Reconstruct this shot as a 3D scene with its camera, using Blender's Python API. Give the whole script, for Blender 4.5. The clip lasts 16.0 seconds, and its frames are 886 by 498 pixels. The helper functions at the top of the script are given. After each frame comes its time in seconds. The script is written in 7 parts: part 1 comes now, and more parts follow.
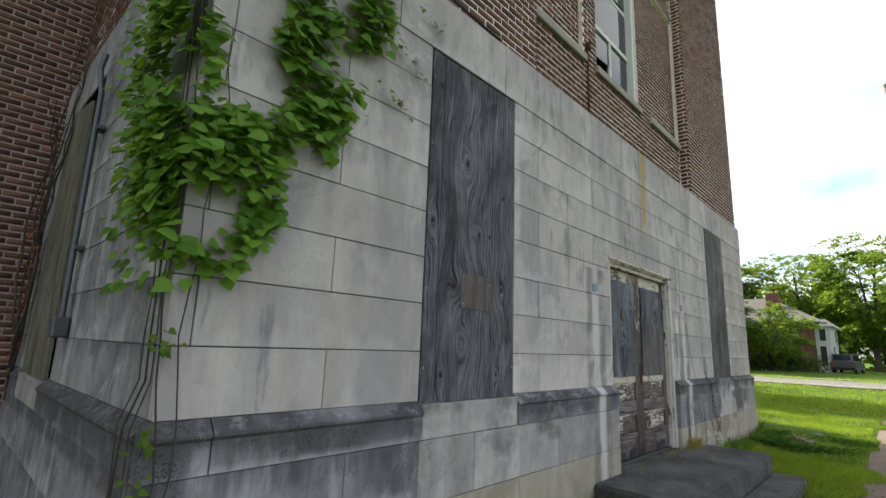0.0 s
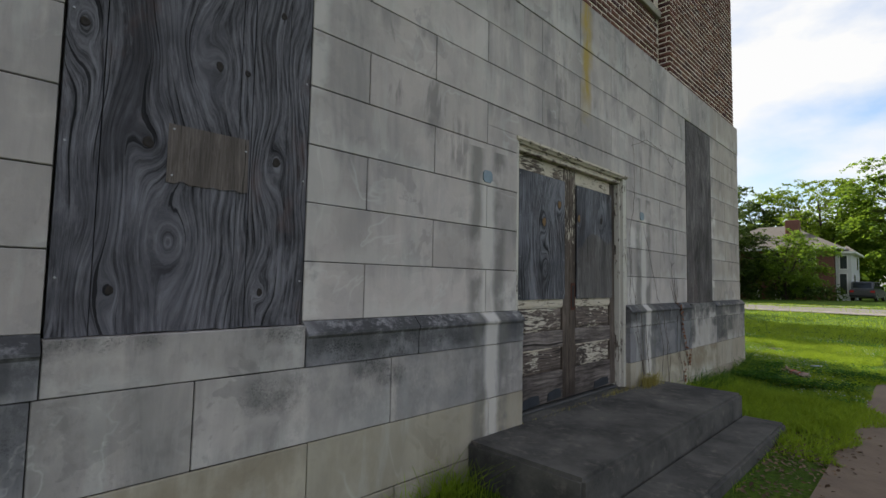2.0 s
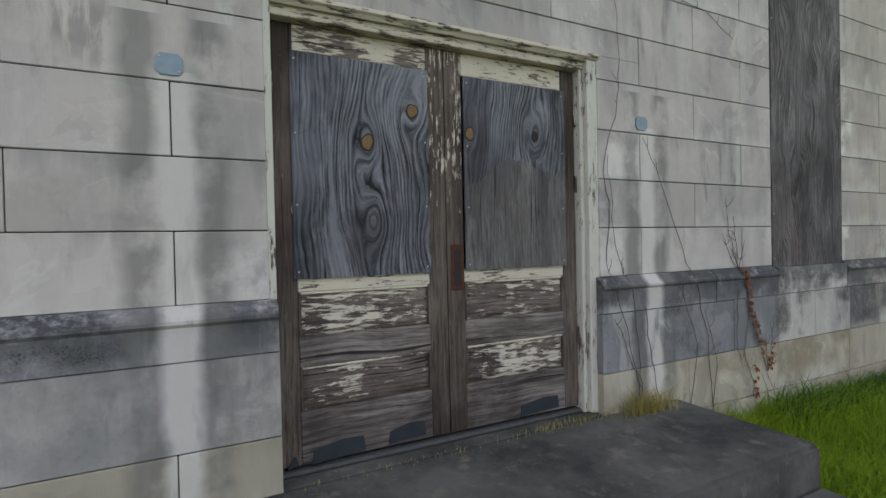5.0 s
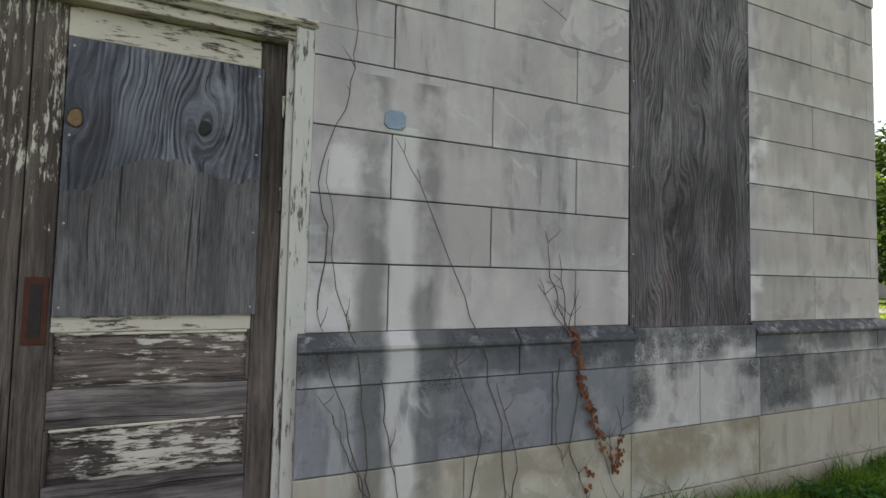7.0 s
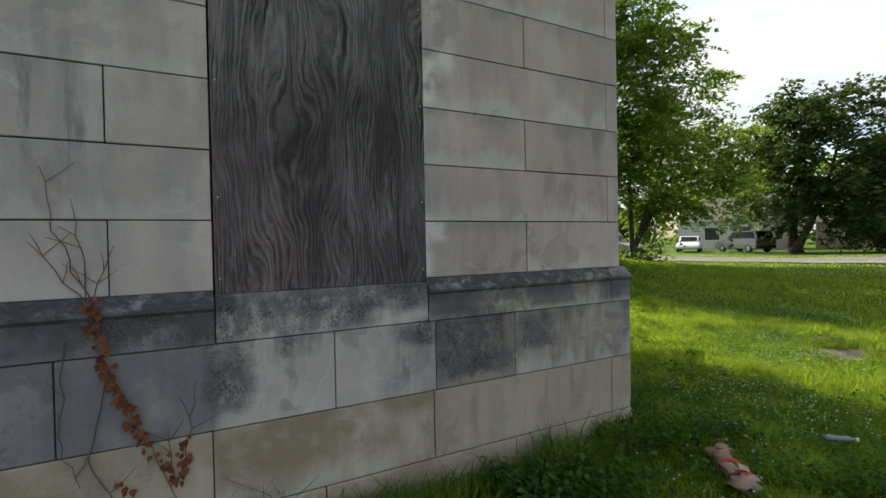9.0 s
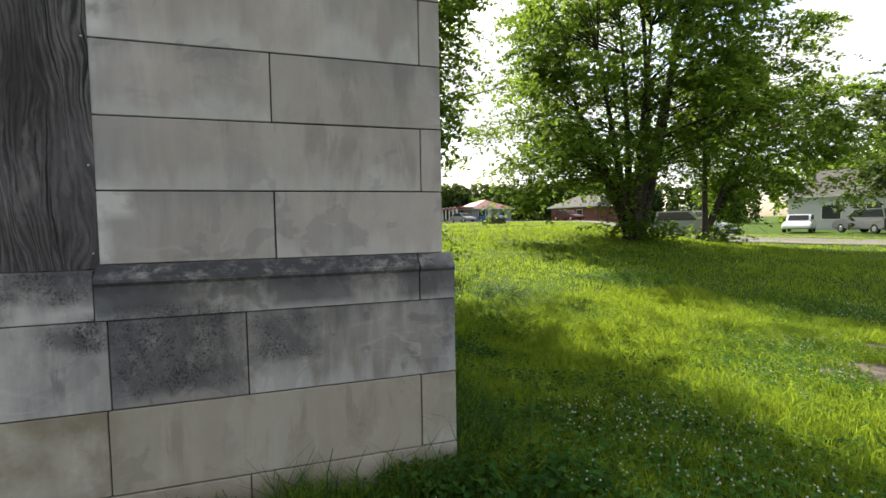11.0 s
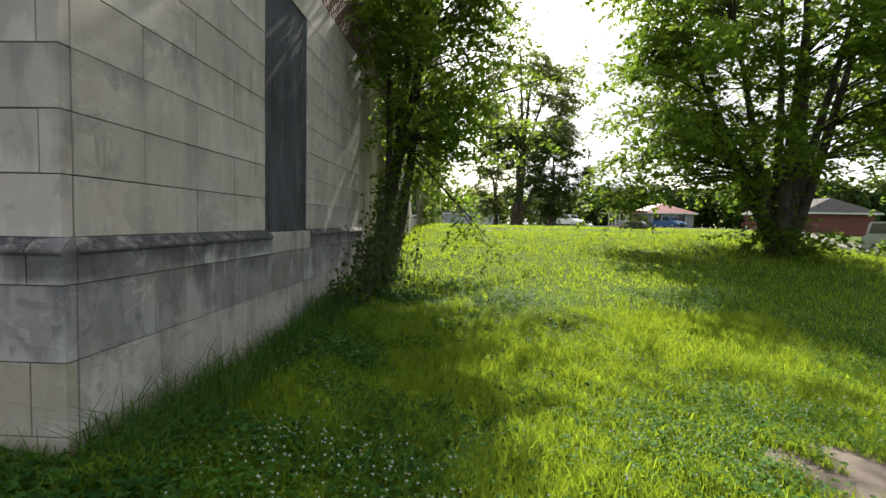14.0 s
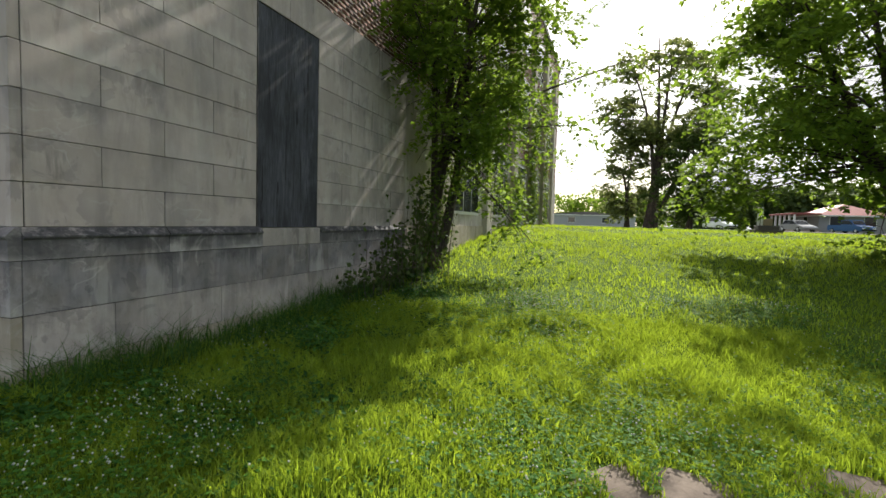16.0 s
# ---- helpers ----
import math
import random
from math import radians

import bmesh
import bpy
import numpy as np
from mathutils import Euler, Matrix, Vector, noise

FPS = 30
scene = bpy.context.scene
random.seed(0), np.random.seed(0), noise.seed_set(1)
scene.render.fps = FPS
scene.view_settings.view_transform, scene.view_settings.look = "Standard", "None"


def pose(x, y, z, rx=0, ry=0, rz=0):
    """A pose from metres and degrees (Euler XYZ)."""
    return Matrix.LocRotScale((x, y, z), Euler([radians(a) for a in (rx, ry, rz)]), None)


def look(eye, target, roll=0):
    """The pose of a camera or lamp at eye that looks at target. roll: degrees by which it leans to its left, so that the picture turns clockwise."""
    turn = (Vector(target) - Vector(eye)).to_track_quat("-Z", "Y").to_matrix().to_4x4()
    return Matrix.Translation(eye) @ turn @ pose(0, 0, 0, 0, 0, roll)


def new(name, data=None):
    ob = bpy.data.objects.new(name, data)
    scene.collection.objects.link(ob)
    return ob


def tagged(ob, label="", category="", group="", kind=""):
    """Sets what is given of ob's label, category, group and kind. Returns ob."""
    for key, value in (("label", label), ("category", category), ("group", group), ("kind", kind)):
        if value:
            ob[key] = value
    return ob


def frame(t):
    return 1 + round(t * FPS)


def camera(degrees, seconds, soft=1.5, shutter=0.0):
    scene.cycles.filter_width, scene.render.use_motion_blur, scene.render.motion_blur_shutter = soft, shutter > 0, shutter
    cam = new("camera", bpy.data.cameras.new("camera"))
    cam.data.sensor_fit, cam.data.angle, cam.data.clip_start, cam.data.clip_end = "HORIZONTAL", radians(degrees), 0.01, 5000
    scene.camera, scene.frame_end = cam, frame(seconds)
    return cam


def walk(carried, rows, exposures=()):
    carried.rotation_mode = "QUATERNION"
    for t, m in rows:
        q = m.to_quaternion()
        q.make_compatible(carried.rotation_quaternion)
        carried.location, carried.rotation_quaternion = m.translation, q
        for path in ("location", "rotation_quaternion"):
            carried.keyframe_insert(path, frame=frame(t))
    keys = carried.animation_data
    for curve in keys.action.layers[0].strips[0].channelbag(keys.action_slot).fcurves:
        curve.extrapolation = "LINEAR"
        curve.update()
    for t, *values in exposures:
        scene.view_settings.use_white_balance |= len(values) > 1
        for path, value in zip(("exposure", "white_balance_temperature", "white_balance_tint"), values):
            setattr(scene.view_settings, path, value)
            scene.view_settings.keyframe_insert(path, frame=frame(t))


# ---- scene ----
cam = camera(85.3, 16.0)
PATH = [
    (0, (0.032, 0.075, 1.543), (-1.317, 1.497, 1.935), 2.1),
    (0.5, (0.028, 0.583, 1.533), (-1.262, 2.064, 1.909), 2.5),
    (1, (-0.012, 1.079, 1.496), (-1.261, 2.605, 1.831), 2.4),
    (1.5, (0.033, 1.562, 1.46), (-1.263, 3.066, 1.702), 2.0),
    (2, (0.034, 2.018, 1.414), (-1.384, 3.422, 1.547), 1.1),
    (2.5, (0.075, 2.471, 1.424), (-1.407, 3.812, 1.471), 0.1),
    (3, (0.119, 2.936, 1.448), (-1.454, 4.172, 1.454), -0.3),
    (3.5, (0.085, 3.411, 1.439), (-1.533, 4.587, 1.424), -0.5),
    (3.7, (0.091, 3.606, 1.434), (-1.533, 4.774, 1.418), -0.6),
    (5.8, (0.012, 5.442, 1.431), (-1.85, 6.173, 1.405), -0.6),
    (6, (0.017, 5.635, 1.452), (-1.845, 6.364, 1.431), -0.2),
    (6.5, (0.021, 6.145, 1.484), (-1.809, 6.953, 1.513), 0.9),
    (7, (-0.064, 6.628, 1.468), (-1.906, 7.4, 1.568), 1.3),
    (7.5, (-0.098, 7.104, 1.437), (-1.902, 7.96, 1.55), 0.8),
    (8, (-0.008, 7.586, 1.415), (-1.762, 8.544, 1.5), 0.1),
    (8.5, (0.015, 8.064, 1.394), (-1.716, 9.067, 1.425), -0.5),
    (9, (0.104, 8.531, 1.392), (-1.652, 9.488, 1.361), -1.1),
    (9.5, (0.122, 9.02, 1.373), (-1.685, 9.873, 1.282), -1.5),
    (9.7, (0.096, 9.202, 1.378), (-1.713, 10.049, 1.273), -1.5),
    (11.8, (0.097, 11.045, 1.302), (-1.871, 11.384, 1.187), -0.6),
    (12, (0.063, 11.195, 1.289), (-1.917, 11.455, 1.172), -0.6),
    (12.5, (0.001, 11.585, 1.313), (-1.995, 11.628, 1.199), -0.8),
    (13, (0.026, 12.033, 1.317), (-1.97, 11.95, 1.206), -0.4),
    (13.5, (-0.007, 12.515, 1.295), (-2.002, 12.417, 1.184), 0.4),
    (14, (-0.005, 13.007, 1.307), (-1.999, 12.909, 1.197), 1.1),
    (14.5, (-0.036, 13.492, 1.32), (-2.024, 13.306, 1.212), 1.4),
    (15, (-0.098, 13.904, 1.322), (-2.056, 13.508, 1.224), 0.9),
    (15.5, (-0.096, 14.369, 1.337), (-2.021, 13.838, 1.236), 1.1),
    (16, (-0.141, 14.761, 1.319), (-2.028, 14.11, 1.202), 1.6),
]
EXPOSURES = [(0, 1.31), (0.5, 1.01), (1, 0.81), (2, 0.7), (3.5, 1.01), (6, 1.5), (7.5, 1.17), (9, 0.73), (12, 1.13), (13.2, 1.11), (14.5, 0.92), (16, 0.85)]
walk(cam, [(t, look(eye, target, roll)) for t, eye, target, roll in PATH], EXPOSURES)

# ---- world, sun ----
SUN_EL, SUN_AZ = 39.0, -85.0     # azimuth clockwise from +y
world = bpy.data.worlds.new("sky")
world.use_nodes = True
scene.world = world
wn, wl = world.node_tree.nodes, world.node_tree.links
wn.clear()
w_out = wn.new("ShaderNodeOutputWorld")
w_bg = wn.new("ShaderNodeBackground")
w_sky = wn.new("ShaderNodeTexSky")
w_sky.sky_type = "NISHITA"
w_sky.sun_disc = False
w_sky.sun_elevation = radians(SUN_EL)
w_sky.sun_rotation = radians(SUN_AZ)
w_sky.dust_density = 2.0
w_co = wn.new("ShaderNodeTexCoord")
w_map = wn.new("ShaderNodeMapping")
w_map.inputs["Scale"].default_value = (1.0, 1.0, 2.2)
w_map.inputs["Location"].default_value = (0.35, 0.1, 0.0)
w_noise = wn.new("ShaderNodeTexNoise")
w_noise.inputs["Scale"].default_value = 2.3
w_noise.inputs["Detail"].default_value = 7.0
w_noise.inputs["Roughness"].default_value = 0.52
w_ramp = wn.new("ShaderNodeValToRGB")
w_ramp.color_ramp.elements[0].position = 0.40
w_ramp.color_ramp.elements[1].position = 0.55
w_mix = wn.new("ShaderNodeMix")
w_mix.data_type = "RGBA"
w_mix.inputs["B"].default_value = (9.6, 9.6, 9.6, 1)
wl.new(w_co.outputs["Generated"], w_map.inputs["Vector"])
wl.new(w_map.outputs["Vector"], w_noise.inputs["Vector"])
wl.new(w_noise.outputs["Fac"], w_ramp.inputs["Fac"])
wl.new(w_ramp.outputs["Color"], w_mix.inputs["Factor"])
w_gain = wn.new("ShaderNodeVectorMath")
w_gain.operation = "SCALE"
w_gain.inputs["Scale"].default_value = 2.3
wl.new(w_sky.outputs["Color"], w_gain.inputs[0])
wl.new(w_gain.outputs[0], w_mix.inputs["A"])
wl.new(w_mix.outputs["Result"], w_bg.inputs["Color"])
w_bg.inputs["Strength"].default_value = 0.063
wl.new(w_bg.outputs["Background"], w_out.inputs["Surface"])

sun_data = bpy.data.lights.new("sun", "SUN")
sun_data.energy, sun_data.angle, sun_data.color = 5.0, radians(0.6), (1.0, 0.95, 0.86)
sun = new("sun", sun_data)
se, sa = radians(SUN_EL), radians(SUN_AZ)
SUN_DIR = Vector((math.cos(se) * math.sin(sa), math.cos(se) * math.cos(sa), math.sin(se)))
sun.matrix_world = look(tuple(SUN_DIR * 60), (0, 0, 0))
scene.view_settings.exposure = 0.0


# ---- material helpers ----
class Mat:
    """A principled material with short calls for its nodes."""

    def __init__(self, name, rough=0.8, metal=0.0, spec=0.3):
        self.m = bpy.data.materials.new(name)
        self.m.use_nodes = True
        self.t = self.m.node_tree
        self.b = self.t.nodes["Principled BSDF"]
        self.b.inputs["Roughness"].default_value = rough
        self.b.inputs["Metallic"].default_value = metal
        self.b.inputs["Specular IOR Level"].default_value = spec
        self.co = None

    def node(self, kind, **kw):
        n = self.t.nodes.new(kind)
        for k, v in kw.items():
            n.inputs[k.replace("_", " ")].default_value = v
        return n

    def link(self, a, b):
        self.t.links.new(a, b)

    def coord(self, scale=(1, 1, 1), shift=(0, 0, 0), which="Object"):
        if self.co is None:
            self.co = self.t.nodes.new("ShaderNodeTexCoord")
        mp = self.t.nodes.new("ShaderNodeMapping")
        mp.inputs["Scale"].default_value = scale
        mp.inputs["Location"].default_value = shift
        self.link(self.co.outputs[which], mp.inputs["Vector"])
        return mp.outputs["Vector"]

    def noise(self, scale, detail=4, rough=0.55, vec=None, dist=0.0):
        n = self.node("ShaderNodeTexNoise", Scale=scale, Detail=detail, Roughness=rough, Distortion=dist)
        self.link(vec if vec is not None else self.coord(), n.inputs["Vector"])
        return n.outputs["Fac"]

    def ramp(self, fac, lo, hi, a=(0, 0, 0), b=(1, 1, 1)):
        r = self.t.nodes.new("ShaderNodeValToRGB")
        e = r.color_ramp.elements
        e[0].position, e[1].position = lo, hi
        e[0].color, e[1].color = (*a, 1), (*b, 1)
        self.link(fac, r.inputs["Fac"])
        return r.outputs["Color"]

    def mix(self, fac, a, b, mode="MIX"):
        n = self.t.nodes.new("ShaderNodeMix")
        n.data_type, n.blend_type = "RGBA", mode
        for sock, v in (("Factor", fac), ("A", a), ("B", b)):
            if isinstance(v, (int, float)):
                n.inputs[sock].default_value = v
            elif isinstance(v, tuple):
                n.inputs[sock].default_value = (*v, 1)
            else:
                self.link(v, n.inputs[sock])
        return n.outputs["Result"]

    def math(self, op, a, b=0.0, clamp=False):
        n = self.t.nodes.new("ShaderNodeMath")
        n.operation, n.use_clamp = op, clamp
        for i, v in enumerate((a, b)):
            if isinstance(v, (int, float)):
                n.inputs[i].default_value = v
            else:
                self.link(v, n.inputs[i])
        return n.outputs[0]

    def axis(self, i):
        if self.co is None:
            self.co = self.t.nodes.new("ShaderNodeTexCoord")
        n = self.t.nodes.new("ShaderNodeSeparateXYZ")
        self.link(self.co.outputs["Object"], n.inputs[0])
        return n.outputs[i]

    def band(self, i, mid, half, soft):
        """1 within half of mid along axis i, falling to 0 over soft, with a rough edge."""
        wob = self.math("MULTIPLY", self.math("SUBTRACT", self.noise(5.0, 3), 0.5), soft * 1.6)
        d = self.math("ABSOLUTE", self.math("SUBTRACT", self.math("ADD", self.axis(i), wob), mid))
        return self.math("DIVIDE", self.math("SUBTRACT", half + soft, d), soft, True)

    def random(self):
        return self.t.nodes.new("ShaderNodeObjectInfo").outputs["Random"]

    def island(self):
        return self.t.nodes.new("ShaderNodeNewGeometry").outputs["Random Per Island"]

    def color(self, c):
        if isinstance(c, tuple):
            self.b.inputs["Base Color"].default_value = (*c, 1)
        else:
            self.link(c, self.b.inputs["Base Color"])
        return self

    def bump(self, h, strength=0.3, dist=0.01):
        n = self.node("ShaderNodeBump", Strength=strength, Distance=dist)
        self.link(h, n.inputs["Height"])
        self.link(n.outputs["Normal"], self.b.inputs["Normal"])
        return self


def limestone(name, base, dirt, amount, streak, mould=(), tide=(), soil=(), salts=(), ledge_mould=0.0):
    """mould, tide, soil, salts: stains as (y, z, half width, half height, strength); ledge_mould: black crust on the
    capping and a darker band under its nose.
    """
    m = Mat(name, 0.85)
    grain = m.noise(90, 5, 0.7)
    cloud = m.noise(2.2, 5, 0.6)
    c = m.mix(m.random(), tuple(v * 0.84 for v in base), tuple(min(v * 1.10, 1) for v in base))
    c = m.mix(m.math("MULTIPLY", m.ramp(cloud, 0.50, 0.60), 0.45), c, (base[0] * 1.18, base[1] * 1.19, base[2] * 1.2))
    # run-off: thin upright streaks of grime and of clean stone
    run = m.noise(1.0, 6, 0.62, m.coord((3.4, 3.4, 0.55)), 0.6)
    patch = m.noise(1.1, 4, 0.6)
    grime = m.math("MULTIPLY", m.ramp(run, 0.44 - streak * 0.08, 0.62 - streak * 0.03), m.ramp(patch, 0.36 - streak * 0.05, 0.56))
    c = m.mix(m.math("MULTIPLY", grime, min(amount, 0.68)), c, dirt)
    fine = m.ramp(m.noise(26, 8, 0.8), 0.535, 0.60)
    spots = m.math("MULTIPLY", m.math("MULTIPLY", fine, min(1.0, 0.12 + 0.45 * max(0.0, streak - 0.7))), m.ramp(m.noise(1.7, 4, 0.65, m.coord((1, 1, 1.2), (3, 1, 7))), 0.50 - streak * 0.03, 0.62))
    c = m.mix(m.math("MULTIPLY", spots, amount * 0.9), c, (0.05, 0.05, 0.052))
    soot = m.math("MULTIPLY", m.ramp(m.noise(14, 9, 0.78, m.coord((1, 1, 0.8), (5, 2, 1))), 0.44, 0.56), m.ramp(m.noise(1.9, 4, 0.6, m.coord((1, 1, 1.3), (5, 2, 1))), 0.44, 0.60))
    c = m.mix(m.math("MULTIPLY", soot, min(0.85, max(0.0, 0.60 * (streak - 0.55)))), c, (0.07, 0.07, 0.075))
    wash = m.ramp(m.noise(1.0, 7, 0.6, m.coord((4.5, 4.5, 0.8), (1, 8, 3))), 0.56, 0.62)
    c = m.mix(m.math("MULTIPLY", wash, 0.16 + 0.14 * streak), c, (0.50, 0.49, 0.46))
    rim = m.ramp(m.noise(3.1, 3, 0.5, m.coord((1, 1, 1), (2, 6, 4)), 1.2), 0.485, 0.50)
    c = m.mix(m.math("MULTIPLY", rim, 0.10), c, (0.24, 0.23, 0.21))
    green = m.ramp(m.noise(0.8, 4, 0.6, m.coord((1.3, 1.3, 0.5), (9, 4, 2))), 0.58, 0.75)
    c = m.mix(m.math("MULTIPLY", green, 0.12), c, (0.25, 0.235, 0.18))
    edge = m.math("ABSOLUTE", m.math("SUBTRACT", m.noise(1.5, 4, 0.55, m.coord((1, 1, 1.2), (8, 1, 5)), 0.8), 0.5))
    salt = m.math("MULTIPLY", m.ramp(edge, 0.0, 0.016, (1, 1, 1), (0, 0, 0)), m.ramp(m.noise(1.3, 3, 0.5, m.coord((1, 1, 1), (3, 3, 9))), 0.50, 0.62))
    c = m.mix(m.math("MULTIPLY", salt, 0.42), c, (0.56, 0.55, 0.52))
    drip = m.math("MULTIPLY", m.ramp(m.noise(1.0, 6, 0.65, m.coord((7.0, 7.0, 1.5), (6, 2, 8)), 0.4), 0.53, 0.60), m.ramp(m.noise(1.5, 4, 0.6, m.coord((1, 1, 1), (1, 7, 2))), 0.50, 0.60))
    c = m.mix(m.math("MULTIPLY", drip, 0.5), c, tuple(v * 0.55 for v in dirt))
    warm = m.band(1, 10.45, 0.55, 0.25)
    c = m.mix(m.math("MULTIPLY", warm, 0.42), c, (0.34, 0.285, 0.225))
    # grime that ran down from the joint above, and salts at the foot, on some of the blocks
    sep = m.t.nodes.new("ShaderNodeSeparateXYZ")
    m.link(m.co.outputs["Generated"], sep.inputs[0])
    up = sep.outputs[2]
    runs = m.math("MULTIPLY", m.math("SUBTRACT", m.noise(1.0, 5, 0.6, m.coord((5.5, 5.5, 0.7), (3, 1, 1)), 0.3), 0.5), 2.4)
    pick = m.ramp(m.math("FRACT", m.math("MULTIPLY", m.random(), 5.7)), 0.25, 0.70)
    c = m.mix(m.math("MULTIPLY", m.math("MULTIPLY", m.ramp(m.math("MULTIPLY", m.math("ADD", up, runs), 0.6), 0.44, 0.72), pick), 0.38 + 0.22 * streak), c, tuple(v * 0.8 for v in dirt))
    pick = m.ramp(m.math("FRACT", m.math("MULTIPLY", m.random(), 9.1)), 0.45, 0.85)
    c = m.mix(m.math("MULTIPLY", m.math("MULTIPLY", m.ramp(m.math("ADD", m.math("SUBTRACT", 1.0, up), m.math("MULTIPLY", runs, 0.7)), 0.68, 0.95), pick), 0.38), c, (0.55, 0.53, 0.50))
    blots = m.math("MULTIPLY", m.ramp(m.noise(3.6, 6, 0.6, m.coord((1, 1, 1.1), (4, 4, 9)), 0.7), 0.55, 0.575), m.ramp(m.noise(0.9, 3, 0.5, m.coord((1, 1, 1), (7, 5, 3))), 0.46, 0.58))
    c = m.mix(m.math("MULTIPLY", blots, 0.34), c, tuple(v * 0.85 for v in dirt))
    for y, z, hy, hz, k in salts:
        s = m.math("MULTIPLY", m.band(1, y, hy, 0.05), m.band(2, z, hz, 0.05))
        c = m.mix(m.math("MULTIPLY", m.math("MULTIPLY", s, m.ramp(m.noise(6, 4, 0.6), 0.36, 0.50)), k), c, (0.62, 0.585, 0.55))
    if ledge_mould:
        crust = m.math("MULTIPLY", m.ramp(m.noise(11, 8, 0.75, m.coord((1, 1, 1.6), (1, 9, 4))), 0.36, 0.52), m.ramp(m.noise(1.4, 4, 0.6, m.coord((1, 1, 1), (8, 8, 1))), 0.28, 0.46))
        c = m.mix(m.math("MULTIPLY", m.math("MULTIPLY", crust, m.ramp(m.math("SUBTRACT", m.axis(2), 0.6), 0.44, 0.55)), ledge_mould), c, (0.042, 0.042, 0.045))
        # broken darker band just below the nose of the capping
        under = m.math("MULTIPLY", m.band(2, 1.075, 0.05, 0.04), m.ramp(m.noise(2.6, 6, 0.65, m.coord((1, 1, 0.4), (2, 5, 1))), 0.44, 0.56))
        c = m.mix(m.math("MULTIPLY", under, 0.7 * ledge_mould), c, (0.06, 0.06, 0.064))
    for y, z, hy, hz, k in tide:
        s = m.math("MULTIPLY", m.band(1, y, hy, 0.12), m.band(2, z, hz, 0.10))
        c = m.mix(m.math("MULTIPLY", m.math("MULTIPLY", s, m.ramp(m.noise(5, 5, 0.6), 0.36, 0.56)), k), c, (0.21, 0.165, 0.11))
    for y, z, hy, hz, k in soil:
        s = m.math("MULTIPLY", m.band(1, y, hy, 0.035), m.band(2, z, hz, 0.08))
        c = m.mix(m.math("MULTIPLY", m.math("MULTIPLY", s, m.ramp(m.noise(3, 5, 0.6), 0.2, 0.5)), k), c, (0.135, 0.14, 0.152))
    if mould:
        speck = m.math("MULTIPLY", m.ramp(m.noise(105, 6, 0.75), 0.50, 0.57), m.ramp(m.noise(13, 4, 0.6), 0.36, 0.60))
        film = m.ramp(m.noise(9, 7, 0.7, m.coord((1, 1, 0.7), (2, 2, 2))), 0.34, 0.52)
        for y, z, hy, hz, k in mould:
            s = m.math("MULTIPLY", m.band(1, y, hy, 0.09), m.band(2, z, hz, 0.045))
            c = m.mix(m.math("MULTIPLY", m.math("MULTIPLY", s, film), 0.75 * k), c, (0.075, 0.075, 0.075))
            c = m.mix(m.math("MULTIPLY", m.math("MULTIPLY", s, speck), 0.9 * k), c, (0.022, 0.023, 0.025))
    # clean washes under the two wall boxes and a lichen run over the door
    for y in (4.645, 7.30):
        b = m.band(1, y, 0.05, 0.04)
        low = m.math("LESS_THAN", m.axis(2), 2.14)
        c = m.mix(m.math("MULTIPLY", m.math("MULTIPLY", b, m.math("MULTIPLY", low, m.ramp(m.noise(7.0, 4, 0.6, m.coord((1, 1, 0.3))), 0.28, 0.46))), 0.76), c, (0.56, 0.525, 0.49))
        for side in (-0.13, 0.13):
            k = m.math("MULTIPLY", m.band(1, y + side, 0.03, 0.06), m.math("LESS_THAN", m.axis(2), 2.36))
            c = m.mix(m.math("MULTIPLY", m.math("MULTIPLY", k, m.ramp(m.noise(4.0, 4, 0.6), 0.34, 0.52)), 0.66), c, (0.135, 0.13, 0.12))
    lich = m.math("MULTIPLY", m.math("MULTIPLY", m.band(1, 6.05, 0.02, 0.10), m.band(2, 3.6, 0.40, 0.3)), m.ramp(m.noise(1.0, 5, 0.65, m.coord((9, 9, 1.6), (1, 1, 1)), 0.5), 0.28, 0.48))
    c = m.mix(m.math("MULTIPLY", lich, 0.9), c, (0.37, 0.26, 0.05))
    m.color(c)
    m.bump(m.math("ADD", m.math("MULTIPLY", grain, 0.5), m.noise(14, 4)), 0.22, 0.006)
    return m.m


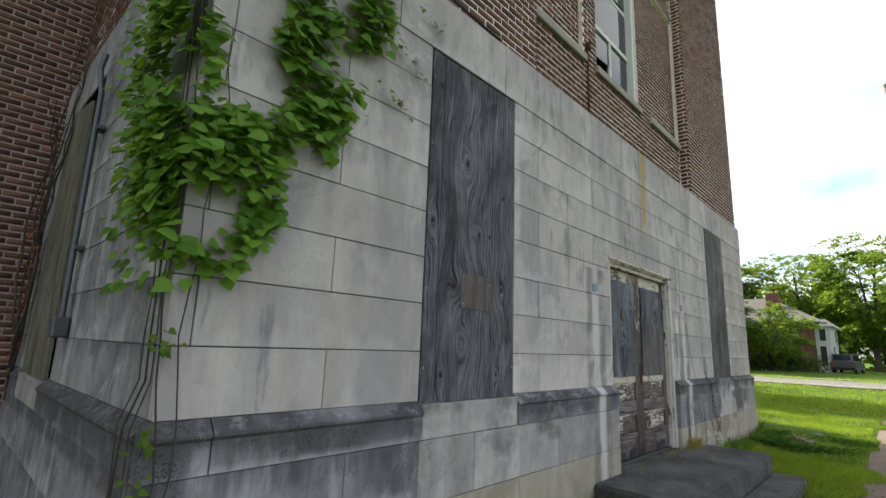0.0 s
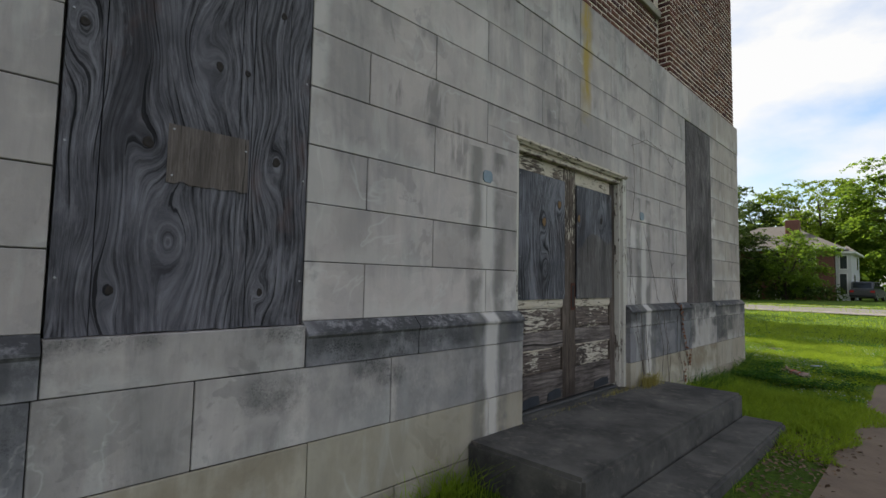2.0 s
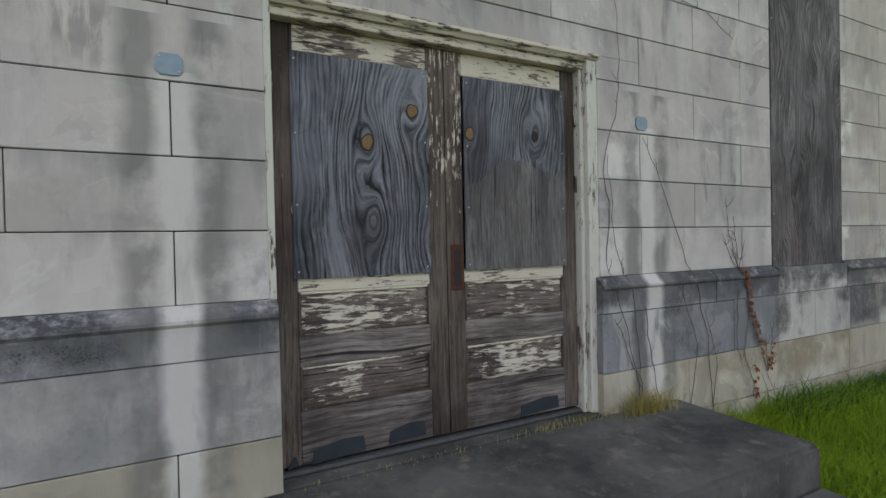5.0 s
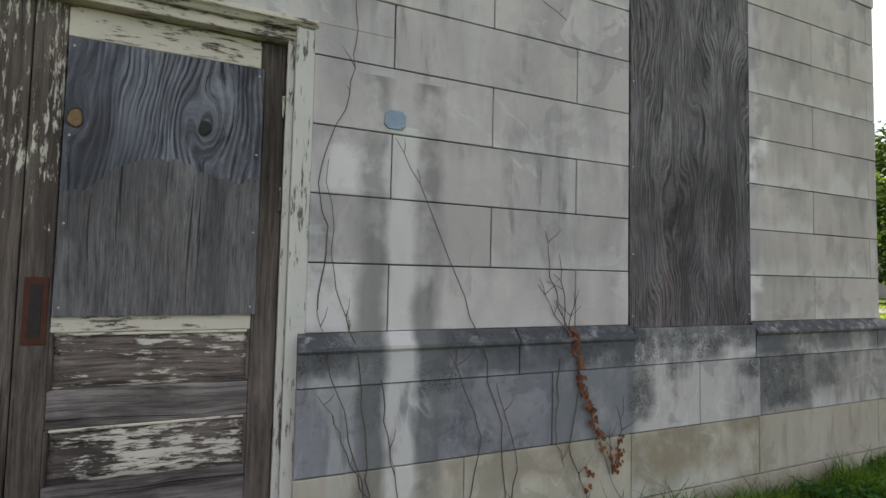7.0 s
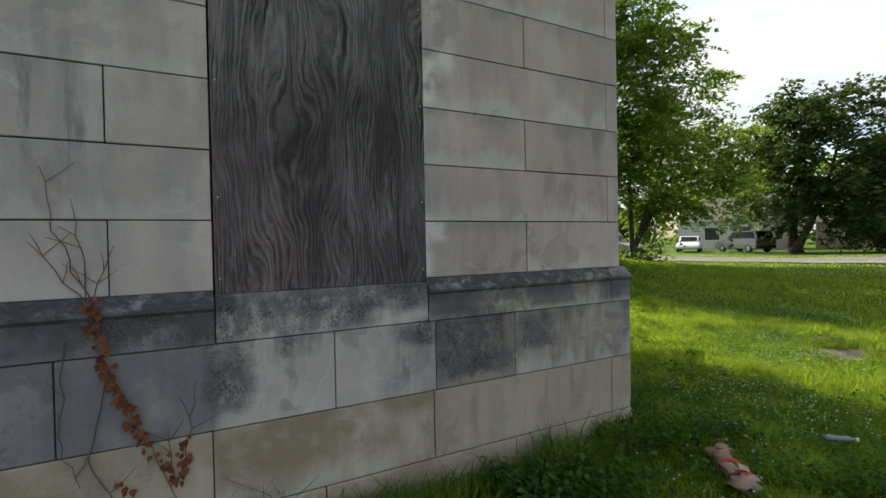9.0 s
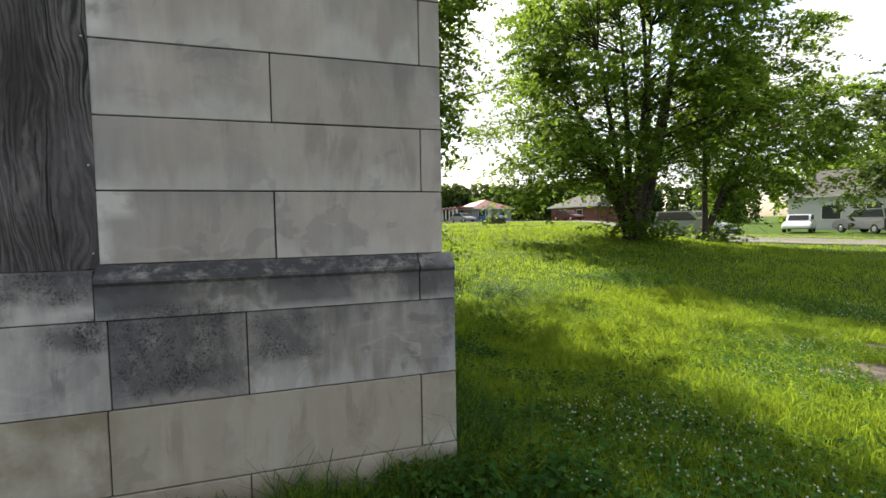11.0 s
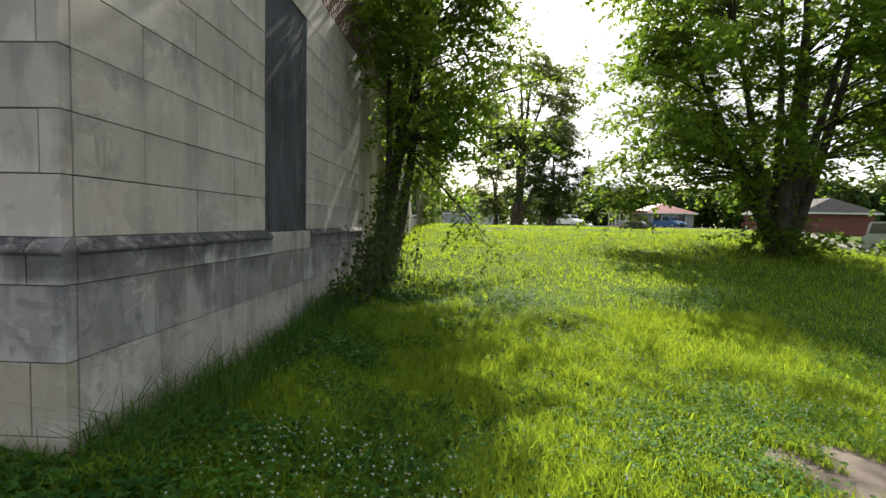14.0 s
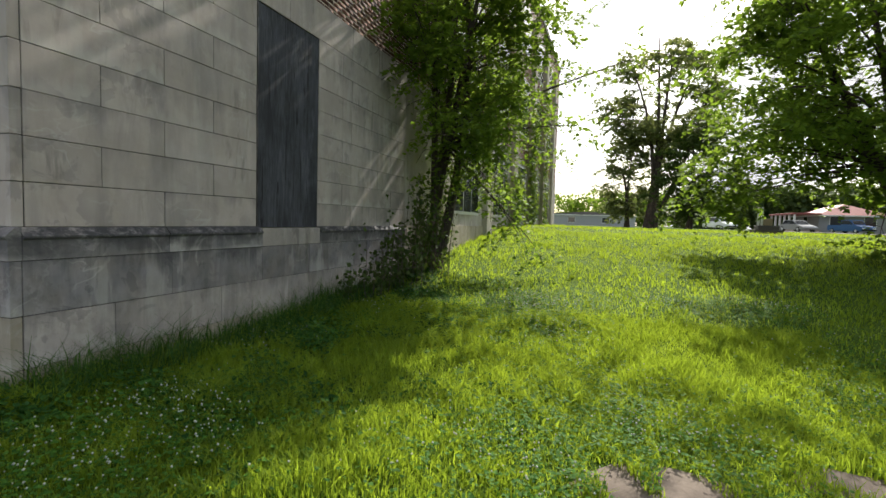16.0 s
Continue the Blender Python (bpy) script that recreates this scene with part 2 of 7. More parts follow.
def weathered_wood(name, dark, light, axis=2, grain=14.0, warp=0.55, paint=None, cover=0.5, knots=(), rough=0.85, rings=0.08, fade=0.0, stain=0.0, figure=1.5, stretch=0.35):
    """Weathered boards; the grain runs along the axis and flows round the knots (across, along). paint: a colour that
    peels off; fade: how much more of it holds higher up."""
    m = Mat(name, rough, 0.0, 0.2)
    across, along = (1, 2) if axis == 2 else (2, 1)
    slow = m.noise(1.0, 2, 0.5, m.coord((2.6, 2.6, 1.1) if axis == 2 else (1.1, 1.1, 2.6)))
    push = m.math("MULTIPLY", m.math("SUBTRACT", slow, 0.5), 0.30 * warp)
    quick = m.noise(1.0, 4, 0.55, m.coord((9, 9, 2.0) if axis == 2 else (2.0, 2.0, 9)))
    push = m.math("ADD", push, m.math("MULTIPLY", m.math("SUBTRACT", quick, 0.5), 0.045 * warp))
    for ka, kl, size in knots:
        da = m.math("SUBTRACT", m.axis(across), ka)
        dl = m.math("MULTIPLY", m.math("SUBTRACT", m.axis(along), kl), 0.55)
        d2 = m.math("ADD", m.math("MULTIPLY", da, da), m.math("MULTIPLY", dl, dl))
        bell = m.math("POWER", 2.718, m.math("MULTIPLY", d2, -0.8 / (size * size)))
        push = m.math("ADD", push, m.math("MULTIPLY", bell, m.math("SUBTRACT", m.math("SQRT", d2), da)))
    lift = m.t.nodes.new("ShaderNodeCombineXYZ")
    m.link(push, lift.inputs[across])
    add = m.t.nodes.new("ShaderNodeVectorMath")
    add.operation = "ADD"
    m.link(m.co.outputs["Object"], add.inputs[0])
    m.link(lift.outputs[0], add.inputs[1])

    def bent(scale):
        mp = m.t.nodes.new("ShaderNodeMapping")
        mp.inputs["Scale"].default_value = scale
        m.link(add.outputs[0], mp.inputs["Vector"])
        return mp.outputs["Vector"]

    sc = [grain, grain, grain]
    sc[axis] = grain * 0.05
    fib = m.noise(4.0, 8, 0.78, bent(tuple(sc)))
    wide = m.noise(0.45, 3, 0.6, bent(tuple(sc)))
    wv = m.t.nodes.new("ShaderNodeTexWave")
    wv.wave_type, wv.bands_direction = "BANDS", "Y" if axis == 2 else "Z"
    for k, val in (("Scale", grain * 0.55), ("Distortion", figure), ("Detail", 3.0), ("Detail Scale", 2.0 if figure < 2 else 1.2), ("Detail Roughness", 0.6)):
        wv.inputs[k].default_value = val
    m.link(bent((1, 1, stretch) if axis == 2 else (stretch, stretch, 1)), wv.inputs["Vector"])
    ring = m.math("MULTIPLY", wv.outputs["Fac"], m.ramp(wide, 0.35, 0.6, (0.3, 0.3, 0.3)))
    fib = m.math("ADD", m.math("MULTIPLY", fib, 1.0 - rings * 0.62), m.math("MULTIPLY", ring, rings))
    c = m.mix(m.ramp(fib, 0.36, 0.66), dark, light)
    c = m.mix(m.math("MULTIPLY", m.ramp(wide, 0.48, 0.7), 0.5), c, tuple(v * 0.5 for v in dark))
    c = m.mix(m.math("MULTIPLY", m.ramp(m.noise(1.0, 5, 0.6, m.coord((2.4, 2.4, 1.4), (7, 3, 5))), 0.48, 0.66), 0.55), c, tuple(v * 0.8 for v in dark))
    c = m.mix(m.math("MULTIPLY", m.ramp(m.noise(1.4, 4), 0.5, 0.7), 0.35), c, (light[0] * 1.05, light[1] * 1.05, light[2] * 1.1))
    st = [3.0, 3.0, 3.0]
    st[axis] = 0.7
    blot = m.noise(1.0, 8, 0.66, bent(tuple(st)), 0.5)
    c = m.mix(m.math("MULTIPLY", m.ramp(blot, 0.50, 0.58), 0.5), c, tuple(v * 0.9 for v in dark))
    pale = m.ramp(m.noise(1.0, 8, 0.7, bent(tuple(v * 1.7 for v in st))), 0.56, 0.64)
    c = m.mix(m.math("MULTIPLY", pale, 0.4), c, tuple(min(1, v * 1.25) for v in light))
    ck = [grain * 2.2] * 3
    ck[axis] = grain * 0.035
    crack = m.ramp(m.noise(1.0, 3, 0.5, bent(tuple(ck))), 0.645, 0.67)
    c = m.mix(m.math("MULTIPLY", crack, 0.85), c, tuple(v * 0.35 for v in dark))
    if stain:
        red = m.ramp(m.noise(1.0, 6, 0.62, m.coord((2.6, 2.6, 1.3), (4, 9, 2))), 0.54, 0.66)
        c = m.mix(m.math("MULTIPLY", red, stain), c, (0.115, 0.062, 0.05))
    h = m.math("SUBTRACT", fib, crack)
    if paint:
        sp = [13.0, 13.0, 13.0]
        sp[axis] = 2.0
        flake = m.math("ADD", m.math("MULTIPLY", m.noise(4.2, 8, 0.76, m.coord(tuple(sp))), 0.62), m.math("MULTIPLY", m.noise(2.4, 3, 0.6), 0.38))
        if fade:
            flake = m.math("ADD", flake, m.math("MULTIPLY", m.math("SUBTRACT", m.axis(2), 1.9), fade))
        mask = m.ramp(flake, cover - 0.012, cover + 0.012)
        c = m.mix(mask, c, m.mix(m.noise(6, 4), tuple(v * 0.82 for v in paint), paint))
        h = m.math("ADD", m.math("MULTIPLY", fib, 0.6), mask)
    m.color(c)
    m.bump(h, 0.5, 0.004)
    return m.m


def brickwork(name):
    m = Mat(name, 0.9, 0, 0.15)
    r = m.math("FRACT", m.math("ADD", m.random(), m.island()))
    c = m.mix(m.ramp(r, 0.0, 1.0), (0.080, 0.038, 0.030), (0.165, 0.074, 0.053))
    c = m.mix(m.math("MULTIPLY", m.ramp(m.math("FRACT", m.math("MULTIPLY", r, 7.3)), 0.7, 0.95), 0.7), c, (0.055, 0.028, 0.03))
    c = m.mix(m.math("MULTIPLY", m.ramp(m.noise(30, 4), 0.55, 0.8), 0.3), c, (0.35, 0.25, 0.2))
    c = m.mix(m.math("MULTIPLY", m.ramp(m.noise(0.5, 4, 0.6, m.coord((1, 1, 0.5))), 0.5, 0.75), 0.35), c, (0.06, 0.045, 0.045))
    m.color(c)
    m.bump(m.noise(60, 4), 0.4, 0.006)
    return m.m


def plain(name, c, rough=0.7, metal=0.0, spec=0.3, vary=0.15, scale=8.0, bump=0.1):
    m = Mat(name, rough, metal, spec)
    a, b = tuple(v * (1 - vary) for v in c), tuple(min(1, v * (1 + vary)) for v in c)
    m.color(m.mix(m.noise(scale, 5, 0.6), a, b))
    if bump:
        m.bump(m.noise(scale * 6, 4), bump, 0.01)
    return m.m


def foliage(name, dark, light, glow=0.5, gloss=0.22):
    """Leaves that let some light through."""
    m = Mat(name, 0.62, 0, gloss)
    c = m.mix(m.island(), dark, light)
    c = m.mix(m.math("MULTIPLY", m.ramp(m.noise(0.45, 3), 0.4, 0.7), 0.4), c, tuple(v * 0.65 for v in dark))
    m.color(c)
    tr = m.t.nodes.new("ShaderNodeBsdfTranslucent")
    m.link(m.mix(0.5, c, (light[0] * 2.0, light[1] * 1.7, light[2] * 0.8)), tr.inputs["Color"])
    mx = m.t.nodes.new("ShaderNodeMixShader")
    mx.inputs[0].default_value = glow
    m.link(m.b.outputs[0], mx.inputs[1])
    m.link(tr.outputs[0], mx.inputs[2])
    m.link(mx.outputs[0], m.t.nodes["Material Output"].inputs["Surface"])
    return m.m


LIME = limestone("limestone", (0.468, 0.415, 0.388), (0.215, 0.203, 0.203), 0.75, 0.65, salts=((9.64, 1.33, 0.03, 0.10, 0.8), (9.72, 1.46, 0.05, 0.03, 0.7), (9.66, 2.23, 0.04, 0.09, 0.8), (9.76, 2.36, 0.05, 0.03, 0.7), (9.62, 1.95, 0.02, 0.11, 0.55), (7.10, 1.95, 0.12, 0.10, 0.7), (6.98, 1.36, 0.10, 0.12, 0.6), (3.26, 1.35, 0.03, 0.12, 0.6), (3.25, 2.9, 0.03, 0.5, 0.45), (4.86, 1.3, 0.08, 0.09, 0.5), (9.6, 2.9, 0.02, 0.5, 0.4)))
# south wall: its shade is put into a darker base, plus heavier grime streaks
LIME_SOUTH = limestone("limestone_shaded_streaked", (0.335, 0.325, 0.325), (0.085, 0.085, 0.088), 0.9, 1.5)
MOULD = ((9.93, 0.82, 0.20, 0.13, 1.0), (10.36, 0.86, 0.10, 0.08, 0.8), (7.10, 1.16, 0.10, 0.03, 0.9), (7.62, 1.17, 0.22, 0.02, 0.8),
         (8.45, 1.06, 0.20, 0.05, 0.8), (9.95, 1.0, 0.20, 0.015, 0.8), (1.55, 1.06, 0.25, 0.035, 1.0), (2.02, 0.85, 0.12, 0.10, 0.6), (4.45, 0.86, 0.30, 0.10, 0.7), (3.6, 1.04, 0.2, 0.04, 0.7),
         (3.87, 0.91, 0.16, 0.06, 1.0), (3.79, 0.82, 0.03, 0.12, 0.9), (4.87, 0.84, 0.05, 0.12, 1.0), (4.80, 0.51, 0.06, 0.07, 1.0), (3.62, 1.08, 0.30, 0.02, 0.9), (4.25, 1.05, 0.20, 0.02, 0.8), (6.94, 1.09, 0.07, 0.03, 1.0), (7.48, 0.98, 0.12, 0.04, 0.9), (7.17, 0.95, 0.02, 0.15, 0.7), (8.43, 1.08, 0.18, 0.03, 0.9), (1.36, 1.11, 0.22, 0.03, 1.0), (0.90, 1.17, 0.10, 0.04, 0.9), (0.79, 1.03, 0.08, 0.12, 1.0))
SILL_MOULD = ((9.15, 1.165, 0.46, 0.02, 1.0), (8.69, 1.09, 0.03, 0.09, 1.0), (9.58, 1.12, 0.05, 0.05, 1.0), (8.93, 1.03, 0.12, 0.015, 0.7), (8.69, 0.86, 0.03, 0.09, 0.8),
              (9.56, 0.93, 0.06, 0.02, 0.9), (8.98, 0.94, 0.03, 0.03, 0.7), (2.4, 1.165, 0.15, 0.015, 0.6), (3.1, 1.16, 0.10, 0.02, 0.6),
              (3.75, 0.89, 0.05, 0.03, 0.9), (3.05, 0.87, 0.10, 0.05, 0.5), (3.59, 0.94, 0.05, 0.03, 0.8), (8.68, 1.09, 0.04, 0.08, 1.0), (8.68, 0.78, 0.03, 0.08, 0.9), (9.64, 0.93, 0.03, 0.05, 1.0), (9.10, 1.10, 0.30, 0.01, 1.0), (9.23, 1.04, 0.06, 0.03, 0.9))
LIME_DARK = limestone("limestone_soiled", (0.275, 0.264, 0.277), (0.072, 0.072, 0.08), 0.9, 1.5, MOULD, ledge_mould=0.95)
LIME_MID = limestone("limestone_plinth", (0.46, 0.415, 0.388), (0.155, 0.15, 0.15), 0.85, 1.0, SILL_MOULD, (), ((8.36, 0.80, 0.27, 0.25, 0.85), (3.50, 0.80, 0.24, 0.25, 0.3), (4.28, 0.80, 0.46, 0.25, 0.5)))
LIME_TAN = limestone("limestone_tan", (0.42, 0.375, 0.30), (0.22, 0.19, 0.14), 0.7, 0.6, (), ((9.15, 0.52, 0.48, 0.09, 0.75), (9.6, 0.42, 0.05, 0.14, 0.6), (7.9, 0.56, 0.35, 0.03, 0.5), (9.9, 0.12, 0.7, 0.08, 0.6), (2.6, 0.5, 0.5, 0.08, 0.45)))
JOINT = plain("joint_mortar", (0.045, 0.043, 0.04), 0.95, vary=0.3)
MORTAR = plain("brick_mortar", (0.70, 0.62, 0.54), 0.95, vary=0.3, scale=20)
# darker mortar tone for the main wall
MORTAR_GREY = plain("dark_mortar", (0.30, 0.25, 0.22), 0.95, vary=0.3, scale=20)
BRICK = brickwork("brick_red")
cm = Mat("old_concrete", 0.9, 0, 0.2)
cc = cm.mix(cm.ramp(cm.noise(2.2, 7, 0.65), 0.36, 0.62), (0.038, 0.037, 0.036), (0.105, 0.10, 0.092))
cc = cm.mix(cm.math("MULTIPLY", cm.ramp(cm.noise(9, 6, 0.7), 0.56, 0.68), 0.5), cc, (0.19, 0.17, 0.145))
cc = cm.mix(cm.math("MULTIPLY", cm.ramp(cm.noise(60, 4, 0.7), 0.6, 0.72), 0.5), cc, (0.16, 0.15, 0.14))
cm.color(cc).bump(cm.noise(45, 6, 0.7), 0.5, 0.008)
CONCRETE = cm.m
BOARD_KNOTS = ((2.28, 2.36, 0.07), (2.77, 2.35, 0.12), (2.51, 1.95, 0.10), (3.05, 1.967, 0.07), (2.41, 1.354, 0.08), (2.994, 1.346, 0.06), (2.62, 2.86, 0.13), (2.6, 1.55, 0.12))
DOOR_KNOTS = ((5.46, 1.93, 0.11), (5.70, 2.105, 0.09), (6.035, 2.017, 0.08), (6.47, 2.037, 0.09), (5.48, 1.55, 0.13), (6.3, 1.5, 0.12))
WOOD_PLY = weathered_wood("plywood_grey", (0.012, 0.011, 0.013), (0.205, 0.198, 0.22), 2, 20, 0.8, knots=BOARD_KNOTS, rings=0.12, stain=0.5, figure=4.0, stretch=0.14)
WOOD_PLY2 = weathered_wood("plywood_brown_grey", (0.030, 0.026, 0.026), (0.21, 0.188, 0.185), 2, 26, 1.3, rings=0.20, stain=0.22, figure=9.0, stretch=0.22)
WOOD_DOOR_PLY = weathered_wood("plywood_blue_grey", (0.012, 0.012, 0.014), (0.235, 0.235, 0.26), 2, 24, 0.9, knots=DOOR_KNOTS, rings=0.20, stain=0.12, figure=3.0, stretch=0.2)
CREAM = (0.59, 0.53, 0.43)
WOOD_STILE = weathered_wood("stile_wood", (0.026, 0.019, 0.016), (0.18, 0.145, 0.12), 2, 20, 0.2, CREAM, 0.64, fade=0.03)
WOOD_STILE_PAINT = weathered_wood("stile_wood_painted", (0.028, 0.02, 0.017), (0.17, 0.135, 0.11), 2, 20, 0.2, CREAM, 0.565, fade=0.13)
WOOD_JAMB = weathered_wood("jamb_wood_painted", (0.08, 0.065, 0.055), (0.20, 0.17, 0.14), 2, 20, 0.2, (0.56, 0.53, 0.47), 0.455)
WOOD_RAIL = weathered_wood("rail_wood", (0.032, 0.025, 0.022), (0.31, 0.265, 0.245), 1, 16, 0.35)
WOOD_PANEL = weathered_wood("panel_wood", (0.030, 0.023, 0.021), (0.27, 0.215, 0.185), 1, 22, 0.35, (0.60, 0.54, 0.45), 0.545)
WOOD_RAIL_PAINT = weathered_wood("rail_wood_painted", (0.08, 0.06, 0.05), (0.22, 0.18, 0.15), 1, 20, 0.2, (0.60, 0.53, 0.43), 0.47)
BARK = weathered_wood("bark", (0.03, 0.024, 0.02), (0.12, 0.095, 0.075), 2, 14, 0.5)
POLE_WOOD = weathered_wood("pole_wood", (0.08, 0.06, 0.045), (0.24, 0.19, 0.145), 2, 10, 0.2)
LEAF_VINE = foliage("vine_leaf", (0.05, 0.125, 0.014), (0.175, 0.32, 0.04), 0.4)
LEAF_TREE = foliage("tree_leaf", (0.044, 0.097, 0.015), (0.156, 0.258, 0.041), 0.62)
LEAF_BRIGHT = foliage("bright_leaf", (0.062, 0.125, 0.016), (0.156, 0.242, 0.031), 0.55)
LEAF_DARK = foliage("dark_leaf", (0.025, 0.055, 0.014), (0.075, 0.119, 0.028), 0.4)
GRASS = foliage("grass_blade", (0.031, 0.090, 0.010), (0.258, 0.374, 0.042), 0.6)


# ---- mesh helpers ----
def link_mesh(name, bm, material, smooth=False):
    me = bpy.data.meshes.new(name)
    bm.normal_update()
    bm.to_mesh(me)
    bm.free()
    me.materials.append(material)
    if smooth:
        me.polygons.foreach_set("use_smooth", [True] * len(me.polygons))
    return new(name, me)


def part(name, bm, material, parent, label="", smooth=False):
    ob = link_mesh(name, bm, material, smooth)
    ob.parent = parent
    if label:
        ob["label"] = label
    return ob


def arrays(name, verts, faces, material, parent=None, smooth=False):
    """One mesh from numpy arrays; all faces have the same number of corners."""
    me = bpy.data.meshes.new(name)
    n = faces.shape[1]
    me.vertices.add(len(verts))
    me.vertices.foreach_set("co", np.ascontiguousarray(verts, dtype=np.float32).ravel())
    me.loops.add(faces.size)
    me.loops.foreach_set("vertex_index", np.ascontiguousarray(faces, dtype=np.int32).ravel())
    me.polygons.add(len(faces))
    me.polygons.foreach_set("loop_start", np.arange(0, faces.size, n, dtype=np.int32))
    me.polygons.foreach_set("loop_total", np.full(len(faces), n, dtype=np.int32))
    if smooth:
        me.polygons.foreach_set("use_smooth", np.ones(len(faces), dtype=bool))
    me.update(calc_edges=True)
    me.materials.append(material)
    ob = new(name, me)
    if parent:
        ob.parent = parent
    return ob


def box(bm, x0, x1, y0, y1, z0, z1, bevel=0.0, seg=1):
    r = bmesh.ops.create_cube(bm, size=1.0)
    vs = r["verts"]
    bmesh.ops.scale(bm, vec=(x1 - x0, y1 - y0, z1 - z0), verts=vs)
    bmesh.ops.translate(bm, vec=((x0 + x1) / 2, (y0 + y1) / 2, (z0 + z1) / 2), verts=vs)
    if bevel:
        es = {e for v in vs for e in v.link_edges}
        bmesh.ops.bevel(bm, geom=list(es), offset=bevel, segments=seg, affect="EDGES", clamp_overlap=True)
    return bm


def boxed(*a, **k):
    return box(bmesh.new(), *a, **k)


def prism(bm, outline, axis, a, b):
    """The outline, in the two other axes in order, drawn out along the axis from a to b."""
    def at(p, v):
        q = list(p)
        q.insert(axis, v)
        return q
    lo = [bm.verts.new(at(p, a)) for p in outline]
    hi = [bm.verts.new(at(p, b)) for p in outline]
    n = len(outline)
    bm.faces.new(lo)
    bm.faces.new(hi[::-1])
    for i in range(n):
        bm.faces.new((lo[i], hi[i], hi[(i + 1) % n], lo[(i + 1) % n]))
    bmesh.ops.recalc_face_normals(bm, faces=bm.faces[:])
    return bm


def cyl(bm, p, q, r0, r1=None, n=12):
    p, q = Vector(p), Vector(q)
    r1 = r0 if r1 is None else r1
    res = bmesh.ops.create_cone(bm, cap_ends=True, segments=n, radius1=r0, radius2=r1, depth=(q - p).length)
    m = Matrix.Translation((p + q) / 2) @ (q - p).to_track_quat("Z", "Y").to_matrix().to_4x4()
    bmesh.ops.transform(bm, matrix=m, verts=res["verts"])
    return bm


def tube(points, radii, n=7):
    """Vertices and quads of a tapered tube along the points."""
    pts = np.array(points, float)
    vs, fs = [], []
    for i, p in enumerate(pts):
        d = pts[min(i + 1, len(pts) - 1)] - pts[max(i - 1, 0)]
        d /= np.linalg.norm(d) + 1e-9
        u = np.cross(d, (0.31, 0.9, 0.2))
        u /= np.linalg.norm(u) + 1e-9
        w = np.cross(d, u)
        a = np.arange(n) * 2 * np.pi / n
        vs.append(p + radii[i] * (np.cos(a)[:, None] * u + np.sin(a)[:, None] * w))
    for i in range(len(pts) - 1):
        for k in range(n):
            fs.append((i * n + k, i * n + (k + 1) % n, (i + 1) * n + (k + 1) % n, (i + 1) * n + k))
    return np.concatenate(vs), np.array(fs)


def join(chunks):
    vs, fs, n = [], [], 0
    for v, f in chunks:
        vs.append(v)
        fs.append(f + n)
        n += len(v)
    return np.concatenate(vs), np.concatenate(fs)


def empty(name, label, category, group="", kind="", at=(0, 0, 0)):
    ob = new(name)
    ob.location = at
    return tagged(ob, label, category, group, kind)


def smooth01(v):
    v = np.clip(v, 0.0, 1.0)
    return v * v * (3 - 2 * v)


def land(x, y):
    """The ground's height."""
    x, y = np.asarray(x, float), np.asarray(y, float)
    h = 1.15 * smooth01((-x - 3) / 17) * smooth01((31 + 0.9 * np.maximum(0.0, -x - 20) - y) / 11)
    h = h * (0.35 + 0.65 * smooth01((y - 6) / 5)) + 0.30 * smooth01((y - 20) / 30) * smooth01((x + 18) / 10)
    h = h + 0.10 * smooth01((10 - y) / 8) * smooth01((3 - x) / 4)
    near = smooth01((14.5 - y) / 3.0) * smooth01((0.2 - x) / 2.0)
    return h + 0.05 * near + 0.02 * np.sin(x * 1.1 + 0.6 * y) * np.sin(y * 0.8 - 0.3 * x)


def ground_z(x, y):
    return float(land(x, y))


# ---- the building: stone storey ----
FX, PX = -2.165, -2.12           # front faces of the wall and of the plinth
Y0, Y1 = 0.755, 11.115           # side faces of the stone front
MID = (Y0 + Y1) / 2
SKIN = 0.07
ROWS = [1.20, 1.50, 1.80, 2.10, 2.405, 2.71, 3.01, 3.315, 3.615, 4.07]
BOARD = (2.22, 3.22)
DOOR = (4.985, 6.885)


def flip(y):
    return 2 * MID - y


def front_core(bm, y0, y1, z0, z1, x1=FX - 0.010):
    box(bm, -2.60, x1, y0, y1, z0, z1)


wall_front = tagged(new("wall_front"), "pale grey limestone block wall with stained joints", "wall", kind="structure")
core = bmesh.new()
for a, b in ((Y0 + 0.02, BOARD[0]), (BOARD[1], DOOR[0]), (DOOR[1], flip(BOARD[1])), (flip(BOARD[0]), Y1 - 0.02)):
    front_core(core, a, b, 1.19, 3.615)
front_core(core, DOOR[0], DOOR[1], 2.545, 3.615)
front_core(core, Y0 + 0.02, Y1 - 0.02, 3.615, 4.065)
for a, b in ((Y0 - 0.03, DOOR[0]), (DOOR[1], Y1 + 0.03)):
    front_core(core, a, b, -0.5, 1.12, PX - 0.012)
part("backing", core, JOINT, wall_front)

stone_count = 0


def stone(parent, axis, face, out, a, b, z0, z1, material, gap=None, deep=SKIN, name="stone_block", proud=None):
    """A block whose face looks along out (+1 or -1) of the axis; a to b along the wall."""
    j = random.uniform(-0.0015, 0.0015) if proud is None else proud
    gap = random.uniform(0.0017, 0.0033) if gap is None else gap
    f = face + out * j
    lo, hi = sorted((f, f - out * deep))
    bm = bmesh.new()
    if axis == 0:
        box(bm, lo, hi, a + gap, b - gap, z0 + gap, z1 - gap, 0.003)
    else:
        box(bm, a + gap, b - gap, lo, hi, z0 + gap, z1 - gap, 0.003)
    return part(name, bm, material, parent)


